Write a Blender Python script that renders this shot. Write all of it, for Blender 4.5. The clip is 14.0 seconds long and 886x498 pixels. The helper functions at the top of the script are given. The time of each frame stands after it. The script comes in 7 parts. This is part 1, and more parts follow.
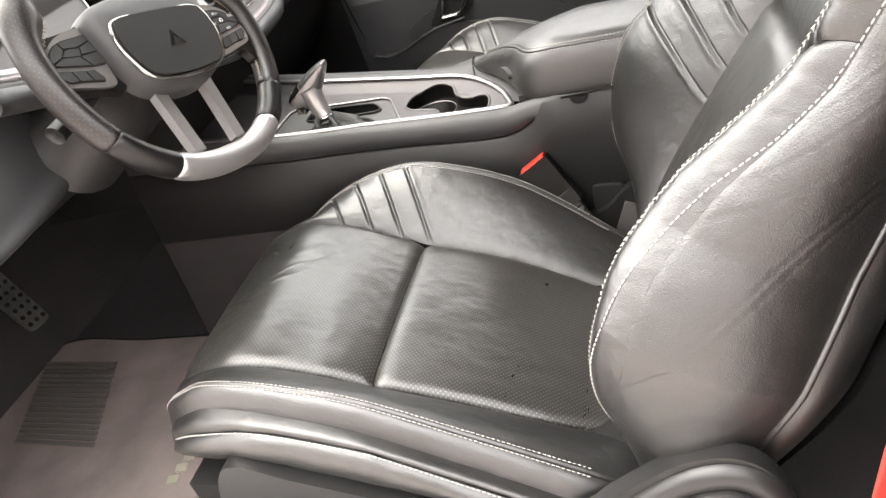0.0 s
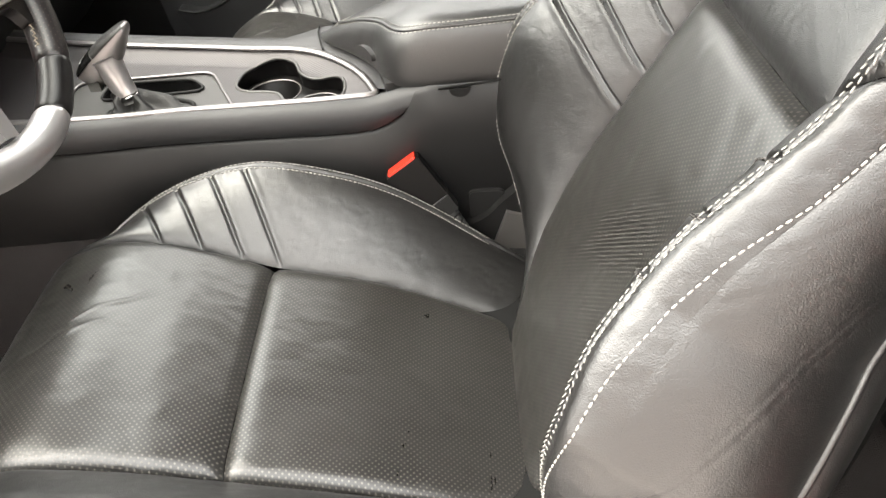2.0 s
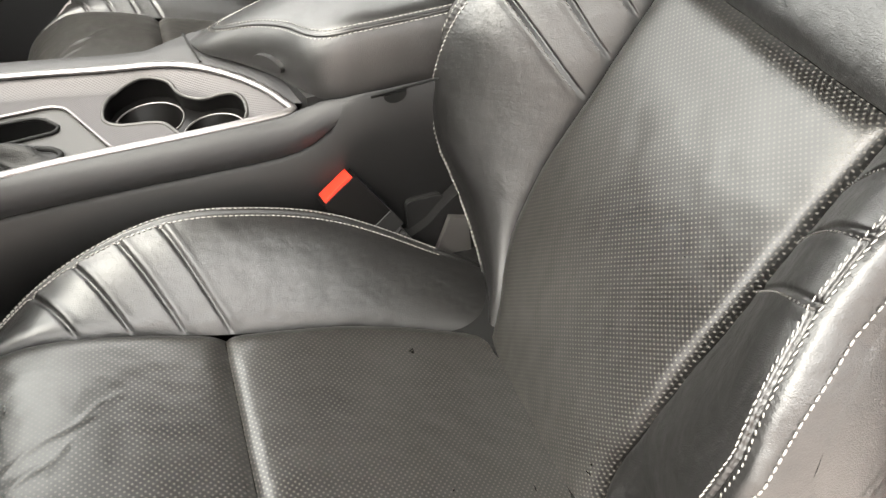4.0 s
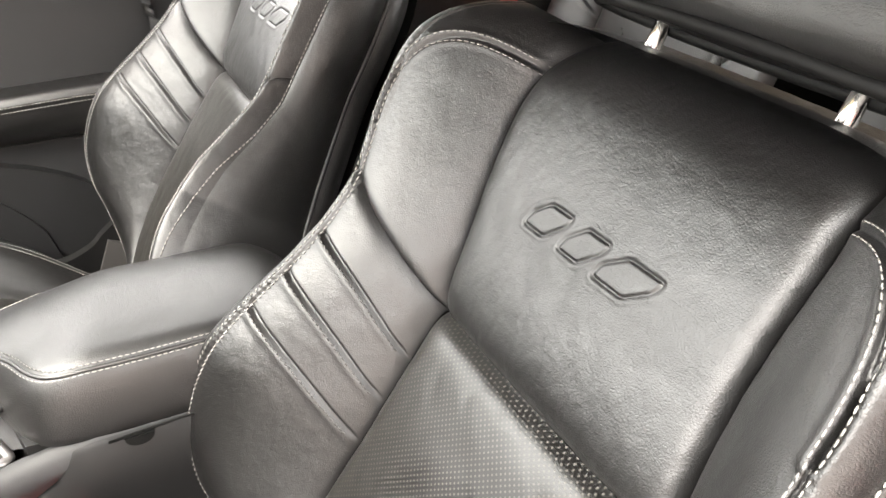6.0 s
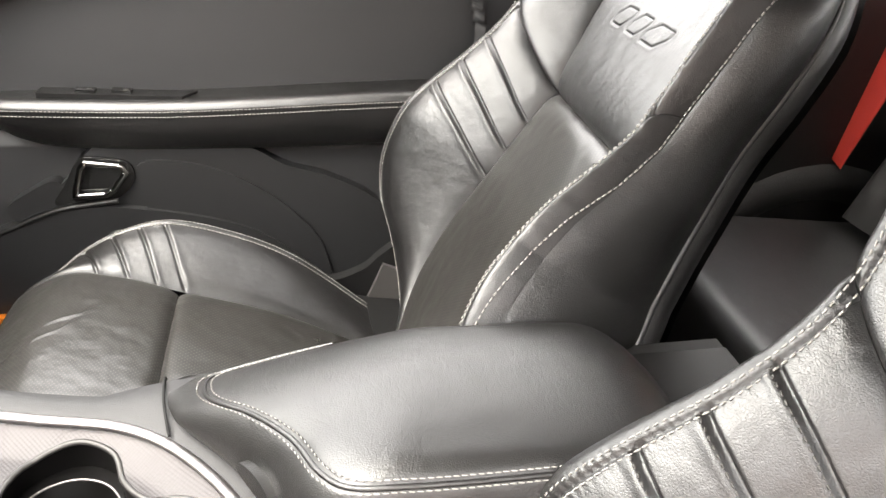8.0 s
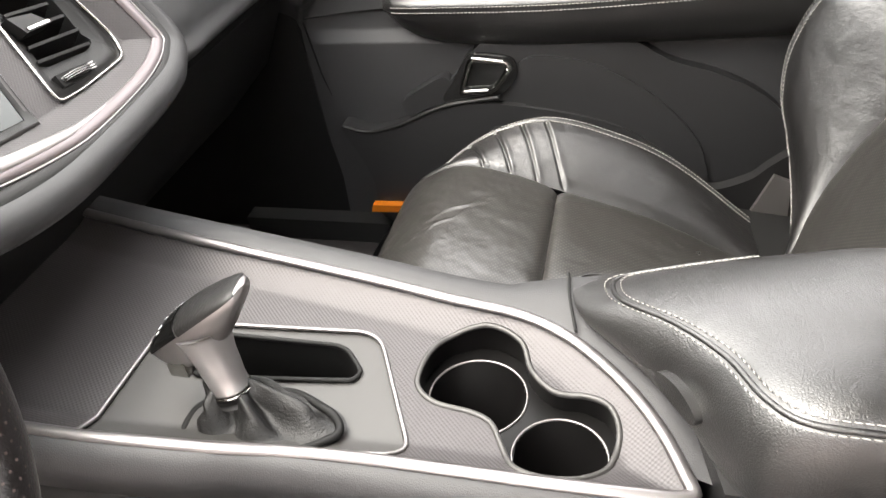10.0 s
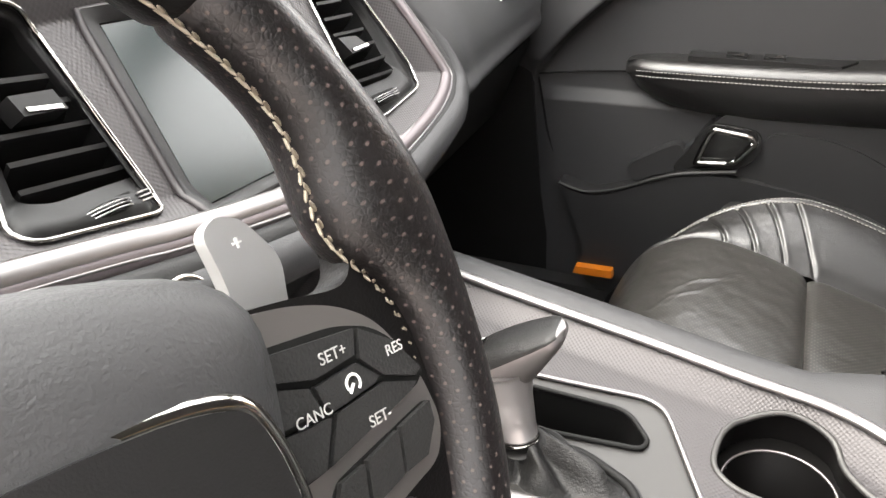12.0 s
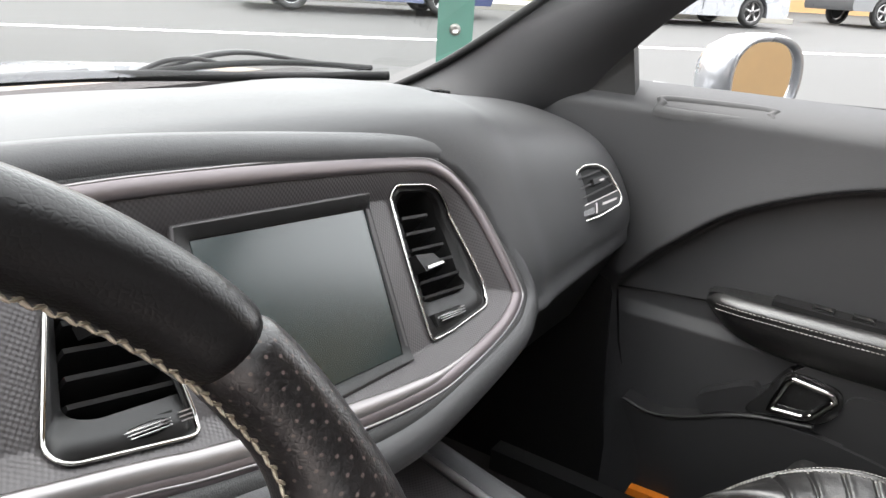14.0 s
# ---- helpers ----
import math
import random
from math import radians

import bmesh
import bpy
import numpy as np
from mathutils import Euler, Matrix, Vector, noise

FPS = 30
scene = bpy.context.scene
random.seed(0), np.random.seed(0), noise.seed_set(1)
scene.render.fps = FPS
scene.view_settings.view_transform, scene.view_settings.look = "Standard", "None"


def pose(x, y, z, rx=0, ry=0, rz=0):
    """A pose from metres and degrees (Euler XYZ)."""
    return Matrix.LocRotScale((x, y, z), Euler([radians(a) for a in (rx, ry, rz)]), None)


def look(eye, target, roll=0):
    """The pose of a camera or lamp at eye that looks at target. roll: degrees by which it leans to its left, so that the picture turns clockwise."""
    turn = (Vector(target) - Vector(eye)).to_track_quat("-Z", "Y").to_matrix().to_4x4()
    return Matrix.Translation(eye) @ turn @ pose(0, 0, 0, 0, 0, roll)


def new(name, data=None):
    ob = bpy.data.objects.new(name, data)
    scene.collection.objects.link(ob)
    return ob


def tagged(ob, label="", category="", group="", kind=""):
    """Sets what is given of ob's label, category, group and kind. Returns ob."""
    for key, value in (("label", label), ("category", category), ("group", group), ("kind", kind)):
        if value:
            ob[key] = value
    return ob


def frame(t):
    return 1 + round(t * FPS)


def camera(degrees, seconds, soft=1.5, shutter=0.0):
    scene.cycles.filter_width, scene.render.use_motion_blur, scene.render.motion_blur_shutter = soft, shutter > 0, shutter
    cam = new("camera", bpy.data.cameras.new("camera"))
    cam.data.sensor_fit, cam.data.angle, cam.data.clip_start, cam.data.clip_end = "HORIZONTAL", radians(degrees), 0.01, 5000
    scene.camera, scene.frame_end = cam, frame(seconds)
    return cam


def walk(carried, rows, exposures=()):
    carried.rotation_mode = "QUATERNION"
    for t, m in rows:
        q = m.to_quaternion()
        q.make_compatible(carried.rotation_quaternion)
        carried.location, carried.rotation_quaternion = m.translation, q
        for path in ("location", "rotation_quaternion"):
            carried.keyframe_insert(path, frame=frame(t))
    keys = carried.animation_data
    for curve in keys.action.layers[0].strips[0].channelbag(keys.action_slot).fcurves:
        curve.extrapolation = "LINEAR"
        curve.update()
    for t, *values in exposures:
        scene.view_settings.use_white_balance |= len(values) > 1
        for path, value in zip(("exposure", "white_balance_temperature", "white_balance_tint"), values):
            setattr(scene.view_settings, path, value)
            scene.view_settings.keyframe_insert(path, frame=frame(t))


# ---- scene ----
cam = camera(61.8, 14.0)
EXPOSURE = [(0.0, 3.15, 6900, 11), (0.8, 3.1, 6950, 9), (1.5, 3.1, 7000, 8), (4.5, 3.25, 7000, 8), (6.5, 3.45, 7000, 11), (9.0, 3.45, 6900, 11), (11.5, 3.15, 6900, 12), (12.5, 3.3, 6700, 10), (13.4, 2.95, 6500, 10), (14.0, 2.65, 6500, 10)]
PATH = [
    (0, (0.4, -1.136, 0.985), (-0.243, 0.412, -0.106), -18.1),
    (0.5, (0.376, -1.124, 0.937), (-0.121, 0.328, -0.345), -16.9),
    (1, (0.36, -1.085, 0.92), (0.027, 0.347, -0.436), -12.9),
    (1.5, (0.31, -1.026, 0.943), (0.132, 0.467, -0.376), -8.4),
    (2, (0.271, -0.932, 0.955), (0.147, 0.594, -0.331), -8.1),
    (2.2, (0.246, -0.896, 0.946), (0.181, 0.643, -0.329), -7.3),
    (4.5, (0.052, -0.747, 1.0), (0.669, 0.509, -0.429), -0.7),
    (5, (0.117, -0.702, 1.029), (0.907, 0.534, -0.329), 1.3),
    (5.5, (0.208, -0.684, 1.032), (1.05, 0.705, -0.136), 2.8),
    (6, (0.225, -0.663, 1.045), (1.118, 0.799, 0.012), 3.9),
    (6.5, (0.21, -0.622, 1.056), (1.096, 0.883, 0.081), 4.9),
    (7, (0.208, -0.558, 1.054), (1.003, 1.013, 0.104), 5.6),
    (7.5, (0.2, -0.462, 1.006), (0.818, 1.182, 0.049), 5.6),
    (8, (0.16, -0.389, 0.959), (0.55, 1.296, -0.045), 5.2),
    (8.5, (0.144, -0.354, 0.936), (0.267, 1.322, -0.149), 1.3),
    (9, (0.1, -0.347, 0.913), (0.006, 1.277, -0.251), -2.1),
    (9.2, (0.092, -0.347, 0.921), (-0.091, 1.244, -0.277), -3.7),
    (11.3, (-0.016, -0.381, 0.922), (-0.689, 1.104, -0.236), -8.8),
    (11.5, (-0.044, -0.384, 0.9), (-0.737, 1.133, -0.203), -9.0),
    (12, (-0.073, -0.384, 0.907), (-0.83, 1.155, -0.121), -4.1),
    (12.1, (-0.087, -0.382, 0.899), (-0.846, 1.188, -0.08), -3.4),
    (12.5, (-0.093, -0.341, 0.922), (-0.874, 1.296, 0.079), 1.3),
    (13, (-0.081, -0.309, 0.949), (-0.87, 1.399, 0.27), 3.5),
    (13.5, (-0.073, -0.315, 0.972), (-0.939, 1.365, 0.32), 3.8),
    (14, (-0.07, -0.348, 0.973), (-1.088, 1.233, 0.292), 3.4),
]
walk(cam, [(t, look(eye, target, roll)) for t, eye, target, roll in PATH], EXPOSURE)

# ---- world and light: a bright overcast day ----
world = bpy.data.worlds.new("overcast_sky")
scene.world = world
world.use_nodes = True
wn = world.node_tree.nodes
sky = wn.new("ShaderNodeTexSky")
sky.sky_type, sky.sun_disc = "NISHITA", False
sky.sun_elevation, sky.sun_rotation = radians(60), radians(253)
sky.air_density, sky.dust_density, sky.ozone_density = 1.6, 2.0, 1.0
hsv = wn.new("ShaderNodeHueSaturation")
hsv.inputs["Saturation"].default_value = 0.15
world.node_tree.links.new(sky.outputs[0], hsv.inputs["Color"])
cloud_mix = wn.new("ShaderNodeMix")
cloud_mix.data_type = "RGBA"
cloud_mix.inputs[0].default_value = 0.65
cloud_mix.inputs[7].default_value = (8.6, 8.7, 8.9, 1)
world.node_tree.links.new(hsv.outputs[0], cloud_mix.inputs[6])
world.node_tree.links.new(cloud_mix.outputs[2], wn["Background"].inputs[0])
wn["Background"].inputs[1].default_value = 0.15
sun_data = bpy.data.lights.new("sun", "SUN")
sun_data.energy, sun_data.angle, sun_data.color = 1.0, radians(60), (1, 0.95, 0.88)
sun = new("sun", sun_data)
sun.matrix_world = look((-2.4, -0.75, 4.7), (0, 0, 0.4))


# ---- materials ----
def material(name, colour, rough=0.5, metal=0.0, grain=0.0, size=400.0, vary=0.1, stain=6.0, bump=0.3, coat=0.0, spec=0.5, distance=0.002):
    m = bpy.data.materials.new(name)
    m.use_nodes = True
    n, l = m.node_tree.nodes, m.node_tree.links
    b = n["Principled BSDF"]
    b.inputs["Roughness"].default_value = rough
    b.inputs["Metallic"].default_value = metal
    b.inputs["Coat Weight"].default_value = coat
    b.inputs["Specular IOR Level"].default_value = spec
    tc = n.new("ShaderNodeTexCoord")
    big = n.new("ShaderNodeTexNoise")
    big.inputs["Scale"].default_value, big.inputs["Detail"].default_value = stain, 5
    l.new(tc.outputs["Object"], big.inputs["Vector"])
    mix = n.new("ShaderNodeMix")
    mix.data_type = "RGBA"
    mix.inputs[6].default_value = (*[c * (1 - vary) for c in colour], 1)
    mix.inputs[7].default_value = (*[c * (1 + vary) for c in colour], 1)
    l.new(big.outputs[0], mix.inputs[0])
    l.new(mix.outputs[2], b.inputs["Base Color"])
    r = n.new("ShaderNodeMapRange")
    r.inputs[3].default_value, r.inputs[4].default_value = max(0.02, rough - 0.06), min(1, rough + 0.06)
    l.new(big.outputs[0], r.inputs[0])
    l.new(r.outputs[0], b.inputs["Roughness"])
    if grain:
        fine = n.new("ShaderNodeTexNoise")
        fine.inputs["Scale"].default_value, fine.inputs["Detail"].default_value = size, 3
        l.new(tc.outputs["Object"], fine.inputs["Vector"])
        bp = n.new("ShaderNodeBump")
        bp.inputs["Strength"].default_value, bp.inputs["Distance"].default_value = bump, distance
        l.new(fine.outputs[0], bp.inputs["Height"])
        l.new(bp.outputs[0], b.inputs["Normal"])
    return m


def wire(m, a, b):
    m.node_tree.links.new(a, b)


def math_node(m, op, a, b=None):
    nd = m.node_tree.nodes.new("ShaderNodeMath")
    nd.operation = op
    for k, v in enumerate((a, b)):
        if v is None:
            continue
        if isinstance(v, (int, float)):
            nd.inputs[k].default_value = v
        else:
            wire(m, v, nd.inputs[k])
    return nd.outputs[0]


def leather(name, colour, rough, holes=0.0, hole_size=0.30, relief=0.35, gloss=1.0, backing=(0.085, 0.081, 0.075), fold=1.0):
    """Grained hide: pebble grain, short folds, scuffed patches, and rows of punched holes over a grey backing if holes is given (holes a metre)."""
    m = bpy.data.materials.new(name)
    m.use_nodes = True
    n = m.node_tree.nodes
    b = n["Principled BSDF"]
    b.inputs["Specular IOR Level"].default_value = gloss
    tc = n.new("ShaderNodeTexCoord")

    def cloud(scale, detail, distortion=0.0, stretch=None):
        nd = n.new("ShaderNodeTexNoise")
        nd.inputs["Scale"].default_value, nd.inputs["Detail"].default_value, nd.inputs["Distortion"].default_value = scale, detail, distortion
        if stretch:
            mp = n.new("ShaderNodeMapping")
            mp.inputs["Scale"].default_value = stretch
            wire(m, tc.outputs["Object"], mp.inputs["Vector"])
            wire(m, mp.outputs[0], nd.inputs["Vector"])
        else:
            wire(m, tc.outputs["Object"], nd.inputs["Vector"])
        return nd.outputs[0]

    def ridges(value, sharp):
        r = math_node(m, "ABSOLUTE", math_node(m, "SUBTRACT", value, 0.5))
        return math_node(m, "MINIMUM", math_node(m, "MULTIPLY", r, sharp), 1.0)

    wear = cloud(9, 6)
    scuff = cloud(38, 8, 2.0, (1.0, 0.45, 1.0))
    grain = n.new("ShaderNodeTexVoronoi")
    grain.feature = "DISTANCE_TO_EDGE"
    grain.inputs["Scale"].default_value = 480
    wire(m, tc.outputs["Object"], grain.inputs["Vector"])
    g = math_node(m, "MINIMUM", math_node(m, "MULTIPLY", grain.outputs["Distance"], 4.0), 1.0)
    # short folds, only where the hide has been sat on
    folds = ridges(cloud(120, 3, 1.2, (1.0, 0.55, 1.3)), 7.0)
    zone = n.new("ShaderNodeMapRange")
    zone.inputs[1].default_value, zone.inputs[2].default_value = 0.42, 0.64
    wire(m, wear, zone.inputs[0])
    folds = math_node(m, "MULTIPLY", math_node(m, "MULTIPLY", folds, zone.outputs[0]), 0.55 * fold)
    long_fold = math_node(m, "MULTIPLY", ridges(cloud(26, 3, 1.6, (1.0, 0.6, 1.4)), 16.0), 0.30 * fold)
    height = math_node(m, "ADD", math_node(m, "MULTIPLY", g, 0.32), math_node(m, "ADD", folds, long_fold))
    mix = n.new("ShaderNodeMix")
    mix.data_type = "RGBA"
    mix.inputs[6].default_value = (*[c * 0.75 for c in colour], 1)
    mix.inputs[7].default_value = (*[c * 1.35 for c in colour], 1)
    wire(m, wear, mix.inputs[0])
    col = mix.outputs[2]
    if holes:
        uv = n.new("ShaderNodeUVMap")
        sep = n.new("ShaderNodeSeparateXYZ")
        wire(m, uv.outputs[0], sep.inputs[0])
        u = math_node(m, "MULTIPLY", math_node(m, "ADD", sep.outputs[0], sep.outputs[1]), holes)
        v = math_node(m, "MULTIPLY", math_node(m, "SUBTRACT", sep.outputs[0], sep.outputs[1]), holes)
        du = math_node(m, "SUBTRACT", math_node(m, "FRACT", u), 0.5)
        dv = math_node(m, "SUBTRACT", math_node(m, "FRACT", v), 0.5)
        r2 = math_node(m, "SQRT", math_node(m, "ADD", math_node(m, "MULTIPLY", du, du), math_node(m, "MULTIPLY", dv, dv)))
        dot = n.new("ShaderNodeMapRange")
        dot.inputs[1].default_value, dot.inputs[2].default_value = hole_size * 0.75, hole_size * 1.2
        wire(m, r2, dot.inputs[0])
        wire(m, math_node(m, "ADD", math_node(m, "MULTIPLY", dot.outputs[0], gloss * 0.7), gloss * 0.3), b.inputs["Specular IOR Level"])
        hole = n.new("ShaderNodeMix")
        hole.data_type = "RGBA"
        hole.inputs[6].default_value = (*backing, 1)
        wire(m, dot.outputs[0], hole.inputs[0])
        wire(m, col, hole.inputs[7])
        col = hole.outputs[2]
    wire(m, col, b.inputs["Base Color"])
    rr = n.new("ShaderNodeMapRange")
    rr.inputs[1].default_value, rr.inputs[2].default_value = 0.3, 0.7
    rr.inputs[3].default_value, rr.inputs[4].default_value = rough - 0.05, rough + 0.07
    wire(m, math_node(m, "ADD", math_node(m, "MULTIPLY", wear, 0.5), math_node(m, "MULTIPLY", scuff, 0.5)), rr.inputs[0])
    wire(m, rr.outputs[0], b.inputs["Roughness"])
    bp = n.new("ShaderNodeBump")
    bp.inputs["Strength"].default_value, bp.inputs["Distance"].default_value = relief, 0.0011
    wire(m, height, bp.inputs["Height"])
    wire(m, bp.outputs[0], b.inputs["Normal"])
    return m


def woven(name, colour, rough, metal, pitch=250.0):
    """Satin trim with a fine woven relief, from the part's own metric map."""
    m = material(name, colour, rough, metal, vary=0.08)
    n = m.node_tree.nodes
    uv = n.new("ShaderNodeUVMap")
    sep = n.new("ShaderNodeSeparateXYZ")
    wire(m, uv.outputs[0], sep.inputs[0])
    u = math_node(m, "SINE", math_node(m, "MULTIPLY", sep.outputs[0], pitch * 6.283))
    v = math_node(m, "SINE", math_node(m, "MULTIPLY", sep.outputs[1], pitch * 6.283))
    h = math_node(m, "MULTIPLY", u, v)
    bp = n.new("ShaderNodeBump")
    bp.inputs["Strength"].default_value, bp.inputs["Distance"].default_value = 0.28, 0.0005
    wire(m, h, bp.inputs["Height"])
    wire(m, bp.outputs[0], n["Principled BSDF"].inputs["Normal"])
    return m


LEATHER = leather("black_leather", (0.0056, 0.0053, 0.0053), 0.38, relief=0.30, fold=0.6)
PERF = leather("perforated_leather", (0.0042, 0.0040, 0.0038), 0.31, holes=165.0, hole_size=0.23, relief=0.12, fold=0.0, gloss=0.8, backing=(0.100, 0.095, 0.087))
PERFRIM = leather("perforated_rim_leather", (0.0055, 0.0044, 0.0047), 0.36, holes=140.0, hole_size=0.13, relief=0.16, gloss=0.5, backing=(0.075, 0.060, 0.056), fold=0.3)
RIMLEATHER = leather("rim_leather", (0.0040, 0.0036, 0.0038), 0.33, relief=0.14, gloss=0.30, fold=0.3)
DISPLAY = material("dark_display", (0.004, 0.004, 0.004), 0.22, spec=0.22)
GUNMETAL = material("gunmetal", (0.26, 0.245, 0.24), 0.40, metal=0.85)
PADDLE = material("paddle_silver", (0.42, 0.415, 0.41), 0.42, metal=0.35)
COVER = material("seat_cover_plastic", (0.0085, 0.0083, 0.0085), 0.37, spec=0.45, grain=1, size=1400, bump=0.2, distance=0.0005)
MOULDING = material("door_moulding", (0.015, 0.015, 0.0158), 0.48, spec=0.5, grain=1, size=900, bump=0.3, distance=0.0007)
BOOT = leather("boot_leather", (0.009, 0.0088, 0.0088), 0.42, gloss=0.32)
PLASTIC = material("black_plastic", (0.0092, 0.009, 0.0092), 0.46, spec=0.32, grain=1, size=1400, bump=0.25, distance=0.0006)
SOFT = material("soft_dash", (0.029, 0.029, 0.0302), 0.54, spec=0.42, grain=1, size=850, bump=0.4, distance=0.0007)
CARPET = material("carpet", (0.024, 0.0205, 0.0205), 0.97, grain=1, size=700, bump=0.9, distance=0.003, vary=0.5, stain=14)
MATCARPET = material("mat_carpet", (0.20, 0.162, 0.150), 0.97, grain=1, size=600, bump=0.9, distance=0.003, vary=0.6, stain=9)
SILVER = material("satin_silver", (0.23, 0.218, 0.218), 0.36, metal=0.9)
SATIN = material("satin_grey", (0.40, 0.39, 0.39), 0.34, metal=0.85)
ROSETRIM = material("rosy_satin_trim", (0.15, 0.132, 0.136), 0.40, metal=0.8)
PATTERN = woven("patterned_grey_trim", (0.050, 0.046, 0.047), 0.46, 0.4)
PLATEGREY = material("plate_grey", (0.06, 0.0585, 0.057), 0.48, metal=0.5)
CHROME = material("chrome", (0.42, 0.41, 0.39), 0.12, metal=1)
CHROMEB = material("brushed_steel", (0.55, 0.54, 0.52), 0.32, metal=1)
RED = material("red_webbing", (0.40, 0.024, 0.015), 0.65, grain=1, size=900, bump=0.5)
REDPLASTIC = material("red_plastic", (0.62, 0.030, 0.015), 0.35)
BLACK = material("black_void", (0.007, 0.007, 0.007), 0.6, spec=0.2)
BLACKMATT = material("black_matt", (0.010, 0.010, 0.010), 0.6, grain=1, size=900)
BLACKGLOSS = material("black_gloss", (0.012, 0.012, 0.012), 0.18)
SWITCH = material("switch_grey", (0.032, 0.032, 0.032), 0.4)
CUPBLACK = material("cup_black", (0.003, 0.0028, 0.0028), 0.35, spec=0.16)
SCREEN = material("screen_glass", (0.008, 0.015, 0.015), 0.2)
THREAD = material("grey_thread", (0.27, 0.26, 0.245), 0.75)
DARKTHREAD = material("dark_thread", (0.055, 0.052, 0.05), 0.7)
SCUFFED = material("scuffed_grey_plastic", (0.026, 0.0256, 0.026), 0.5, spec=0.4, grain=1, size=900, bump=0.3, distance=0.0006, vary=0.5, stain=60)
THREADB = material("worn_thread", (0.24, 0.205, 0.155), 0.8)
ASPHALT = material("asphalt", (0.044, 0.0436, 0.0424), 0.9, grain=1, size=90, stain=0.5, vary=0.15)
PAVING = material("paving", (0.25, 0.24, 0.21), 0.9, grain=1, size=60)
PINKPAVING = material("pink_paving", (0.46, 0.41, 0.385), 0.9, grain=1, size=60)
GRASS = material("dry_grass", (0.13, 0.14, 0.06), 0.95, grain=1, size=40, vary=0.4, stain=3)
PAINT = material("silver_paint", (0.20, 0.207, 0.22), 0.28, metal=0.35, coat=0.8)
BLUEPAINT = material("blue_paint", (0.035, 0.05, 0.12), 0.25, coat=0.9)
GREYPAINT = material("grey_paint", (0.05, 0.052, 0.056), 0.3, coat=0.8)
CARGLASS = material("dark_glass", (0.012, 0.014, 0.016), 0.08)
HEADLINER = material("headliner", (0.15, 0.147, 0.143), 0.95, grain=1, size=800)
ORANGE = material("amber_plastic", (0.5, 0.14, 0.01), 0.35)
GREEN = material("green_pole_paint", (0.05, 0.135, 0.105), 0.5, grain=1, size=60, vary=0.25)
OCHRE = material("ochre_render", (0.36, 0.225, 0.10), 0.9, grain=1, size=50)
PINKRENDER = material("pink_render", (0.52, 0.465, 0.44), 0.9, grain=1, size=50)
# darker copy of the ochre render: the wall's shade is put into its colour
OCHRESHADE = material("shaded_ochre_render", (0.165, 0.105, 0.046), 0.9, grain=1, size=50)
ROOFING = material("roofing", (0.10, 0.09, 0.08), 0.9)
RUBBER = material("rubber", (0.02, 0.02, 0.02), 0.7, grain=1, size=300)
HEELPAD = material("heel_pad_rubber", (0.085, 0.078, 0.072), 0.6)
LETTER = material("pale_lettering", (0.42, 0.42, 0.41), 0.6)
WHITE = material("white_paint", (0.80, 0.80, 0.78), 0.6)
PALE = material("pale_badge", (0.45, 0.43, 0.34), 0.4, metal=0.5)
MIRROR = material("mirror_glass", (0.9, 0.9, 0.9), 0.01, metal=1, vary=0.0)
MIRROR.node_tree.nodes["Map Range"].inputs[3].default_value = 0.01
MIRROR.node_tree.nodes["Map Range"].inputs[4].default_value = 0.015
GLASS = bpy.data.materials.new("clear_glass")
GLASS.use_nodes = True
gn = GLASS.node_tree.nodes
gt, gg, gm, gf = gn.new("ShaderNodeBsdfTransparent"), gn.new("ShaderNodeBsdfGlossy"), gn.new("ShaderNodeMixShader"), gn.new("ShaderNodeFresnel")
gt.inputs[0].default_value = (0.93, 0.95, 0.94, 1)
gg.inputs["Roughness"].default_value = 0.02
gf.inputs[0].default_value = 1.35
wire(GLASS, gf.outputs[0], gm.inputs[0])
wire(GLASS, gt.outputs[0], gm.inputs[1])
wire(GLASS, gg.outputs[0], gm.inputs[2])
wire(GLASS, gm.outputs[0], gn["Material Output"].inputs[0])


# ---- mesh helpers ----
def smooth(me):
    for p in me.polygons:
        p.use_smooth = True
    return me


def thing(name, label, category, group="", kind="", at=(0, 0, 0)):
    ob = tagged(new(name), label, category, group, kind)
    ob.location = at
    return ob


def part_mesh(name, me, mat, parent=None, label=""):
    if mat:
        me.materials.append(mat)
    ob = new(name, me)
    if parent:
        ob.parent = parent
    if label:
        ob["label"] = label
    return ob


def from_grid(name, P, mat, parent=None, label="", uv=None, closed_u=False, flat=False, caps=False):
    """A mesh from an array of points (rows, columns, 3)."""
    P = np.asarray(P, float)
    a, b = P.shape[:2]
    k = np.arange(a * b).reshape(a, b)
    if closed_u:
        k = np.vstack([k, k[:1]])
    q = np.stack([k[:-1, :-1], k[1:, :-1], k[1:, 1:], k[:-1, 1:]], -1).reshape(-1, 4)
    faces = q.tolist()
    if caps:
        faces.append(k[: a, 0].tolist())
        faces.append(k[: a, -1].tolist()[::-1])
    me = bpy.data.meshes.new(name)
    me.from_pydata(P.reshape(-1, 3).tolist(), [], faces)
    if uv is not None:
        lay = me.uv_layers.new(name="UVMap")
        flat_uv = np.asarray(uv, float).reshape(-1, 2)
        idx = np.empty(len(me.loops), np.int32)
        me.loops.foreach_get("vertex_index", idx)
        lay.data.foreach_set("uv", flat_uv[idx].ravel())
    me.update()
    if not flat:
        smooth(me)
    return part_mesh(name, me, mat, parent, label)


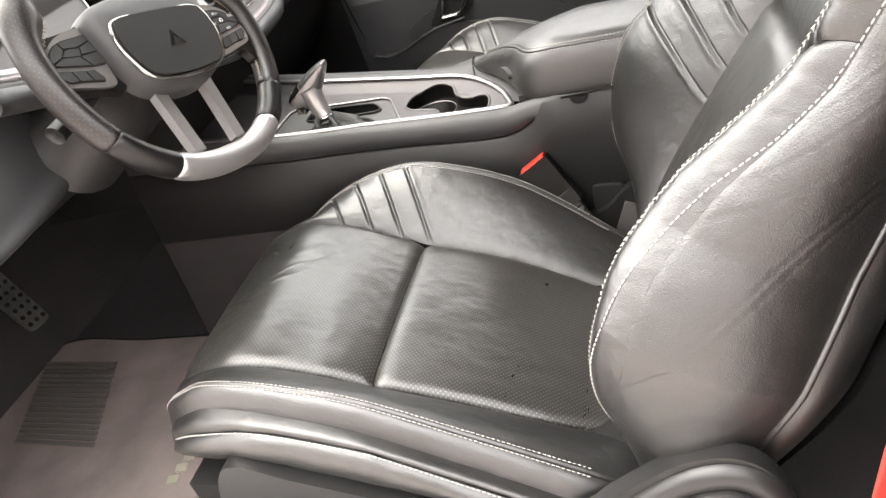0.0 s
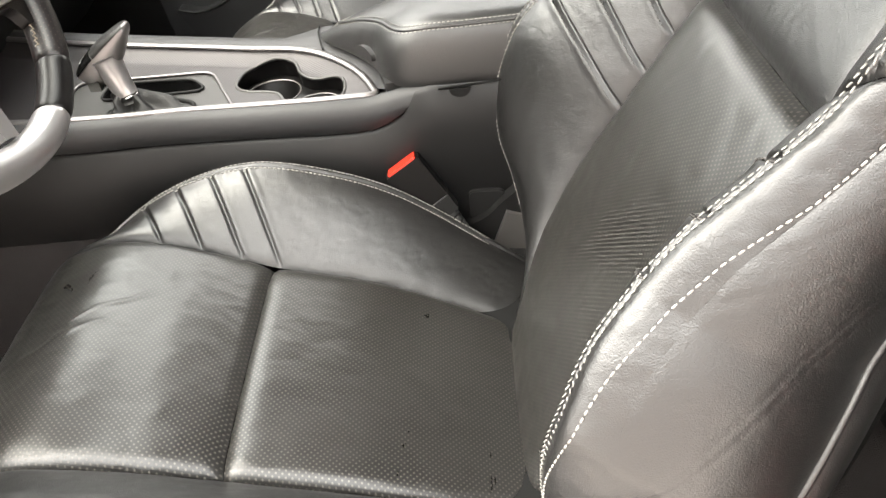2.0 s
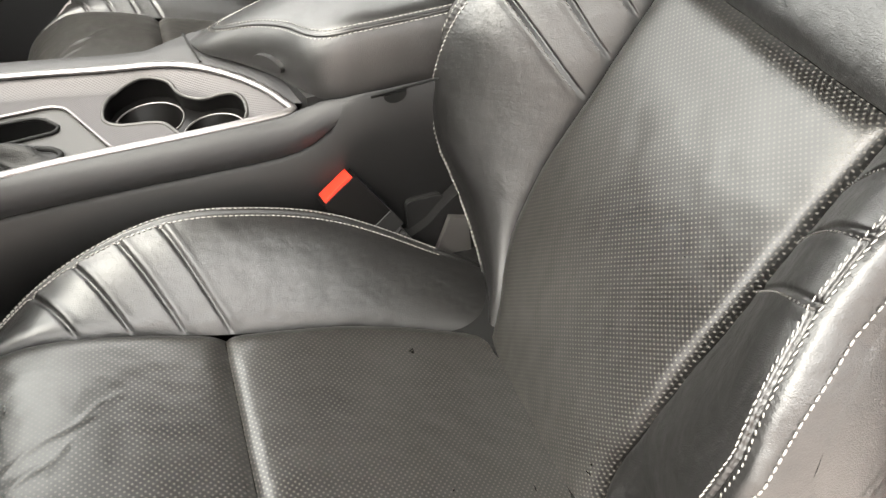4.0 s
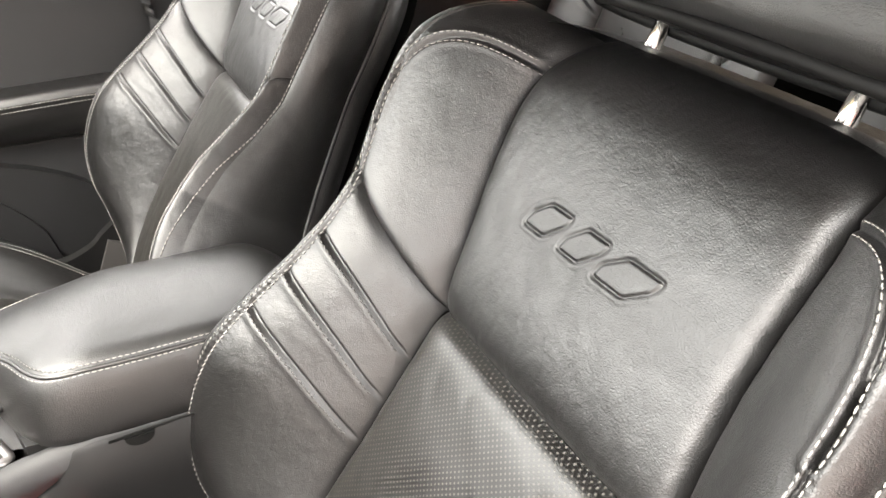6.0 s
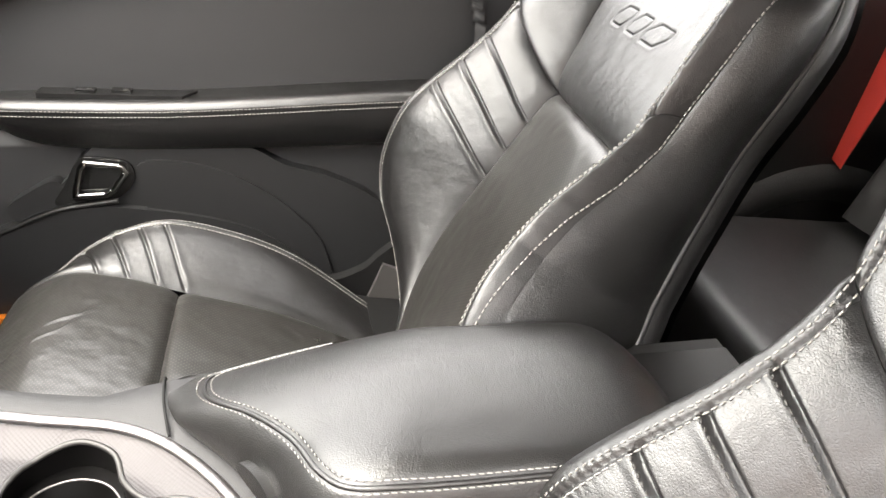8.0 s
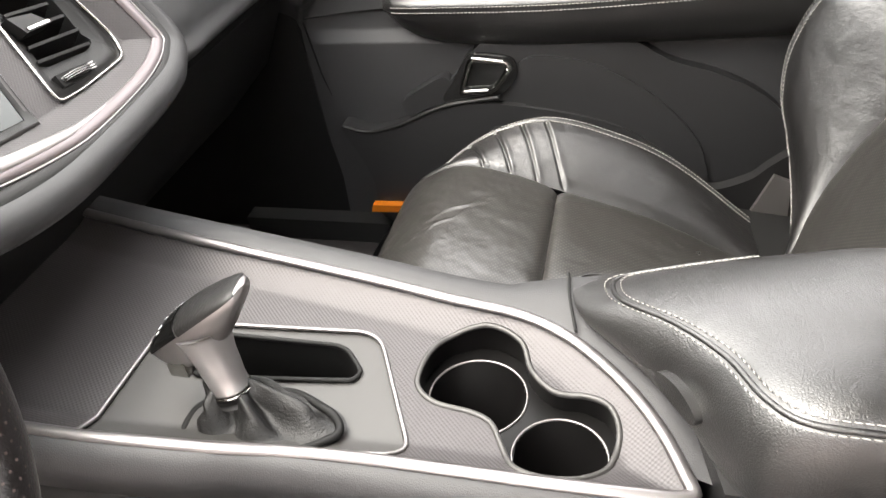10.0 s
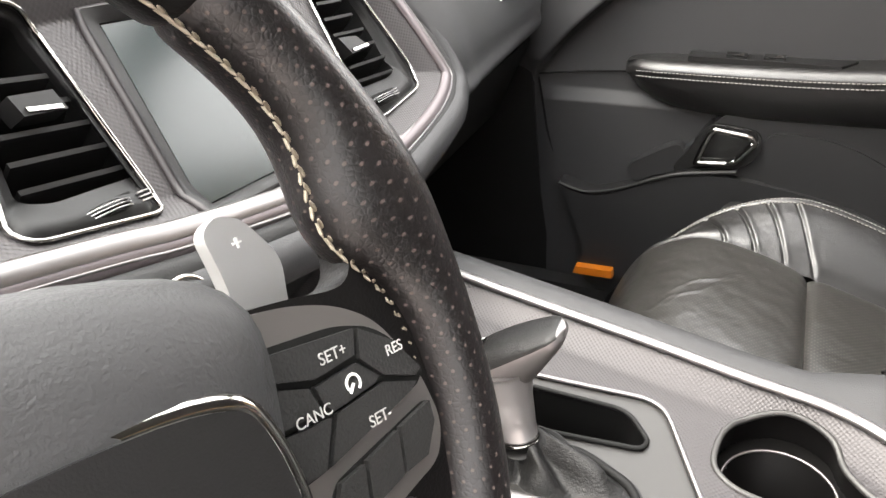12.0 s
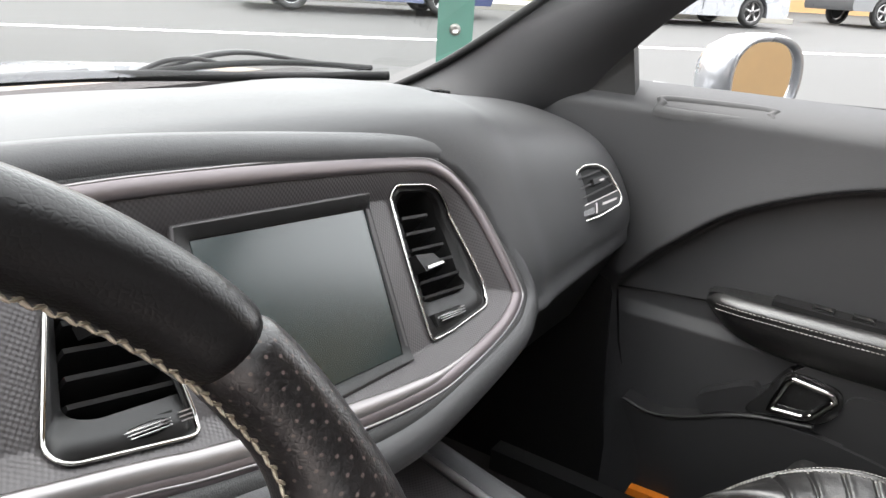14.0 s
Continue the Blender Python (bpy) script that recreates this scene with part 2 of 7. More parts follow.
def from_bm(name, bm, mat, parent=None, label="", soft=True):
    bmesh.ops.recalc_face_normals(bm, faces=bm.faces)
    me = bpy.data.meshes.new(name)
    bm.to_mesh(me)
    bm.free()
    if soft:
        smooth(me)
        me.set_sharp_from_angle(angle=radians(40))
    return part_mesh(name, me, mat, parent, label)


def prism(name, outline, h0, h1, mat, axis="z", parent=None, label="", bevel=0.004, seg=2):
    """A bevelled solid over an outline of 2D points, from h0 to h1 along the axis (x: outline is y,z; y: x,z; z: x,y)."""
    bm = bmesh.new()
    put = {"x": lambda p, h: (h, p[0], p[1]), "y": lambda p, h: (p[0], h, p[1]), "z": lambda p, h: (p[0], p[1], h)}[axis]
    lo = [bm.verts.new(put(p, h0)) for p in outline]
    hi = [bm.verts.new(put(p, h1)) for p in outline]
    n = len(lo)
    bm.faces.new(lo[::-1])
    bm.faces.new(hi)
    for i in range(n):
        bm.faces.new((lo[i], lo[(i + 1) % n], hi[(i + 1) % n], hi[i]))
    if bevel:
        bmesh.ops.bevel(bm, geom=[e for e in bm.edges if len(e.link_faces) == 2 and e.calc_face_angle() > 0.5], offset=bevel, segments=seg, affect="EDGES", profile=0.6)
    return from_bm(name, bm, mat, parent, label)


def spline(points, n, closed=False):
    """Catmull-Rom points along a polyline, any dimension."""
    p = np.asarray(points, float)
    m = len(p)
    out = []
    segs = m if closed else m - 1
    for t in np.linspace(0, segs, n, endpoint=not closed):
        i = min(int(t), segs - 1)
        f = t - i
        g = [p[(i + d) % m] if closed else p[min(max(i + d, 0), m - 1)] for d in (-1, 0, 1, 2)]
        out.append(0.5 * (2 * g[1] + (g[2] - g[0]) * f + (2 * g[0] - 5 * g[1] + 4 * g[2] - g[3]) * f * f + (3 * g[1] - g[0] - 3 * g[2] + g[3]) * f**3))
    return np.array(out)


def tube(name, points, radius, mat, parent=None, label="", sides=10, closed=False, n=0, squash=(1, 1), up=(0, 0, 1)):
    """A round or oval tube along points."""
    p = spline(points, n, closed) if n else np.asarray(points, float)
    m = len(p)
    tan = np.roll(p, -1, 0) - np.roll(p, 1, 0)
    if not closed:
        tan[0], tan[-1] = p[1] - p[0], p[-1] - p[-2]
    tan /= np.linalg.norm(tan, axis=1)[:, None]
    r = np.full(m, radius) if np.isscalar(radius) else np.interp(np.linspace(0, 1, m), np.linspace(0, 1, len(radius)), radius)
    side = np.cross(tan, up)
    side /= np.linalg.norm(side, axis=1)[:, None] + 1e-9
    top = np.cross(side, tan)
    a = np.linspace(0, 2 * math.pi, sides, endpoint=False)
    ring = p[None] + r[None, :, None] * (np.cos(a)[:, None, None] * side * squash[0] + np.sin(a)[:, None, None] * top * squash[1])
    if closed:
        ring = np.concatenate([ring, ring[:, :1]], 1)
    return from_grid(name, ring, mat, parent, label, closed_u=True, caps=not closed)


def soft_lerp(x, xs, ys, n=400):
    """Smooth interpolation through the given values."""
    c = spline(np.stack([xs, ys], 1), n)
    return np.interp(x, c[:, 0], c[:, 1])


def rounded(points, r=0.012, n=6):
    """A closed outline with its corners rounded."""
    p = np.asarray(points, float)
    out = []
    for i in range(len(p)):
        a, b, c = p[i - 1], p[i], p[(i + 1) % len(p)]
        u, v = a - b, c - b
        lu, lv = np.linalg.norm(u), np.linalg.norm(v)
        k = min(r, 0.45 * lu, 0.45 * lv)
        s, e = b + u / lu * k, b + v / lv * k
        for t in np.linspace(0, 1, n):
            out.append((1 - t) ** 2 * s + 2 * t * (1 - t) * b + t * t * e)
    return np.array(out)


def resampled(points, n, closed=True):
    """Points at even distances along an outline."""
    p = np.asarray(points, float)
    if closed:
        p = np.vstack([p, p[:1]])
    d = np.r_[0, np.cumsum(np.linalg.norm(np.diff(p, axis=0), axis=1))]
    at = np.linspace(0, d[-1], n, endpoint=not closed)
    return np.stack([np.interp(at, d, p[:, k]) for k in range(p.shape[1])], 1)


def distance_to(px, py, line):
    """Distance of grid points from a line of points."""
    q = resampled(line, 700, False)
    out = np.empty(px.shape)
    for i in range(px.shape[0]):
        out[i] = np.min(np.hypot(px[i][:, None] - q[None, :, 0], py[i][:, None] - q[None, :, 1]), -1)
    return out


def inside(px, py, poly):
    """Which of the points lie inside a polygon."""
    poly = np.asarray(poly, float)
    res = np.zeros(np.shape(px), bool)
    x1, y1 = poly[-1]
    for x2, y2 in poly:
        cross = ((y1 > py) != (y2 > py)) & (px < (x2 - x1) * (py - y1) / (y2 - y1 + 1e-12) + x1)
        res ^= cross
        x1, y1 = x2, y2
    return res


def sheet_with_holes(name, P, keep, mat, parent=None, label="", uv=None):
    """A mesh from a point grid in which only the cells marked in keep are built."""
    a, b = P.shape[:2]
    k = np.arange(a * b).reshape(a, b)
    q = np.stack([k[:-1, :-1], k[1:, :-1], k[1:, 1:], k[:-1, 1:]], -1)[keep]
    used, inv = np.unique(q, return_inverse=True)
    me = bpy.data.meshes.new(name)
    me.from_pydata(P.reshape(-1, 3)[used].tolist(), [], inv.reshape(-1, 4).tolist())
    if uv is not None:
        lay = me.uv_layers.new(name="UVMap")
        idx = np.empty(len(me.loops), np.int32)
        me.loops.foreach_get("vertex_index", idx)
        lay.data.foreach_set("uv", uv.reshape(-1, 2)[used][idx].ravel())
    me.update()
    return part_mesh(name, smooth(me), mat, parent, label)


def stitches(name, line, parent, spacing=0.0058, length=0.0044, radius=0.0006, mat=None, skew=0.0):
    """A row of thread stitches along a line of points, joined into one mesh."""
    p = np.asarray(line, float)
    d = np.r_[0, np.cumsum(np.linalg.norm(np.diff(p, axis=0), axis=1))]
    count = max(2, int(d[-1] / spacing))
    at = (np.arange(count) + 0.5) * d[-1] / count
    c = np.stack([np.interp(at, d, p[:, k]) for k in range(3)], 1)
    e = np.stack([np.interp(np.minimum(at + 0.002, d[-1]), d, p[:, k]) for k in range(3)], 1)
    b = np.stack([np.interp(np.maximum(at - 0.002, 0), d, p[:, k]) for k in range(3)], 1)
    t = e - b
    t /= np.linalg.norm(t, axis=1)[:, None] + 1e-9
    ref = np.tile([0.31, 0.52, 0.79], (count, 1))
    u = np.cross(t, ref)
    u /= np.linalg.norm(u, axis=1)[:, None] + 1e-9
    w = np.cross(t, u)
    t = t + skew * u
    verts, faces = [], []
    for i in range(count):
        o = len(verts)
        for f, r in ((-0.5, 0.35), (-0.3, 1), (0.3, 1), (0.5, 0.35)):
            for a in range(4):
                ang = a * math.pi / 2 + 0.4
                verts.append(c[i] + t[i] * length * f + radius * r * (math.cos(ang) * u[i] + math.sin(ang) * w[i]))
        for ring in range(3):
            for a in range(4):
                faces.append((o + ring * 4 + a, o + ring * 4 + (a + 1) % 4, o + ring * 4 + 4 + (a + 1) % 4, o + ring * 4 + 4 + a))
        faces.append((o + 3, o + 2, o + 1, o))
        faces.append((o + 12, o + 13, o + 14, o + 15))
    me = bpy.data.meshes.new(name)
    me.from_pydata([tuple(q) for q in verts], [], faces)
    return part_mesh(name, smooth(me), mat or THREAD, parent)


def normals(P):
    """Normals of a point grid."""
    du = np.gradient(P, axis=0)
    dv = np.gradient(P, axis=1)
    n = np.cross(du, dv)
    return n / (np.linalg.norm(n, axis=-1)[..., None] + 1e-12)


# ---- seats ----
SB, CB = math.sin(radians(28.6)), math.cos(radians(28.6))


def back_point(s, v, n):
    """A point of a backrest: s across, v up along it, n out of it."""
    s, v, n = np.broadcast_arrays(s, v, n)
    return np.stack([0.29 + v * SB - n * CB, s, 0.25 + v * CB + n * SB], -1)


def back_centre(v):
    return soft_lerp(v, [-0.1, 0, 0.1, 0.2, 0.33, 0.46, 0.58, 0.66, 0.80], [-0.02, -0.01, 0.02, 0.034, 0.037, 0.046, 0.066, 0.075, 0.08])


def back_half(v, side=1):
    trim = 0.026 * np.clip((v - 0.26) / 0.10, 0, 1) if side < 0 else 0.0
    if side < 0:
        trim = trim + NARROW[0]
    return -trim + soft_lerp(v, [-0.1, 0.0, 0.1, 0.217, 0.33, 0.43, 0.52, 0.60, 0.66, 0.70, 0.74], [0.20, 0.235, 0.285, 0.314, 0.303, 0.28, 0.270, 0.278, 0.276, 0.262, 0.235])


def back_insert(v):
    return soft_lerp(v, [-0.1, 0.0, 0.05, 0.128, 0.23, 0.33, 0.46, 0.52, 0.59, 0.66, 0.74], [0.12, 0.128, 0.13, 0.146, 0.15, 0.147, 0.147, 0.147, 0.153, 0.158, 0.15])


def back_crest(v, side=1):
    trim = 0.016 * np.clip((v - 0.40) / 0.10, 0, 1) if side < 0 else 0.0
    return -trim + soft_lerp(v, [-0.1, 0.0, 0.06, 0.115, 0.16, 0.22, 0.30, 0.365, 0.46, 0.52, 0.60, 0.655, 0.69, 0.72, 0.75], [-0.06, -0.038, -0.006, 0.038, 0.080, 0.110, 0.122, 0.108, 0.078, 0.066, 0.064, 0.059, 0.043, 0.010, -0.05])


def back_base(v):
    return soft_lerp(v, [-0.1, 0.0, 0.1, 0.2, 0.33, 0.43, 0.50, 0.58, 0.66, 0.70, 0.735, 0.76], [-0.01, 0.0, 0.012, 0.014, 0.008, -0.002, -0.004, -0.001, -0.007, -0.021, -0.056, -0.11])


def bolster_n(F, v, side=1):
    """Height of a backrest bolster, from the insert's edge (F 0) over its crest to its outer edge (F 1)."""
    base, crest = back_base(v), back_crest(v, side)
    rise = np.sin(np.clip(F / 0.84, 0, 1) * math.pi / 2) ** 1.15
    n = base + (crest - base) * rise
    n = n - 0.030 * np.clip((F - 0.84) / 0.16, 0, 1) ** 1.8
    n = n - 0.014 * np.exp(-F * 0.14 / 0.007)
    n = n + 0.0004 * np.sin(v * 2 * math.pi / 0.0066) * np.exp(-(((F - 0.775) / 0.05) ** 2)) * np.clip((v - 0.15) / 0.1, 0, 1)
    return n - 0.0045 * np.exp(-(((F - 0.775) / 0.013) ** 2))


def bolster_s(F, v, side):
    return back_centre(v) + side * (back_insert(v) + F * (back_half(v, side) - back_insert(v)))


PLEATS = (0.461, 0.413, 0.365)


def seam_v(F, v_edge):
    """A slanting seam of the bolster that meets its stitched edge at v_edge."""
    return v_edge - 0.066 * (1 - np.clip(F / 0.8, 0, 1.2))


LOW = [0.0]
NARROW = [0.0]


def cushion_z(x):
    return -LOW[0] * 4.6 * np.maximum(0, -x) + soft_lerp(x, [-0.315, -0.30, -0.27, -0.235, -0.166, -0.08, 0.0, 0.137, 0.28, 0.36], [0.30, 0.345, 0.39, 0.412, 0.424, 0.403, 0.372, 0.325, 0.258, 0.22])


def cushion_half(x):
    return soft_lerp(x, [-0.32, -0.2, 0, 0.15, 0.3], [0.158, 0.163, 0.153, 0.15, 0.135])


def cushion_outer(x, side):
    if side > 0:
        return soft_lerp(x, [-0.32, -0.27, -0.22, -0.15, 0, 0.2, 0.33], [0.165, 0.20, 0.228, 0.25, 0.275, 0.28, 0.262])
    return soft_lerp(x, [-0.32, -0.27, -0.22, -0.15, 0, 0.2, 0.33], [0.17, 0.205, 0.23, 0.243, 0.258, 0.266, 0.262])


def cushion_crest(x, side):
    if side > 0:
        return -LOW[0] + soft_lerp(x, [-0.32, -0.27, -0.22, -0.13, -0.03, 0.06, 0.153, 0.262, 0.33], [0.285, 0.345, 0.388, 0.435, 0.452, 0.43, 0.385, 0.30, 0.25])
    return soft_lerp(x, [-0.32, -0.27, -0.2, -0.149, -0.063, 0.034, 0.158, 0.255, 0.33], [0.31, 0.385, 0.437, 0.452, 0.448, 0.426, 0.370, 0.318, 0.27])


def cushion_bolster(F, x, side):
    half, outer, crest, zi = cushion_half(x), cushion_outer(x, side), cushion_crest(x, side), cushion_z(x)
    z = zi + (crest - zi) * np.sin(np.clip(F / 0.85, 0, 1) * math.pi / 2) ** 1.3
    z = z - 0.012 * np.exp(-F * 0.12 / 0.007) - 0.024 * np.clip((F - 0.85) / 0.15, 0, 1) ** 1.8
    z = z - 0.0042 * np.exp(-(((F - 0.80) / 0.016) ** 2)) + 0.0016 * np.exp(-(((F - 0.80) / 0.05) ** 2))
    if side > 0:
        for x0 in (0.008, -0.036, -0.083, -0.131):
            line = x0 - 0.042 * np.clip(F / 0.8, 0, 1)
            fade = np.clip(F / 0.04, 0, 1) * np.clip((0.80 - F) / 0.05, 0, 1)
            z = z - 0.0042 * fade * np.exp(-(((x - line) / 0.0026) ** 2))
            z = z + 0.0010 * fade * np.exp(-(((x - line - 0.006) / 0.005) ** 2))
    F, x, z = np.broadcast_arrays(F, x, z)
    return np.stack([x, -0.01 + side * (half + F * (outer - half)), z], -1)


def wrinkle(P, amount, scale, seed):
    """Fine folds of worn leather along a point grid."""
    out = np.empty(P.shape[:2])
    for i in range(P.shape[0]):
        for j in range(P.shape[1]):
            x, y, z = P[i, j]
            out[i, j] = noise.fractal(Vector((x * scale + seed, y * scale * 1.6, z * scale)), 0.9, 2.1, 3)
    return P + normals(P) * (out * amount)[..., None]


def emboss(S, V, centre):
    """Relief of three slanting plain shapes pressed into the leather: a groove round each and a slightly raised field."""
    s0, v0 = centre
    out = np.zeros(S.shape)
    for o, w in ((0.0, 0.036), (0.046, 0.034), (0.088, 0.046)):
        shape = rounded([(o, 0), (o + w * 0.72, 0), (o + w + 0.006, 0.016), (o + w + 0.010, 0.026), (o + w * 0.30 + 0.008, 0.026), (o + 0.004, 0.012)], 0.004, 5)
        line = np.stack([s0 + 0.069 - shape[:, 0], v0 - 0.013 + shape[:, 1]], 1)
        near = (np.abs(S - line[:, 0].mean()) < 0.045) & (np.abs(V - v0) < 0.03)
        d = np.full(S.shape, 1.0)
        d[near] = distance_to(S[near][None], V[near][None], np.vstack([line, line[:1]]))[0]
        field = inside(S, V, line)
        out += -0.0014 * np.exp(-((d / 0.0014) ** 2)) + 0.0005 * field * np.clip(d / 0.002, 0, 1) + 0.0003 * np.exp(-(((d - 0.0045) / 0.0015) ** 2)) * ~field
    return out


def build_seat(name, label):
    seat = thing(name, label, "car seat", "front seats")
    # the two backrest inserts
    for pname, v0, v1, mat in (("backrest_lower_insert", -0.06, 0.4552, PERF), ("backrest_upper_insert", 0.4556, 0.757, LEATHER)):
        V, F = np.meshgrid(np.linspace(v0, v1, 330 if v0 > 0 else 110), np.linspace(-1, 1, 330 if v0 > 0 else 80))
        edge = (1 - np.abs(F)) * back_insert(V)
        ends = (V - v0) if v0 > 0 else (v1 - V)
        pil = -0.016 * np.exp(-edge / 0.007) - 0.014 * np.exp(-ends / 0.010) + 0.006 * (1 - F**2)
        if v0 > 0:
            pil = pil + 0.004 * np.exp(-(((ends - 0.05) / 0.04) ** 2))
        S = back_centre(V) + F * back_insert(V)
        if v0 > 0:
            pil = pil + emboss(S, V, (0.067, 0.584))
        P = back_point(S, V, back_base(V) + pil)
        P = wrinkle(P, 0.0006, 26, 3.0 if v0 > 0 else 8.0)
        from_grid(pname, P, mat, seat, uv=np.stack([S, V], -1))
    for side in (-1, 1):
        # lower bolster with its pleats, up to the slanting seam
        G, F = np.meshgrid(np.linspace(0, 1, 380), np.linspace(0, 1, 110))
        top = seam_v(F, 0.5197)
        V = -0.06 + G * (top + 0.06)
        n = bolster_n(F, V, side)
        for pv in PLEATS:
            d = V - seam_v(F, pv) - 0.010 * np.sin(np.clip(F / 0.8, 0, 1) * math.pi)
            fade = np.clip(F / 0.05, 0, 1) * np.clip((0.80 - F) / 0.04, 0, 1)
            n = n - 0.0050 * fade * np.exp(-((d / 0.0024) ** 2)) + 0.0014 * fade * np.exp(-(((d + 0.006) / 0.005) ** 2))
        n = n - 0.008 * np.exp(-(top - V) / 0.006)
        P = wrinkle(back_point(bolster_s(F, V, side), V, n), 0.0007 if side < 0 else 0.0005, 34, 5 * side)
        from_grid("backrest_bolster", P, LEATHER, seat, uv=np.stack([bolster_s(F, V, side), V], -1))
        # shoulder wing above the seam
        for pv in PLEATS:
            f = np.linspace(0.05, 0.77, 60)
            v = seam_v(f, pv) + 0.010 * np.sin(np.clip(f / 0.8, 0, 1) * math.pi)
            stitches("pleat_stitching", back_point(bolster_s(f, v - 0.0034, side), v - 0.0034, bolster_n(f, v - 0.0034, side) + 0.0013), seat, spacing=0.0056, length=0.0040, radius=0.0010, mat=DARKTHREAD, skew=0.6)
        G, F = np.meshgrid(np.linspace(0, 1, 150), np.linspace(0, 1, 110))
        low = seam_v(F, 0.5203)
        V = low + G * (0.735 - low)
        n = bolster_n(F, V, side) - 0.008 * np.exp(-(V - low) / 0.006)
        # the stitched seam turns over the top of the wing towards the insert
        ta = np.linspace(0, math.pi / 2, 90)
        tf, tv = 0.775 * np.cos(ta) ** 0.55, 0.575 + 0.112 * np.sin(ta) ** 0.75
        bend = np.stack([bolster_s(tf, tv, side), tv], 1)
        dist = distance_to(bolster_s(F, V, side), V, bend)
        n = n - 0.0045 * np.exp(-((dist / 0.0022) ** 2)) + 0.0016 * np.exp(-(((dist - 0.006) / 0.003) ** 2))
        P = wrinkle(back_point(bolster_s(F, V, side), V, n), 0.0005, 30, 11 * side)
        from_grid("shoulder_wing", P, LEATHER, seat, uv=np.stack([bolster_s(F, V, side), V], -1))
        # stitching along bolster and wing
        for k, f in enumerate((0.742, 0.808)):
            v = np.linspace(0.03, 0.575, 240)
            line = back_point(bolster_s(f, v, side), v, bolster_n(f, v, side) + 0.0008)
            stitches("stitching", line, seat, spacing=0.0062, length=0.0046, radius=0.0007, skew=0.4 if k else -0.4)
            off = 0.0048 * (1 if k else -1)
            bf = tf + off / 0.13 * np.cos(ta) ** 0.5
            bv = tv + off * np.sin(ta)
            stitches("stitching", back_point(bolster_s(bf, bv, side), bv, bolster_n(bf, bv, side) + 0.0022), seat, spacing=0.0062, length=0.0048, radius=0.0007)
        # side panel, wrapping to the rear
        V, F = np.meshgrid(np.linspace(-0.03, 0.735, 230), np.linspace(0, 1, 50))
        n0 = bolster_n(1.0, V, side)
        rear = soft_lerp(V, [-0.1, 0.2, 0.41, 0.6, 0.74], [-0.075, -0.073, -0.071, -0.069, -0.067])
        n = n0 + (rear - n0) * F
        bulge = 0.016 * np.sin(np.clip(F, 0, 1) * math.pi) ** 0.8 * np.clip((V + 0.03) / 0.15, 0, 1)
        S = back_centre(V) + side * (back_half(V, side) + bulge - 0.012 * F**2)
        if side < 0 and not NARROW[0]:
            # long creases across the leaned-on side
            for v0, slope, depth, width in ((0.190, 0.29, 0.0013, 0.0028), (0.203, 0.31, 0.0009, 0.0026), (0.30, 0.30, 0.0004, 0.003), (0.36, 0.24, 0.0004, 0.003), (0.42, 0.22, 0.0004, 0.004), (0.47, 0.20, 0.0005, 0.003), (0.26, 0.33, 0.0003, 0.003)):
                dd = V - (v0 + slope * F + 0.012 * np.sin(9 * F + 40 * v0))
                S = S + depth * np.exp(-((dd / width) ** 2)) * np.clip(F / 0.1, 0, 1) - 0.5 * depth * np.exp(-(((dd - 0.006) / 0.005) ** 2))
        P = wrinkle(back_point(S, V, n), 0.0009, 14, 21 * side)
        from_grid("backrest_side", P, LEATHER, seat)
        if side < 0:
            v = np.linspace(0.08, 0.70, 240)
            ef = np.interp(v, [0.08, 0.20, 0.32, 0.45], [0.82, 0.87, 0.94, 0.995])
            stitches("stitching", back_point(bolster_s(ef, v, side) - 0.0006, v, bolster_n(ef, v, side) + 0.0008), seat, spacing=0.0065, length=0.0048, radius=0.0009)
        V, F = np.meshgrid(np.linspace(-0.03, 0.735, 60), np.linspace(0, 1, 12))
        rear = soft_lerp(V, [-0.1, 0.2, 0.41, 0.6, 0.74], [-0.075, -0.073, -0.071, -0.069, -0.067])
        S = back_centre(V) + side * (back_half(V, side) - 0.012 + 0.004 * np.sin(F * math.pi) - 0.035 * F**2)
        vv = np.linspace(-0.02, 0.73, 60)
        rr = soft_lerp(vv, [-0.1, 0.2, 0.41, 0.6, 0.74], [-0.075, -0.073, -0.071, -0.069, -0.067])
        tube("piping", back_point(back_centre(vv) + side * (back_half(vv, side) - 0.0115), vv, rr - 0.001), 0.0035, LEATHER, seat, "leather piping", up=(0, 1, 0))
        from_grid("backrest_rear_edge", back_point(S, V, rear - 0.004 - 0.05 * F), LEATHER, seat)
    V, F = np.meshgrid(np.linspace(-0.04, 0.735, 40), np.linspace(-1, 1, 24))
    from_grid("backrest_rear", back_point(back_centre(V) + F * (np.where(F < 0, back_half(V, -1), back_half(V)) - 0.045), V, -0.135 - 0.02 * (1 - F**2)), PLASTIC, seat)
    V, F = np.meshgrid(np.linspace(0, 1, 16), np.linspace(-1, 1, 40))
    nn = -0.02 - 0.12 * V
    from_grid("backrest_top", back_point(back_centre(0.735) + F * (np.where(F < 0, back_half(np.array(0.735), -1), back_half(np.array(0.735))) - 0.012 - 0.035 * (F < 0) * (NARROW[0] > 0)), 0.735 + 0.012 * np.sin(V * math.pi) - 0.03 * np.abs(F) ** 6, nn), LEATHER, seat)
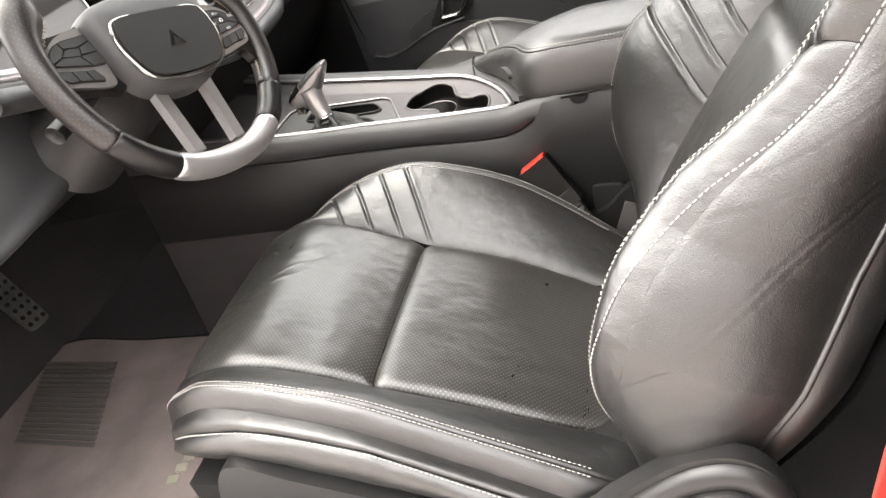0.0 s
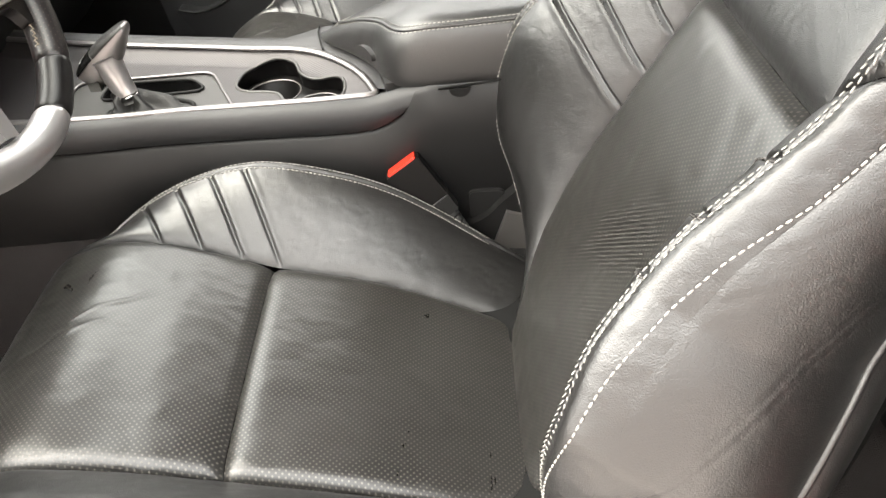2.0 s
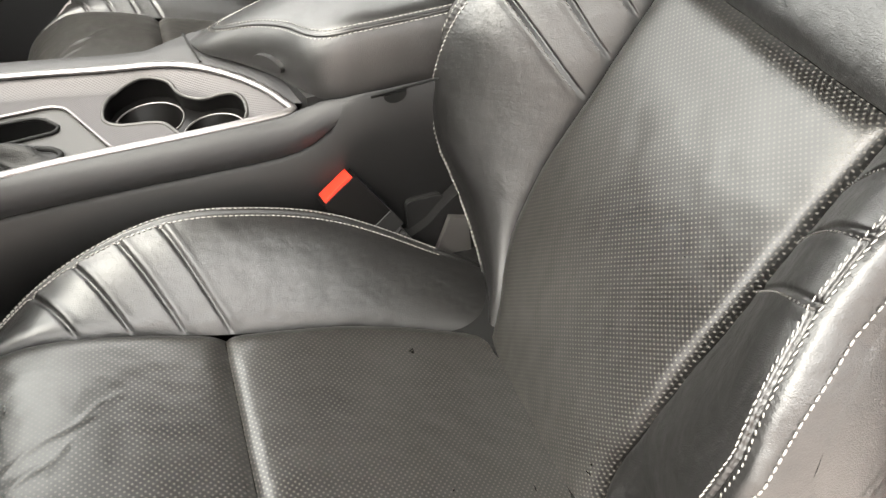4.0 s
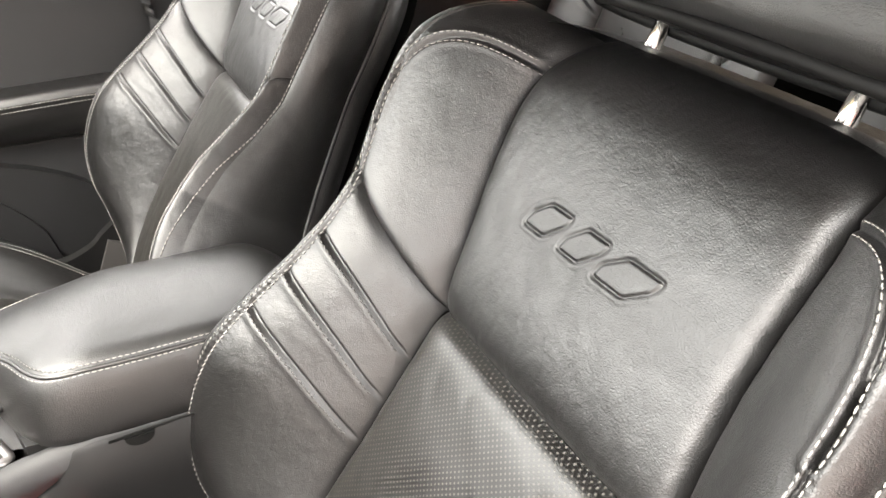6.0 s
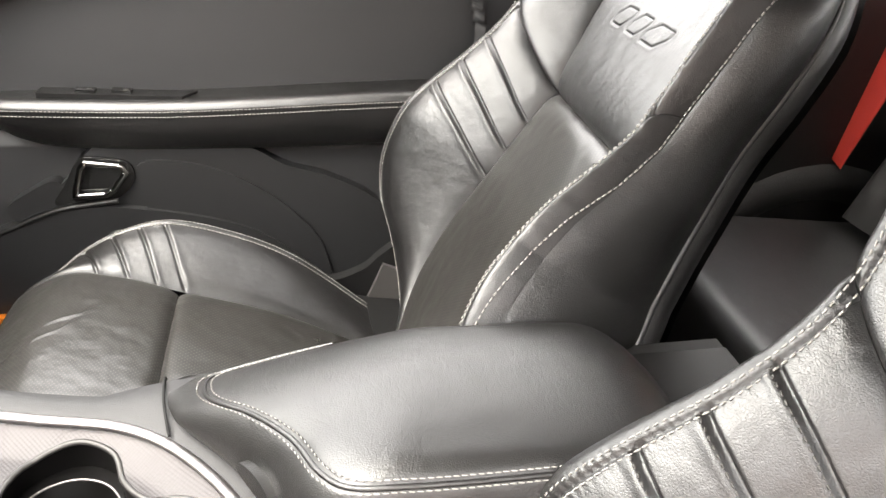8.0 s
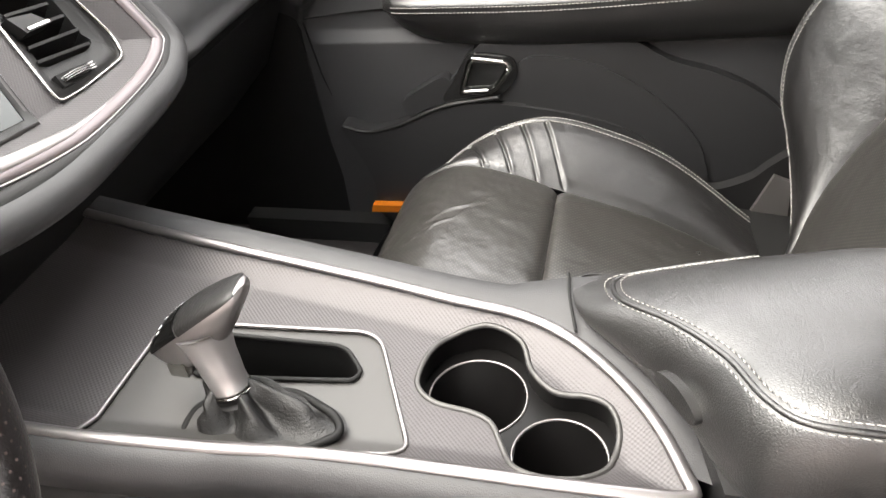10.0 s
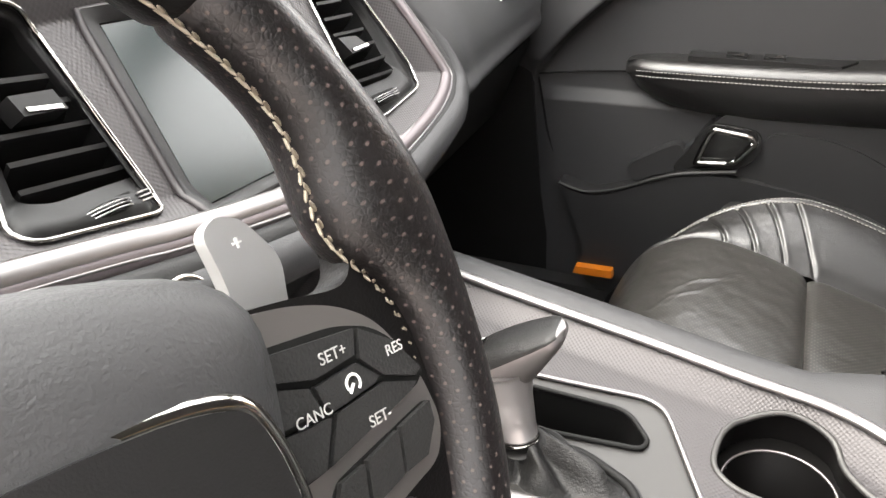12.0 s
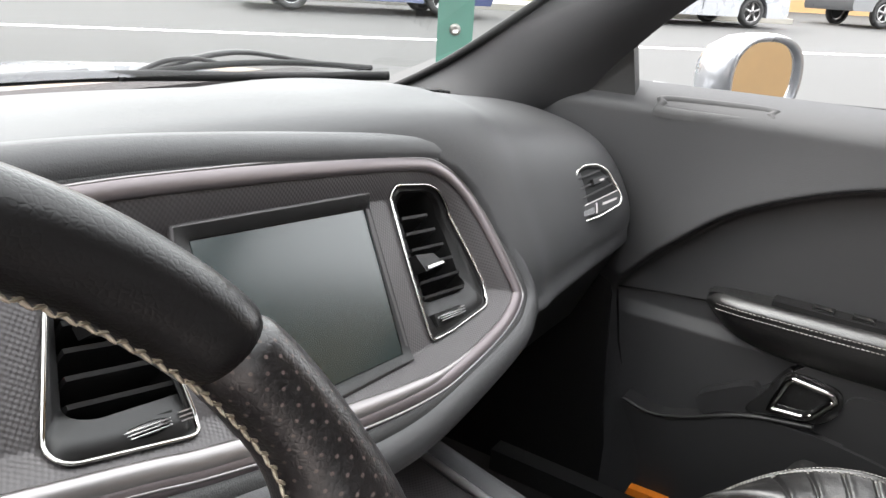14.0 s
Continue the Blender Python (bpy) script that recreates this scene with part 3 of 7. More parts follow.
    # cushion inserts
    for pname, x0, x1 in (("cushion_front_insert", -0.315, -0.0012), ("cushion_rear_insert", -0.0008, 0.34)):
        X, F = np.meshgrid(np.linspace(x0, x1, 150), np.linspace(-1, 1, 140))
        half = cushion_half(X)
        ends = x1 - X if x0 < -0.1 else X - x0
        z = cushion_z(X) - 0.013 * np.exp(-(1 - np.abs(F)) * half / 0.007) - 0.012 * np.exp(-ends / 0.009) + 0.004 * (1 - F**2)
        if x0 < -0.1:
            for xa, fa, xb, fb in ((-0.20, 0.05, -0.10, 0.42), (-0.19, -0.08, -0.13, 0.20), (-0.16, 0.18, -0.09, 0.50), (-0.225, -0.2, -0.17, 0.05)):
                along = np.clip(((X - xa) * (xb - xa) + (F - fa) * 0.16 * (fb - fa) * 0.16) / ((xb - xa) ** 2 + ((fb - fa) * 0.16) ** 2), 0, 1)
                gap = np.hypot(X - xa - along * (xb - xa), (F - fa - along * (fb - fa)) * 0.16 + 0.003 * np.sin(along * 9 + xa * 90))
                z = z + 0.0008 * np.exp(-((gap / 0.0028) ** 2)) * np.sin(np.clip(along, 0.02, 0.98) * math.pi) ** 0.5
        P = wrinkle(np.stack([X, -0.01 + F * half, z], -1), 0.0007, 22, 31)
        from_grid(pname, P, PERF, seat, uv=np.stack([X, F * half], -1))
    x = np.linspace(-0.315, 0.335, 260)
    for side in (-1, 1):
        X, F = np.meshgrid(np.linspace(-0.315, 0.335, 380), np.linspace(0, 1, 90))
        P = wrinkle(cushion_bolster(F, X, side), 0.0006, 28, 41 * side)
        from_grid("cushion_bolster", P, LEATHER, seat, uv=np.stack([X, F * 0.12], -1))
        for f in (0.755, 0.845):
            stitches("stitching", cushion_bolster(f, x[12:-25], side) + np.array((0, 0, 0.0009)), seat, radius=0.0008)
        # side panels under the bolster
        X, F = np.meshgrid(np.linspace(-0.315, 0.335, 120), np.linspace(0, 1, 30))
        edge = cushion_bolster(1.0, X, side)
        if side < 0:
            lo_s = soft_lerp(X, [-0.32, -0.27, -0.22, -0.15, 0, 0.2, 0.33], [0.175, 0.215, 0.245, 0.262, 0.276, 0.284, 0.275])
            lo_z = np.minimum(soft_lerp(X, [-0.32, -0.25, -0.18, -0.078, 0.072, 0.164, 0.265, 0.34], [0.285, 0.36, 0.40, 0.414, 0.385, 0.35, 0.312, 0.28]), edge[..., 2] - 0.006)
            mid = np.stack([X, -0.01 - lo_s, lo_z], -1)
            P = edge + (mid - edge) * F[..., None]
            P[..., 1] -= 0.006 * np.sin(F * math.pi)
            P[..., 2] += 0.004 * np.sin(F * math.pi)
            from_grid("cushion_middle_panel", wrinkle(P, 0.0008, 26, 3), LEATHER, seat)
            stitches("stitching", mid[0, 8:-12] + np.array((0, -0.003, 0.0005)), seat, radius=0.0010)
            edge = mid.copy()
            edge[..., 1] -= 0.001
        bot_z = np.minimum(soft_lerp(X, [-0.32, -0.25, -0.14, 0, 0.2, 0.34], [0.27, 0.325, 0.355, 0.338, 0.288, 0.27]), edge[..., 2] - 0.006)
        bot = np.stack([X, edge[..., 1] * 0.985, bot_z], -1)
        P = edge + (bot - edge) * F[..., None]
        P[..., 1] += side * 0.013 * np.sin(F**0.7 * math.pi)
        from_grid("cushion_side", wrinkle(P, 0.0012, 18, 13), LEATHER, seat)
    Fm, Hm = np.meshgrid(np.linspace(-1, 1, 40), np.linspace(0, 1, 14))
    from_grid("cushion_front", np.stack([-0.315 - 0.010 * np.sin(Hm * 3) + 0.03 * np.abs(Fm) ** 4, -0.01 + Fm * 0.172, 0.30 - 0.10 * Hm], -1), LEATHER, seat)
    # trim piece at the rear end of the cushion's side
    # plastic base with its covers
    base = spline([(-0.138, 0.378), (-0.049, 0.352), (0.061, 0.317), (0.196, 0.286), (0.264, 0.304), (0.294, 0.331), (0.329, 0.360), (0.371, 0.390), (0.415, 0.398), (0.449, 0.375), (0.470, 0.320), (0.471, 0.273), (0.446, 0.212), (0.412, 0.16), (0.2, 0.15), (-0.03, 0.165), (-0.16, 0.185), (-0.195, 0.215), (-0.178, 0.305)], 90, True)
    for side in (-1, 1):
        cover = prism("side_cover", base, side * 0.286 - 0.014, side * 0.286 + 0.006, COVER, "y", seat, bevel=0.006, seg=3)
        bar = spline([(-0.172, 0.235), (-0.168, 0.295), (-0.150, 0.320), (-0.068, 0.307), (0.047, 0.273), (0.165, 0.243), (0.211, 0.230), (0.282, 0.210), (0.341, 0.190), (0.400, 0.170)], 60)
        tube("raised_edge", np.stack([bar[:, 0], np.full(60, side * 0.289), bar[:, 1]], 1), [0.006, 0.009, 0.012, 0.013, 0.013, 0.011, 0.005], COVER, cover, "rounded raised edge", up=(0, 1, 0), sides=14, squash=(1.0, 1.0))
        lever = spline([(0.292, 0.283), (0.293, 0.246), (0.305, 0.235), (0.349, 0.258), (0.404, 0.275), (0.432, 0.268), (0.445, 0.305), (0.438, 0.340), (0.416, 0.357), (0.389, 0.356), (0.348, 0.330)], 60, True)
        prism("recliner_cover", [tuple(p) for p in lever], side * 0.308 - 0.014, side * 0.308 + 0.012, SCUFFED, "y", cover, "scuffed grey plastic cover", bevel=0.011, seg=4)
        if side < 0:
            hoop = spline([(0.205, 0.268), (0.235, 0.264), (0.262, 0.272), (0.292, 0.293), (0.349, 0.346), (0.388, 0.371), (0.419, 0.374), (0.444, 0.355), (0.458, 0.312), (0.455, 0.262)], 50)
            tube("recliner_rim", np.stack([hoop[:, 0], np.full(50, -0.297), hoop[:, 1]], 1), [0.003, 0.010, 0.015, 0.016, 0.016, 0.010], COVER, cover, up=(0, 1, 0), sides=14)
            prism("seat_switch", [(-0.032, 0.228), (0.010, 0.215), (0.017, 0.232), (-0.024, 0.246)], -0.333, -0.290, SWITCH, "y", cover, "grey seat switch", bevel=0.005)
            knob = [(0.138 + 0.022 * math.cos(a), 0.218 + 0.02 * math.sin(a)) for a in np.linspace(0, 2 * math.pi, 24, endpoint=False)]
            prism("lumbar_switch", knob, -0.316, -0.297, BLACK, "y", cover, "round black switch", bevel=0.004)
            dot = [(0.138 + 0.008 * math.cos(a), 0.218 + 0.008 * math.sin(a)) for a in np.linspace(0, 2 * math.pi, 16, endpoint=False)]
            prism("switch_cap", dot, -0.321, -0.315, SWITCH, "y", cover, bevel=0.002)
    prism("seat_pan", [(-0.25, 0.22), (0.42, 0.18), (0.42, 0.24), (0.1, 0.28), (-0.25, 0.30)], -0.265, 0.265, BLACK, "y", seat)
    for side in (-1, 1):
        rail = prism("seat_rail", [(-0.19, 0.10), (0.45, 0.10), (0.45, 0.16), (-0.19, 0.16)], side * 0.262 - 0.022, side * 0.262 + 0.022, PLASTIC, "y", seat, bevel=0.003)
        prism("rail_foot", [(-0.195, 0.100), (-0.07, 0.100), (-0.07, 0.115), (-0.195, 0.118)], side * 0.27 - 0.04, side * 0.27 + 0.04, SWITCH, "y", seat, "grey metal rail foot", bevel=0.003)
    # bracket of the backrest hinge
    prism("hinge_bracket", [(0.27, 0.24), (0.33, 0.24), (0.325, 0.31), (0.30, 0.32)], 0.262, 0.270, GUNMETAL, "y", seat, bevel=0.003)
    # headrest
    hp = []
    for a in np.linspace(0, 2 * math.pi, 56, endpoint=False):
        row = []
        for k in np.linspace(-1, 1, 40):
            w = max(0.0, 1 - abs(k) ** 5) ** 0.4
            ca, sa = math.cos(a), math.sin(a)
            row.append(back_point(0.085 + 0.185 * k, 0.865 + 0.098 * np.sign(sa) * abs(sa) ** 0.55 * w, -0.055 + 0.05 * np.sign(ca) * abs(ca) ** 0.6 * w + 0.015 * k * k))
        hp.append(row)
    head = from_grid("headrest", wrinkle(np.array(hp), 0.0008, 20, 7), LEATHER, seat, closed_u=True)
    hb = [(0.085 + 0.165 * math.cos(a), 0.028 * math.sin(a)) for a in np.linspace(0, 2 * math.pi, 40, endpoint=False)]
    loop = np.array([back_point(p, 0.768, -0.055 + q) for p, q in hb])
    tube("headrest_base", loop, 0.006, BLACK, head, "black plastic edge", closed=True, up=(SB, 0, CB))
    for s in (0.18, -0.01):
        post = tube("headrest_post", [back_point(s, 0.70, -0.078), back_point(s, 0.80, -0.066)], 0.0075, CHROME, seat, "chrome headrest post", sides=16)
        tube("post_collar", [back_point(s, 0.728, -0.075), back_point(s, 0.742, -0.073)], 0.014, BLACK, post, sides=16)
    return seat


driver = build_seat("driver_seat", "worn black leather sports seat with perforated inserts and grey stitching")
driver.location = (0, -0.375, 0)
LOW[0], NARROW[0] = 0.034, 0.042
passenger = build_seat("passenger_seat", "black leather sports seat with softer, creased cushion beside the far door")
passenger.location = (0, 0.375, 0)
# the passenger cushion is the shorter one
for ob in passenger.children_recursive:
    if ob.name.split(".")[0] in ("cushion_front_insert", "cushion_bolster", "cushion_side", "cushion_middle_panel", "cushion_front", "stitching", "side_cover", "raised_edge", "seat_pan", "seat_rail", "rail_foot"):
        for vert in ob.data.vertices:
            if vert.co.x < 0:
                vert.co.x *= 0.80
LOW[0], NARROW[0] = 0.0, 0.0

# ---- centre console ----
CZ = 0.487


def console_rim(x):
    return CZ + soft_lerp(x, [-0.55, -0.35, -0.1, 0.13, 0.3], [0.055, 0.028, 0.008, 0.0, 0.0])


console = thing("centre_console", "black and patterned grey centre console with silver edge trim", "console")
DRV = [(-0.52, -0.080), (-0.33, -0.073), (-0.22, -0.064), (-0.1, -0.051), (0.06, -0.048), (0.125, -0.046)]
PAS = [(0.135, -0.03), (0.118, 0.010), (0.09, 0.052), (0.05, 0.092), (0.005, 0.116), (-0.06, 0.128), (-0.155, 0.145), (-0.33, 0.168), (-0.52, 0.19)]
ring = np.vstack([spline(DRV, 60), spline([(0.125, -0.046), (0.138, -0.042), (0.135, -0.03)], 8)[1:-1], spline(PAS, 90)])
gx, gy = np.meshgrid(np.arange(-0.53, 0.15, 0.0035), np.arange(-0.089, 0.20, 0.0035), indexing="ij")
rim_d = distance_to(gx, gy, ring)
dish = 0.016 * np.clip(rim_d / 0.03, 0, 1) ** 0.7
gz = console_rim(gx) - 0.001 - dish
CUPO = resampled(spline([(-0.073, 0.050), (-0.069, 0.078), (-0.055, 0.098), (-0.024, 0.110), (0.006, 0.097), (0.0185, 0.069), (0.038, 0.050), (0.062, 0.047), (0.082, 0.036), (0.090, 0.012), (0.083, -0.016), (0.063, -0.034), (0.038, -0.038), (0.017, -0.030), (0.005, -0.010), (-0.006, 0.010), (-0.022, 0.018), (-0.052, 0.023), (-0.068, 0.034)], 240, True), 150)
CUPS = ((-0.025, 0.053, 0.041), (0.047, 0.001, 0.0365))
SLOT = resampled(rounded([(-0.262, 0.064), (-0.142, 0.071), (-0.120, 0.044), (-0.124, 0.034), (-0.20, 0.022), (-0.262, 0.014)], 0.014), 70)
PLATE = resampled(rounded([(-0.31, 0.070), (-0.118, 0.092), (-0.058, -0.034), (-0.31, -0.084)], 0.022, 8), 110)
mx, my = gx[:-1, :-1] + 0.00175, gy[:-1, :-1] + 0.00175
keep = inside(mx, my, ring)
keep &= ~inside(mx, my, CUPO)
keep &= ~inside(mx, my, PLATE)
sheet_with_holes("patterned_panel", np.stack([gx, gy, gz], -1), keep, PATTERN, console, "grey panel with a fine woven pattern", uv=np.stack([gx, gy], -1))
keep = inside(mx, my, PLATE) & ~inside(mx, my, SLOT)
sheet_with_holes("shifter_plate", np.stack([gx, gy, gz - 0.002], -1), keep, PLATEGREY, console, "satin grey shifter plate")


def on_panel(xy, lift=0.0):
    xy = np.asarray(xy, float)
    d = distance_to(xy[None, :, 0], xy[None, :, 1], ring)[0]
    return np.column_stack([xy, console_rim(xy[:, 0]) - 0.001 - 0.016 * np.clip(d / 0.03, 0, 1) ** 0.7 + lift])


tube("plate_trim", on_panel(PLATE, 0.0005), 0.0021, SILVER, console, "bright trim line", closed=True)
tube("edge_trim", np.column_stack([ring, console_rim(ring[:, 0])]), 0.0055, SILVER, console, "satin silver edge trim", squash=(1.0, 0.7))
slot_well = on_panel(SLOT, -0.003)
from_grid("side_slot", np.stack([slot_well, slot_well - np.array((0, 0, 0.05))], 1), BLACK, console, closed_u=True)
prism("slot_floor", [tuple(p) for p in SLOT], 0.42, 0.425, BLACK, "z", console, bevel=0)
tube("slot_trim", on_panel(SLOT, 0.0), 0.0022, BLACK, console, closed=True)
# cup holders: one waisted opening, a ledge, and two round wells in it
cup_top = on_panel(CUPO, -0.001)
tube("cup_rim", on_panel(CUPO, -0.0005), 0.0026, PLATEGREY, console, "satin grey rim round the cup holders", closed=True)
ledge_out = np.column_stack([CUPO, np.full(150, 0.452)])
cup = from_grid("cup_well", np.stack([cup_top, (cup_top * (1, 1, 0) + np.array((0, 0, 0.462))), ledge_out], 1), CUPBLACK, console, "glossy black cup holder", closed_u=True)
lx, ly = np.meshgrid(np.arange(-0.08, 0.095, 0.0022), np.arange(-0.045, 0.115, 0.0022), indexing="ij")
ok = inside(lx[:-1, :-1] + 0.0011, ly[:-1, :-1] + 0.0011, CUPO)
for cx, cy, cr in CUPS:
    ok &= np.hypot(lx[:-1, :-1] + 0.0011 - cx, ly[:-1, :-1] + 0.0011 - cy) > cr - 0.0012
sheet_with_holes("ledge", np.stack([lx, ly, np.full(lx.shape, 0.453)], -1), ok, CUPBLACK, cup, "dark plastic ledge")
ang = np.linspace(0, 2 * math.pi, 64, endpoint=False)
for cx, cy, cr in CUPS:
    circle = np.column_stack([cx + np.cos(ang) * cr, cy + np.sin(ang) * cr])
    tube("ledge_rim", np.column_stack([circle, np.full(64, 0.4535)]), 0.0010, GUNMETAL, cup, "thin bright rim", closed=True)
    from_grid("round_well", np.stack([np.column_stack([(circle - (cx, cy)) * f + (cx, cy - dy), np.full(64, z)]) for z, f, dy in ((0.453, 1.0, 0), (0.445, 0.96, 0.003), (0.425, 0.84, 0.010), (0.405, 0.75, 0.018), (0.397, 0.72, 0.020))], 1), CUPBLACK, cup, closed_u=True)
    prism("well_floor", [tuple((p - (cx, cy)) * 0.74 + (cx, cy - 0.019)) for p in circle[::2]], 0.393, 0.3995, CUPBLACK, "z", cup, bevel=0)

# sides and padded rails
DX = np.linspace(-0.60, 0.60, 60)


def side_sheet(pname, ys, zs, mat, lab=""):
    """A lofted strip along the console; ys and zs give rows of heights along its length."""
    from_grid(pname, np.stack([np.stack([DX, np.broadcast_to(y, DX.shape), np.broadcast_to(z, DX.shape)], -1) for y, z in zip(ys, zs)]), mat, console, lab)


rim_line = console_rim(DX)
flare = -soft_lerp(DX, [-0.6, -0.52, -0.33, -0.22, -0.1, 0.6], [0.02, 0.02, 0.020, 0.012, 0.0, 0.0])
top_edge = np.where(DX < 0.13, rim_line, rim_line + 0.018 * np.clip((DX - 0.13) / 0.08, 0, 1))
seam_line = soft_lerp(DX, [-0.6, -0.4, -0.08, 0.1, 0.15, 0.185, 0.22, 0.6], [0.475, 0.463, 0.452, 0.444, 0.452, 0.475, 0.502, 0.502])
seam_line = np.minimum(seam_line - 0.35 * flare, top_edge - 0.004)
side_sheet("driver_side_rail", [flare + y for y in (-0.050, -0.060, -0.069, -0.072, -0.072, -0.066)], [top_edge - 0.001, top_edge + 0.0005, top_edge - 0.008, top_edge - 0.018 + 0 * DX, np.minimum(seam_line + 0.003, top_edge - 0.012), np.minimum(seam_line + 0.001, top_edge - 0.014)], SOFT, "black padded rail")
low_edge = soft_lerp(DX, [-0.6, -0.3, -0.1, 0.1, 0.6], [0.33, 0.33, 0.31, 0.27, 0.2])
side_sheet("driver_side_panel", [flare + y for y in (-0.068, -0.073, -0.078, -0.083, -0.080)], [seam_line, seam_line - 0.004, seam_line - 0.06, low_edge + 0.003, low_edge], PLASTIC, "dark grey plastic side panel")
side_sheet("driver_side_carpet", [flare + y for y in (-0.079, -0.083, -0.09, -0.10)], [low_edge + 0.004, low_edge - 0.004, low_edge * 0.5 + 0.06, 0.10], CARPET, "black carpet on the tunnel")
pas_y = soft_lerp(DX, [-0.6, -0.33, -0.155, -0.06, 0.0, 0.05, 0.6], [0.195, 0.168, 0.145, 0.128, 0.122, 0.13, 0.15])
pas_in = np.interp(DX, [-0.6, -0.52, -0.33, -0.155, -0.06, 0.005, 0.05, 0.09, 0.118, 0.135, 0.6], [0.20, 0.19, 0.168, 0.145, 0.128, 0.116, 0.092, 0.052, 0.010, -0.03, -0.03])
pr = rim_line + 0.010 * np.clip(DX / 0.05, 0, 1)
side_sheet("passenger_side_rail", [pas_in - 0.002, 0.85 * pas_in + 0.15 * (pas_y + 0.034), 0.5 * pas_in + 0.5 * (pas_y + 0.034), pas_y + 0.028, pas_y + 0.035, pas_y + 0.036], [rim_line - 0.001, rim_line + 0.003, 0.5 * (rim_line + pr) + 0.004, pr + 0.004, pr - 0.008, pr - 0.05], SOFT, "black padded rail")
tube("rail_split", spline([(0.040, 0.170, 0.494), (0.041, 0.160, 0.502), (0.044, 0.13, 0.503), (0.052, 0.096, 0.494)], 16), 0.0013, BLACK, console)
side_sheet("passenger_side_panel", [pas_y + 0.035, pas_y + 0.03, pas_y + 0.03], [pr - 0.05, pr * 0 + 0.3, pr * 0 + 0.1], PLASTIC)
prism("rear_deck", [(0.12, 0.10), (0.155, -0.05), (0.60, -0.06), (0.60, 0.16), (0.10, 0.15)], 0.44, 0.503, PLASTIC, "z", console, bevel=0.004)
prism("console_core", [(-0.58, -0.06), (0.58, -0.06), (0.58, 0.15), (-0.58, 0.16)], 0.10, 0.390, BLACK, "z", console, bevel=0)
notch = [(0.252 + 0.014 * math.cos(a), 0.499 + 0.012 * math.sin(a)) for a in np.linspace(math.pi, 2 * math.pi, 14)]
prism("finger_notch", notch, -0.0765, -0.066, BLACK, "y", console, bevel=0)
tube("panel_seam", [(0.224, -0.0745, 0.500), (0.32, -0.075, 0.506), (0.45, -0.076, 0.506)], 0.0015, BLACK, console)

plate_out = rounded([(0.249, 0.343), (0.300, 0.341), (0.300, 0.289), (0.249, 0.291)], 0.010, 6)
prism("access_plate", plate_out, -0.0885, -0.078, PLASTIC, "y", console, "small rounded access plate", bevel=0.002)
tube("plate_groove", np.column_stack([plate_out[:, 0], np.full(len(plate_out), -0.0862), plate_out[:, 1]]), 0.0014, BLACK, console, closed=True, up=(0, 1, 0))

# gear selector
lever = thing("gear_selector", "silver and black gear lever with pleated leather boot", "gear lever")
bb = resampled(rounded([(-0.240, -0.040), (-0.242, -0.006), (-0.205, 0.014), (-0.165, 0.018), (-0.124, -0.002), (-0.114, -0.018), (-0.14, -0.038), (-0.212, -0.052)], 0.014), 90)
rows = []
th = np.linspace(0, 2 * math.pi, 90, endpoint=False)
for f in np.linspace(0, 1, 22):
    c = np.array((-0.177, -0.014)) * (1 - f) ** 1.2 + np.array((-0.213, -0.006)) * (1 - (1 - f) ** 1.2)
    sc = 1 - 0.74 * f**0.62
    swirl = 0.17 * math.sin(f * math.pi) * np.sin(th * 5 + 4.5 * f) + 0.05 * math.sin(f * math.pi) * np.sin(th * 11 - 3 * f) + 0.05 * np.sin(f * 11 + th)
    xy = c + np.array((0, -0.005)) * (1 - f) + (bb - bb.mean(0)) * sc * (1 + swirl * np.clip(f * 3, 0, 1))[:, None]
    rows.append(np.column_stack([xy, 0.4825 + 0.029 * f**1.15 + 0.0065 * math.sin(f * math.pi) * np.sin(th * 5 + 4.5 * f)]))
from_grid("boot", np.stack(rows, 1), BOOT, lever, "wrinkled black leather boot", closed_u=True)
tube("boot_frame", np.column_stack([bb + np.array((0, -0.005)), np.full(90, 0.4835)]), 0.0035, BLACK, lever, "black boot frame", closed=True)
tube("stem", [(-0.2085, -0.006, 0.500), (-0.212, -0.003, 0.513), (-0.218, 0.001, 0.534), (-0.224, 0.005, 0.556)], [0.0165, 0.0160, 0.0180, 0.0235], SATIN, lever, "satin silver neck", sides=28, squash=(0.95, 1.15), n=16)
tube("collar", [(-0.2075, -0.0075, 0.494), (-0.2088, -0.006, 0.502)], 0.0172, PLASTIC, lever, "dark metal collar", sides=28, squash=(0.95, 1.15))
tube("collar_ring", [(-0.2088, -0.006, 0.5025), (-0.2094, -0.0055, 0.5050)], 0.0174, CHROME, lever, "thin bright ring", sides=28, squash=(0.95, 1.15))
KA, KB = np.array((-0.266, 0.003, 0.534)), np.array((-0.180, 0.010, 0.597))
KX = (KB - KA) / np.linalg.norm(KB - KA)
KY = np.array((-0.06, 1.0, 0.0)) - np.dot((-0.06, 1.0, 0.0), KX) * KX
KY /= np.linalg.norm(KY)
KZ = np.cross(KX, KY)


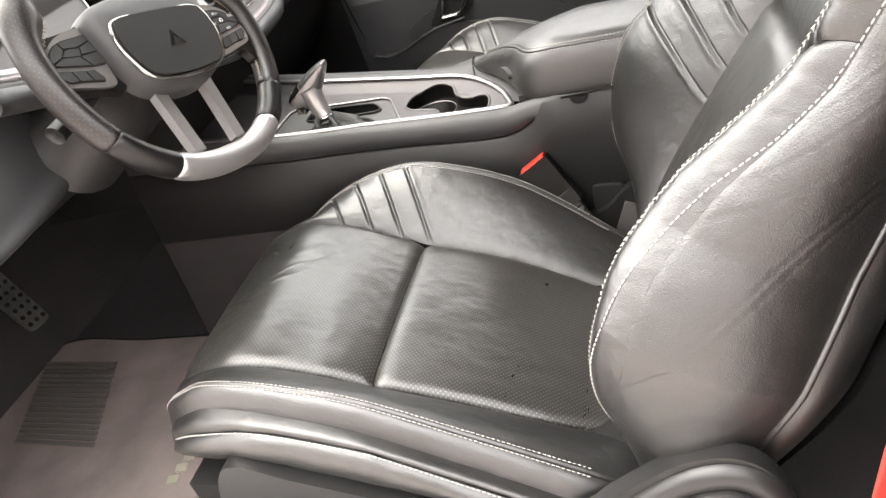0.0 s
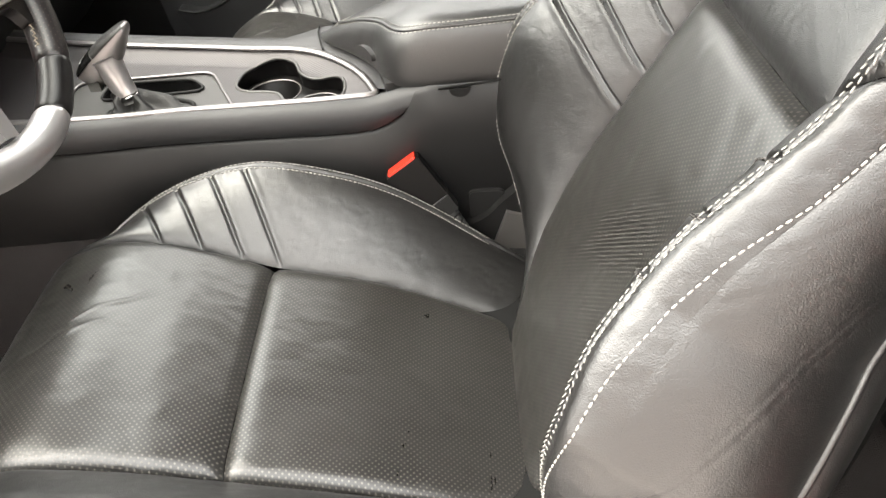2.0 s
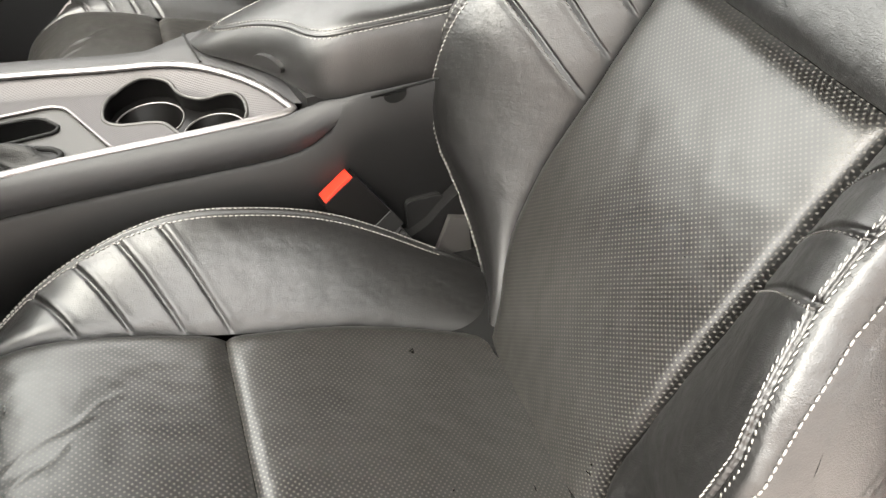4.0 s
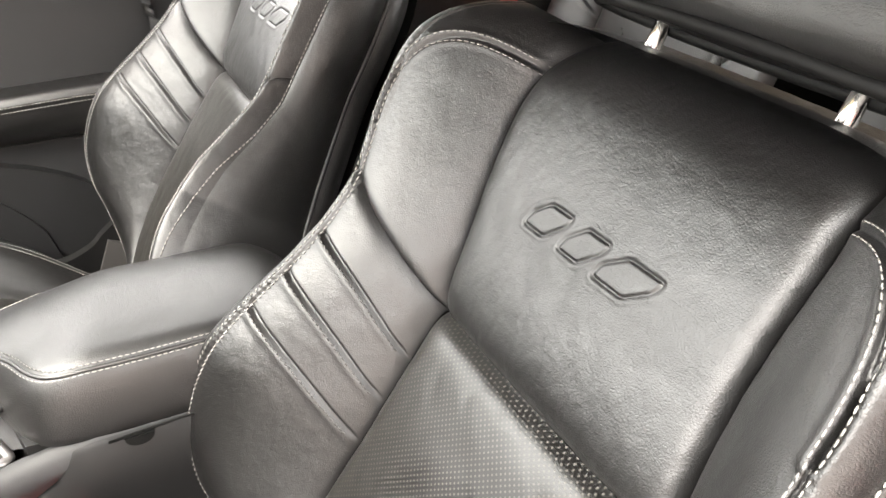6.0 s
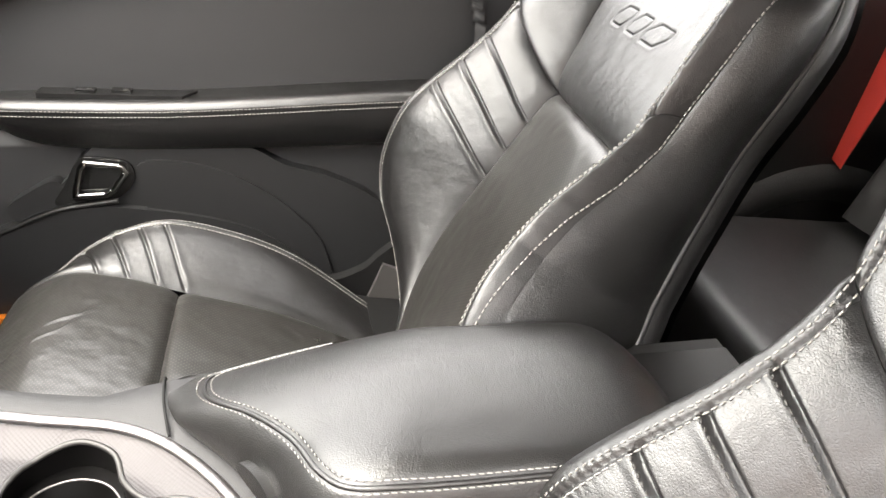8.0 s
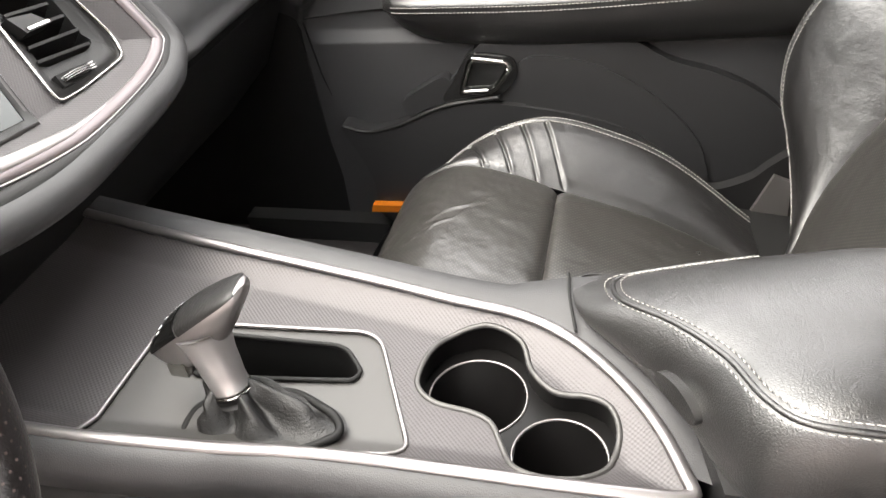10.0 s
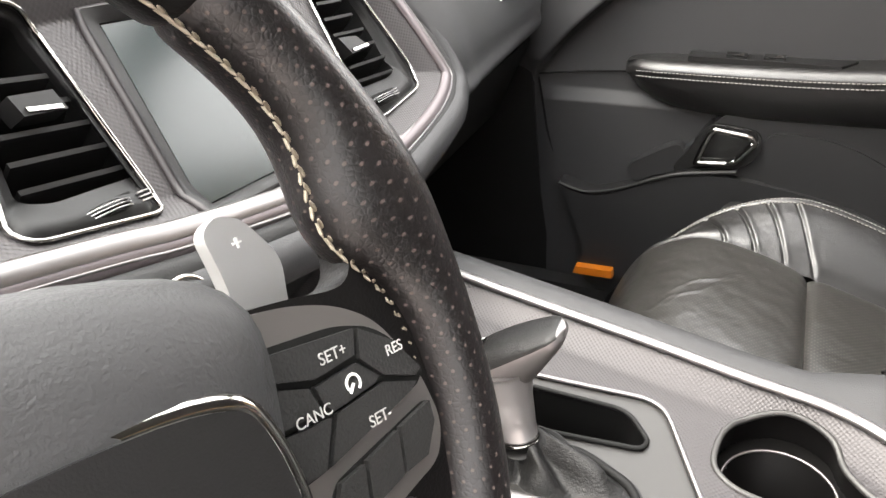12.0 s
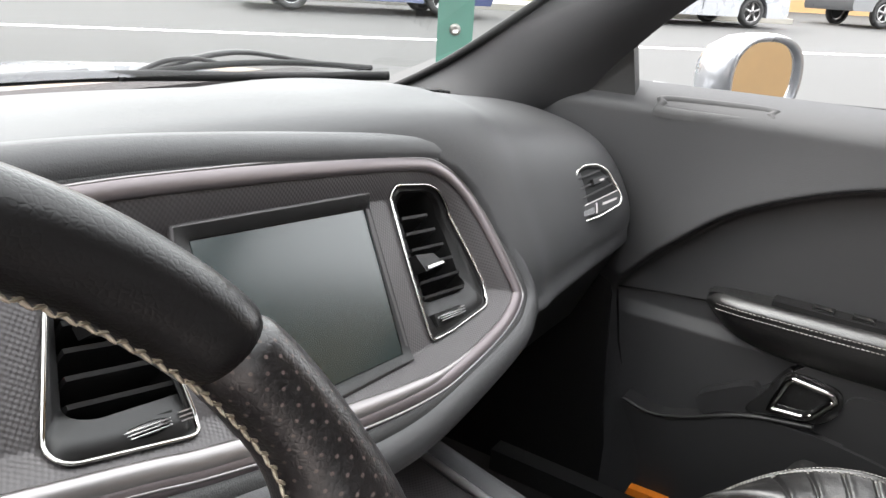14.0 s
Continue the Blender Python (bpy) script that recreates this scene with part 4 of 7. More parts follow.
def knob_skin(u, a, grow=0.0):
    """The gear knob's surface: u from nose to tail, a round it."""
    w = soft_lerp(u, [-0.02, 0.0, 0.06, 0.25, 0.6, 0.9, 1.0, 1.02], [0.0, 0.006, 0.0155, 0.0195, 0.0205, 0.017, 0.009, 0.0]) + grow
    h = soft_lerp(u, [-0.02, 0.0, 0.06, 0.25, 0.6, 0.9, 1.0, 1.02], [0.0, 0.003, 0.0095, 0.0150, 0.0145, 0.0080, 0.0035, 0.0]) + grow
    ca, sa = np.cos(a), np.sin(a)
    up = np.sign(sa) * np.abs(sa) ** 0.75 * h * np.where(sa > 0, 0.8, 2.3 * (1 - 0.45 * u))
    return KA + np.asarray(u)[..., None] * (KB - KA) + (np.sign(ca) * np.abs(ca) ** 0.7 * w)[..., None] * KY + up[..., None] * KZ


U, A = np.meshgrid(np.linspace(-0.02, 1.02, 50), np.linspace(0, 2 * math.pi, 48, endpoint=False))
knob = from_grid("knob", knob_skin(U, A), SILVER, lever, "satin silver knob", closed_u=True)
U, A = np.meshgrid(np.linspace(0.43, 0.985, 30), np.linspace(0.16, math.pi - 0.16, 26))
from_grid("knob_cap", knob_skin(U, A, 0.0011), BOOT, knob, "black leather knob top")
U, A = np.meshgrid(np.linspace(0.06, 0.415, 20), np.linspace(0.20, math.pi - 0.20, 26))
from_grid("gear_display", knob_skin(U, A, 0.0011), DISPLAY, knob, "glossy black gear display")
for i in range(5):
    U, A = np.meshgrid(np.linspace(0.20, 0.245, 3), np.linspace(1.95 - 0.30 * i, 2.08 - 0.30 * i, 3))
    from_grid("gear_mark", knob_skin(U, A, 0.0016), WHITE, knob, "pale gear mark")
for i in range(2):
    U, A = np.meshgrid(np.linspace(0.30 + 0.06 * i, 0.335 + 0.06 * i, 3), np.linspace(1.14, 1.26, 3))
    from_grid("gear_mark", knob_skin(U, A, 0.0016), WHITE, knob, "pale gear mark")
prism("release_button", [(-0.254, -0.011), (-0.238, -0.012), (-0.236, 0.012), (-0.253, 0.011)], 0.516, 0.531, CHROME, "z", lever, "chrome release button", bevel=0.004, seg=3)

# armrest
arm = thing("armrest_lid", "padded black leather armrest lid with double grey stitching", "armrest")
plan = resampled(spline([(0.230, -0.064), (0.33, -0.064), (0.43, -0.060), (0.475, -0.03), (0.48, 0.05), (0.465, 0.130), (0.42, 0.156), (0.25, 0.162), (0.10, 0.166), (0.054, 0.163), (0.048, 0.135), (0.060, 0.103), (0.098, 0.060), (0.133, 0.012), (0.155, -0.035), (0.180, -0.058)], 300, True), 180)
mid = np.array((0.29, 0.045))


def arm_top(x, y):
    return 0.584 - 0.052 * np.clip((0.25 - x - 0.30 * (0.05 - y)) / 0.20, 0, 1.2) ** 1.4 - 0.04 * np.clip((x - 0.40) / 0.1, 0, 1) ** 2 - 0.020 * np.clip((y - 0.03) / 0.12, 0, 1.2) ** 2


PROFILE = ((1.0, 0.0), (1.006, 0.10), (0.998, 0.30), (0.975, 0.52), (0.94, 0.70), (0.90, 0.82), (0.885, 0.842), (0.87, 0.862), (0.845, 0.895), (0.83, 0.918), (0.79, 0.948), (0.70, 0.978), (0.5, 0.996), (0.3, 1.0), (0.12, 1.0), (0.0, 1.0))


def arm_ring(f, h, lift=0.0):
    xy = mid + (plan - mid) * f
    return np.column_stack([xy, 0.500 + (arm_top(xy[:, 0], xy[:, 1]) - 0.500) * h + lift])


prof_s = spline(PROFILE, 46)
P = wrinkle(np.stack([arm_ring(f, h) for f, h in prof_s], 1), 0.0007, 14, 2.0)
from_grid("lid", P, LEATHER, arm, "soft leather lid", closed_u=True)
sel = np.r_[np.arange(112, 180), np.arange(0, 40)]
for f, h in ((0.895, 0.832), (0.842, 0.902)):
    stitches("stitching", arm_ring(f, h, 0.0010)[sel], arm, skew=0.3)
tube("welt", arm_ring(0.868, 0.866)[sel], 0.0022, LEATHER, arm)
latch = prism("latch", spline([(-0.020, -0.005), (0.020, -0.005), (0.022, 0.004), (0.0, 0.009), (-0.022, 0.004)], 30, True), -0.006, 0.003, LEATHER, "z", arm, "small latch pull", bevel=0.003)
latch.matrix_local = Matrix.Translation((0.1266, 0.0135, 0.5190)) @ Matrix.Rotation(radians(-59), 4, "Z") @ Matrix.Rotation(radians(79), 4, "X")
rim_l = spline([(-0.027, -0.008, 0.003), (-0.023, 0.004, 0.004), (-0.008, 0.011, 0.0045), (0.008, 0.011, 0.0045), (0.023, 0.003, 0.004), (0.027, -0.009, 0.003)], 30)
slit = tube("latch_slit", rim_l + np.array((0, 0.0026, -0.0006)), 0.0016, BLACK, arm, "dark slit over the latch")
rim_part_l = tube("latch_rim", rim_l, 0.0022, LEATHER, arm, "raised rim round the latch")
slit.matrix_local = latch.matrix_local
rim_part_l.matrix_local = latch.matrix_local

# ---- seat belt buckle beside the driver's seat ----
def build_buckle(at):
    b = thing("belt_buckle", "black seat belt buckle with a red release button", "seat belt buckle", "seat belt buckles")
    housing = prism("housing", [(-0.026, -0.017), (0.026, -0.017), (0.027, 0.014), (-0.027, 0.014)], -0.066, 0.0, CUPBLACK, "z", b, "glossy black plastic housing", bevel=0.004, seg=3)
    prism("lower_housing", [(-0.0265, -0.0175), (0.0265, -0.0175), (0.0265, 0.0145), (-0.0265, 0.0145)], -0.092, -0.0675, BLACK, "z", b, "black lower housing", bevel=0.005, seg=3)
    tube("housing_edge", [(-0.0262, -0.0174, -0.0668), (0.0262, -0.0174, -0.0668), (0.0268, 0.0143, -0.0668), (-0.0268, 0.0143, -0.0668)], 0.0007, SWITCH, housing, closed=True)
    prism("release_button", [(-0.022, -0.0145), (0.022, -0.0145), (0.022, 0.011), (-0.022, 0.011)], -0.006, 0.0035, REDPLASTIC, "z", b, "red release button", bevel=0.0025)
    for i in range(6):
        prism("stalk_rib", rounded([(-0.021 + 0.0006 * i, -0.013), (0.021 - 0.0006 * i, -0.013), (0.021 - 0.0006 * i, 0.012), (-0.021 + 0.0006 * i, 0.012)], 0.006, 4), -0.099 - 0.0098 * i, -0.0915 - 0.0098 * i, SCUFFED, "z", b, "grey rubber rib", bevel=0.002)
    tube("stalk", [(0, 0, -0.07), (0, 0, -0.2)], 0.013, BLACK, b)
    b.matrix_world = at
    return b


bz = Vector((-0.044, 0.018, 0.072)).normalized()
bx = Vector((0.039, 0.007, 0.014))
bx = (bx - bx.dot(bz) * bz).normalized()
by = bz.cross(bx)
build_buckle(Matrix(((bx.x, by.x, bz.x, 0.164), (bx.y, by.y, bz.y, -0.092), (bx.z, by.z, bz.z, 0.402), (0, 0, 0, 1))))

# ---- dashboard ----
DO = np.array((-0.382, 0.131, 0.681))
DN = np.array((0.8407, 0.1250, 0.5268))
D1 = np.array((-0.1470, 0.9891, 0.0))
D2 = np.array((-0.5211, -0.0775, 0.8500))


def fascia(pq, h=0.0):
    """Points of the centre fascia: p towards the passenger, q up its face, h out of it."""
    pq = np.atleast_2d(np.asarray(pq, float))
    return DO + pq[:, :1] * D1 + pq[:, 1:] * D2 + np.broadcast_to(h, (len(pq),))[:, None] * DN


FASCIA = Matrix(((D1[0], D2[0], DN[0], DO[0]), (D1[1], D2[1], DN[1], DO[1]), (D1[2], D2[2], DN[2], DO[2]), (0, 0, 0, 1)))


def fascia_prism(pname, outline, h0, h1, mat, parent, lab="", bevel=0.002):
    ob = prism(pname, [tuple(p) for p in outline], h0, h1, mat, "z", parent, lab, bevel)
    ob.data.transform(FASCIA)
    return ob


dash = thing("dashboard", "black soft-grain dashboard with a patterned centre fascia", "dashboard")
stations = (-0.80, -0.52, -0.34, -0.22, 0.0, 0.22, 0.345, 0.42, 0.56, 0.70, 0.735)
MIDP = [(-1.05, 0.79), (-0.80, 0.848), (-0.62, 0.872), (-0.535, 0.870), (-0.492, 0.853), (-0.470, 0.80), (-0.435, 0.69), (-0.45, 0.61), (-0.80, 0.50)]
NEARP = [(-1.05, 0.79), (-0.80, 0.84), (-0.62, 0.857), (-0.53, 0.85), (-0.478, 0.825), (-0.437, 0.75), (-0.398, 0.655), (-0.43, 0.605), (-0.80, 0.49)]
ENDP = [(-1.05, 0.77), (-0.80, 0.79), (-0.66, 0.80), (-0.565, 0.79), (-0.485, 0.762), (-0.435, 0.705), (-0.417, 0.640), (-0.46, 0.585), (-0.80, 0.46)]
prof = {-0.80: ENDP, -0.52: NEARP, -0.34: MIDP, -0.22: MIDP, 0.0: MIDP, 0.22: [(x, z - 0.010) for x, z in MIDP], 0.345: NEARP, 0.42: [(0.75 * a + 0.25 * c, 0.75 * b + 0.25 * d) for (a, b), (c, d) in zip(NEARP, ENDP)], 0.56: [(0.35 * a + 0.65 * c, 0.35 * b + 0.65 * d) for (a, b), (c, d) in zip(NEARP, ENDP)], 0.70: ENDP, 0.735: [(x - 0.02, z - 0.006) for x, z in ENDP]}
ctrl = np.array([[(x, y, z) for x, z in prof[y]] for y in stations])
fine = np.array([spline(row, 90) for row in ctrl])
fine = np.stack([spline(fine[:, j], 130) for j in range(fine.shape[1])], 1)
# hollow of the pad behind the fascia
rel = fine - DO
fp, fq, fh = rel @ D1, rel @ D2, rel @ DN
hollow = inside(fp, fq, spline([(-0.62, 0.20), (-0.271, 0.206), (0.069, 0.157), (0.142, 0.134), (0.176, 0.082), (0.184, -0.008), (0.165, -0.030), (0.0, -0.034), (-0.257, 0.028), (-0.62, 0.13)], 90, True))
fine = fine - (np.where(hollow, np.maximum(fh + 0.085, 0), 0))[..., None] * DN
from_grid("dash_pad", fine, SOFT, dash, "black grained soft pad")
# lip of the pad round the fascia
PAD = [(-0.60, 0.215), (-0.45, 0.228), (-0.284, 0.222), (-0.129, 0.203), (0.114, 0.160), (0.172, 0.136), (0.200, 0.075), (0.208, -0.020), (0.175, -0.048), (0.116, -0.056), (-0.034, -0.052), (-0.111, -0.042), (-0.176, -0.024), (-0.272, 0.006), (-0.33, 0.026), (-0.6, 0.125)]
padl = spline(PAD, 150)
tube("pad_lip", fascia(padl, -0.006), 0.017, SOFT, dash, "grained pad edge", up=tuple(DN), sides=14, squash=(1.0, 0.9))
SIL = [(-0.60, 0.195), (-0.42, 0.206), (-0.271, 0.203), (-0.138, 0.187), (0.069, 0.154), (0.138, 0.132), (0.172, 0.082), (0.180, -0.008), (0.165, -0.028), (0.105, -0.037), (0.004, -0.034), (-0.06, -0.024), (-0.17, 0.004), (-0.257, 0.031), (-0.32, 0.054), (-0.6, 0.15)]
sil = spline(SIL, 170)
gap = 0.5 * (resampled(sil, 150, False) + resampled(padl, 150, False))
tube("dark_band", fascia(gap, 0.0015), 0.0075, BLACKMATT, dash, "matt black band round the trim", up=tuple(DN), squash=(1.2, 0.6))
tube("fascia_trim", fascia(sil, 0.002), 0.0085, ROSETRIM, dash, "broad rosy satin trim band", up=tuple(DN), squash=(1.0, 0.45), sides=14)
centre_f = np.array((-0.08, 0.07))
tube("trim_line", fascia(sil + 0.0065 * (sil - centre_f) / np.linalg.norm(sil - centre_f, axis=1)[:, None], 0.0045), 0.0014, SILVER, dash, "thin silver trim line", up=tuple(DN))
low = sil[105:]
tube("lower_accent", fascia(low + np.array((0.0, 0.006)), 0.003), [0.0008, 0.004, 0.0055, 0.0055, 0.0055, 0.0055], SILVER, dash, "broad satin silver strip", up=tuple(DN), squash=(1.5, 0.6))
VR = resampled(rounded([(0.0556, 0.1366), (0.1124, 0.1243), (0.1290, 0.1142), (0.1377, 0.0963), (0.1430, 0.0377), (0.1433, 0.0104), (0.1365, -0.0053), (0.1212, -0.0110), (0.0486, -0.0075), (0.0132, -0.0025), (0.0171, 0.0121), (0.0378, 0.0835)], 0.010, 6), 90)
VL = resampled(rounded([(-0.268, 0.190), (-0.226, 0.178), (-0.240, 0.048), (-0.330, 0.078)], 0.016, 8), 90)
SCR = np.array([(-0.181, 0.156), (0.010, 0.1277), (-0.031, 0.006), (-0.212, 0.0375)])
SCRO = np.array([(-0.193, 0.167), (0.017, 0.138), (-0.026, -0.002), (-0.226, 0.030)])
gp, gq = np.meshgrid(np.arange(-0.62, 0.19, 0.0016), np.arange(-0.05, 0.215, 0.0016), indexing="ij")
cp, cq = gp[:-1, :-1] + 0.0008, gq[:-1, :-1] + 0.0008
keep = inside(cp, cq, sil) & ~inside(cp, cq, VR) & ~inside(cp, cq, VL) & ~inside(cp, cq, SCRO)
rd = distance_to(gp, gq, sil)
hh = 0.003 - 0.016 * np.clip(rd / 0.03, 0, 1) ** 1.5
sheet_with_holes("fascia_panel", fascia(np.stack([gp.ravel(), gq.ravel()], 1), hh.ravel()).reshape(*gp.shape, 3), keep, PATTERN, dash, "dark grey panel with a fine woven pattern", uv=np.stack([gp, gq], -1))


def face_h(pq):
    d = distance_to(pq[None, :, 0], pq[None, :, 1], sil)[0]
    return 0.003 - 0.016 * np.clip(d / 0.03, 0, 1) ** 1.5


screen = thing("touch_screen", "dark glossy touch screen, switched off", "screen")
fascia_prism("glass", SCR, -0.016, -0.013, SCREEN, screen, "dark glossy glass", bevel=0)
sci = np.vstack([np.linspace(SCR[i], SCR[(i + 1) % 4], 14, endpoint=False) for i in range(4)])
sc = np.vstack([np.linspace(SCRO[i], SCRO[(i + 1) % 4], 14, endpoint=False) for i in range(4)])
tube("bezel", fascia(sc, face_h(sc) + 0.0005), 0.0030, PATTERN, screen, "raised grey bezel", closed=True, up=tuple(DN))
from_grid("inner_edge", np.stack([fascia(sc, face_h(sc) + 0.004), fascia(0.5 * (sc + sci), face_h(sc) + 0.0015), fascia(0.1 * sc + 0.9 * sci, -0.0125)], 1), PLASTIC, screen, "dark sloping screen edge", closed_u=True)


def build_vent(name, outline, opening, slats, knob, wheel_at, tag, lab):
    """A tall vent: chrome frame, sloping bezel, broad blades, a slider on one blade and a thumb wheel in the lower bezel."""
    vent = thing(name, lab, "air vent", "dashboard air vents")
    h = face_h(outline)
    tube("chrome_frame", fascia(outline, h + 0.002), 0.0015, CHROME, vent, "bright chrome frame", closed=True, up=tuple(DN))
    c = outline.mean(0)
    n = len(outline)
    open_pts = resampled(rounded(opening, 0.008, 6), n)
    shift = int(np.argmin(np.hypot(*(open_pts - outline[0]).T)))
    open_pts = np.roll(open_pts, -shift, 0)
    if np.dot(open_pts[5] - open_pts[0], outline[5] - outline[0]) < 0:
        open_pts = np.roll(open_pts[::-1], 1, 0)
    groove = c + (outline - c) * 0.965
    inner = c + (outline - c) * 0.94
    from_grid("inner_bezel", np.stack([fascia(outline, h - 0.001), fascia(groove, h - 0.004), fascia(inner, h - 0.001), fascia(0.5 * (inner + open_pts), h - 0.005), fascia(open_pts, h - 0.010)], 1), PLASTIC, vent, "dark grey sloping bezel", closed_u=True)
    from_grid("throat", np.stack([fascia(open_pts, h - 0.010), fascia(open_pts, -0.066)], 1), BLACK, vent, closed_u=True)
    fascia_prism("throat_back", open_pts, -0.070, -0.064, BLACK, vent, bevel=0)
    for (a, b) in slats:
        a, b = np.array(a), np.array(b)
        up = np.array((0, 0.0028))
        back = np.array((0.0, -0.010))
        pts = np.vstack([fascia([a, b], -0.017), fascia([b + up, a + up], -0.0165), fascia([a + back, b + back], -0.046), fascia([b + back + up, a + back + up], -0.046)])
        bm = bmesh.new()
        v = [bm.verts.new(q) for q in pts]
        for f in ((0, 1, 2, 3), (4, 5, 1, 0), (7, 6, 5, 4), (3, 2, 6, 7), (0, 3, 7, 4), (1, 5, 6, 2)):
            bm.faces.new([v[i] for i in f])
        from_bm("slat", bm, PLASTIC, vent, soft=False)
    a, b = np.array(slats[0]), np.array(slats[-1])
    for f in (0.2, 0.4, 0.6, 0.8):
        t0, t1 = a[0] * (1 - f) + a[1] * f, b[0] * (1 - f) + b[1] * f
        tube("vane", fascia([t0, t1], -0.052), 0.0014, PLASTIC, vent, up=tuple(DN), squash=(0.6, 4))
    kq = [np.array(p) for p in knob]
    kb = fascia_prism("slider", kq, -0.020, -0.006, PLASTIC, vent, "grey slider", bevel=0.003)
    e0, e1 = kq[3], kq[2]
    fascia_prism("slider_tip", [e0 + (0.003, 0.001), e1 + (-0.003, 0.001), e1 + (-0.003, 0.0035), e0 + (0.003, 0.0035)], -0.008, -0.0045, CHROME, kb, bevel=0.0006)
    w0, w1 = np.array(wheel_at[0]), np.array(wheel_at[1])
    across = (w1 - w0) / np.linalg.norm(w1 - w0)
    upw = np.array((-across[1], across[0]))
    fascia_prism("wheel_slot", [w0 - across * 0.003 - upw * 0.006, w1 + across * 0.003 - upw * 0.006, w1 + across * 0.003 + upw * 0.006, w0 - across * 0.003 + upw * 0.006], -0.020, -0.0125, BLACK, vent, bevel=0.001)
    mid_w, rad = 0.5 * (w0 + w1), 0.5 * np.linalg.norm(w1 - w0)
    rows = []
    for t in np.linspace(-1, 1, 25):
        rr = 0.0042 * (1 - 0.35 * t * t)
        rows.append([fascia([mid_w + across * rad * t + upw * rr * math.cos(q)], -0.014 + 0.006 * (1 - t * t) + rr * math.sin(q) * 0.8)[0] for q in np.linspace(-0.3, math.pi + 0.3, 9)])
    wheel_part = from_grid("thumb_wheel", np.array(rows), BLACKGLOSS, vent, "glossy ribbed thumb wheel")
    for s in (-0.45, 0.0, 0.45):
        tube("wheel_rib", [fascia([mid_w + across * rad * t * 0.9 + upw * 0.0042 * s], -0.0098 + 0.006 * (1 - t * t))[0] for t in np.linspace(-1, 1, 12)], 0.0004, SATIN, wheel_part, up=tuple(DN), sides=5)
    for k in range(3):
        m0 = np.array(tag) + upw * (0.0026 * (k - 1))
        fascia_prism("flow_mark", [m0, m0 + across * 0.008, m0 + across * 0.008 + upw * 0.0008, m0 + upw * 0.0008], -0.0115, -0.0095, SATIN, vent, bevel=0)
    return vent


vr = [((0.0646, 0.1041), (0.1102, 0.0963)), ((0.0598, 0.0891), (0.1123, 0.0802)), ((0.0568, 0.0737), (0.1150, 0.0632)), ((0.0521, 0.0589), (0.1191, 0.0474)), ((0.0467, 0.0434), (0.1198, 0.0307)), ((0.0412, 0.0304), (0.1154, 0.0158))]
build_vent("centre_vent", VR, [(0.0778, 0.1271), (0.1223, 0.1192), (0.1321, 0.1042), (0.1341, 0.0795), (0.1311, 0.0548), (0.1245, 0.0282), (0.1255, 0.0170), (0.1092, 0.0135), (0.0475, 0.0254)], vr, [(0.0416, 0.0712), (0.0716, 0.0638), (0.0832, 0.0493), (0.0473, 0.0533)], ((0.0395, 0.0087), (0.0817, 0.0010)), (0.0789, 0.0021), "tall dashboard air vent with chrome frame beside the screen")
vl = [((-0.276 - 0.0062 * i, 0.152 - 0.0135 * i), (-0.236 + 0.001 * i, 0.142 - 0.0155 * i)) for i in range(5)]
build_vent("centre_vent", VL, [(-0.264, 0.182), (-0.232, 0.172), (-0.230, 0.074), (-0.292, 0.087), (-0.303, 0.094)], vl, [(-0.276, 0.140), (-0.250, 0.134), (-0.250, 0.122), (-0.276, 0.128)], ((-0.287, 0.0715), (-0.254, 0.0650)), (-0.249, 0.064), "tall dashboard air vent with chrome frame behind the steering wheel")
# vent at the end of the dashboard
EO, EN = np.array((-0.4272, 0.6022, 0.7171)), np.array((0.80, -0.30, 0.52))
EN /= np.linalg.norm(EN)
E1 = np.cross((0, 0, 1), EN)
E1 /= np.linalg.norm(E1)
E2 = np.cross(EN, E1)


def end_face(pq, h=0.0):
    pq = np.atleast_2d(np.asarray(pq, float))
    return EO + pq[:, :1] * E1 + pq[:, 1:] * E2 + h * EN


END = Matrix(((E1[0], E2[0], EN[0], EO[0]), (E1[1], E2[1], EN[1], EO[1]), (E1[2], E2[2], EN[2], EO[2]), (0, 0, 0, 1)))


def end_prism(pname, outline, h0, h1, mat, parent, lab="", bevel=0.0015):
    ob = prism(pname, [tuple(p) for p in outline], h0, h1, mat, "z", parent, lab, bevel)
    ob.data.transform(END)
    return ob


side_vent = thing("side_vent", "small air vent with chrome frame at the dashboard's end", "air vent", "dashboard air vents")
EV = resampled(rounded([(-0.0765, -0.0450), (-0.0640, -0.0016), (-0.0500, 0.0245), (-0.0347, 0.0322), (-0.0067, 0.0310), (0.0085, 0.0218), (0.0180, -0.0063), (0.0215, -0.0185), (0.0140, -0.0284), (-0.0298, -0.0395)], 0.007, 5), 70)
VENT_MID = np.array((-0.026, -0.006))
tube("chrome_frame", end_face(EV, 0.010), 0.0016, CHROME, side_vent, "bright chrome frame", closed=True, up=tuple(EN))
end_prism("recess", VENT_MID + (EV - VENT_MID) * 0.97, -0.012, 0.007, BLACK, side_vent, bevel=0)
from_grid("bezel", np.stack([end_face(VENT_MID + (EV - VENT_MID) * f, h) for f, h in ((0.99, 0.010), (0.92, 0.0105), (0.87, 0.0072))], 1), PLASTIC, side_vent, "dark sloping bezel", closed_u=True)
for (p0, q0), (p1, q1) in (((-0.052, 0.0144), (-0.006, 0.0232)), ((-0.0575, 0.0), (0.006, 0.0126)), ((-0.0629, -0.0142), (0.011, 0.0016))):
    end_prism("slat", [(p0, q0 - 0.0012), (p1, q1 - 0.0012), (p1, q1 + 0.0012), (p0, q0 + 0.0012)], 0.006, 0.0115, PLASTIC, side_vent, bevel=0.0006)
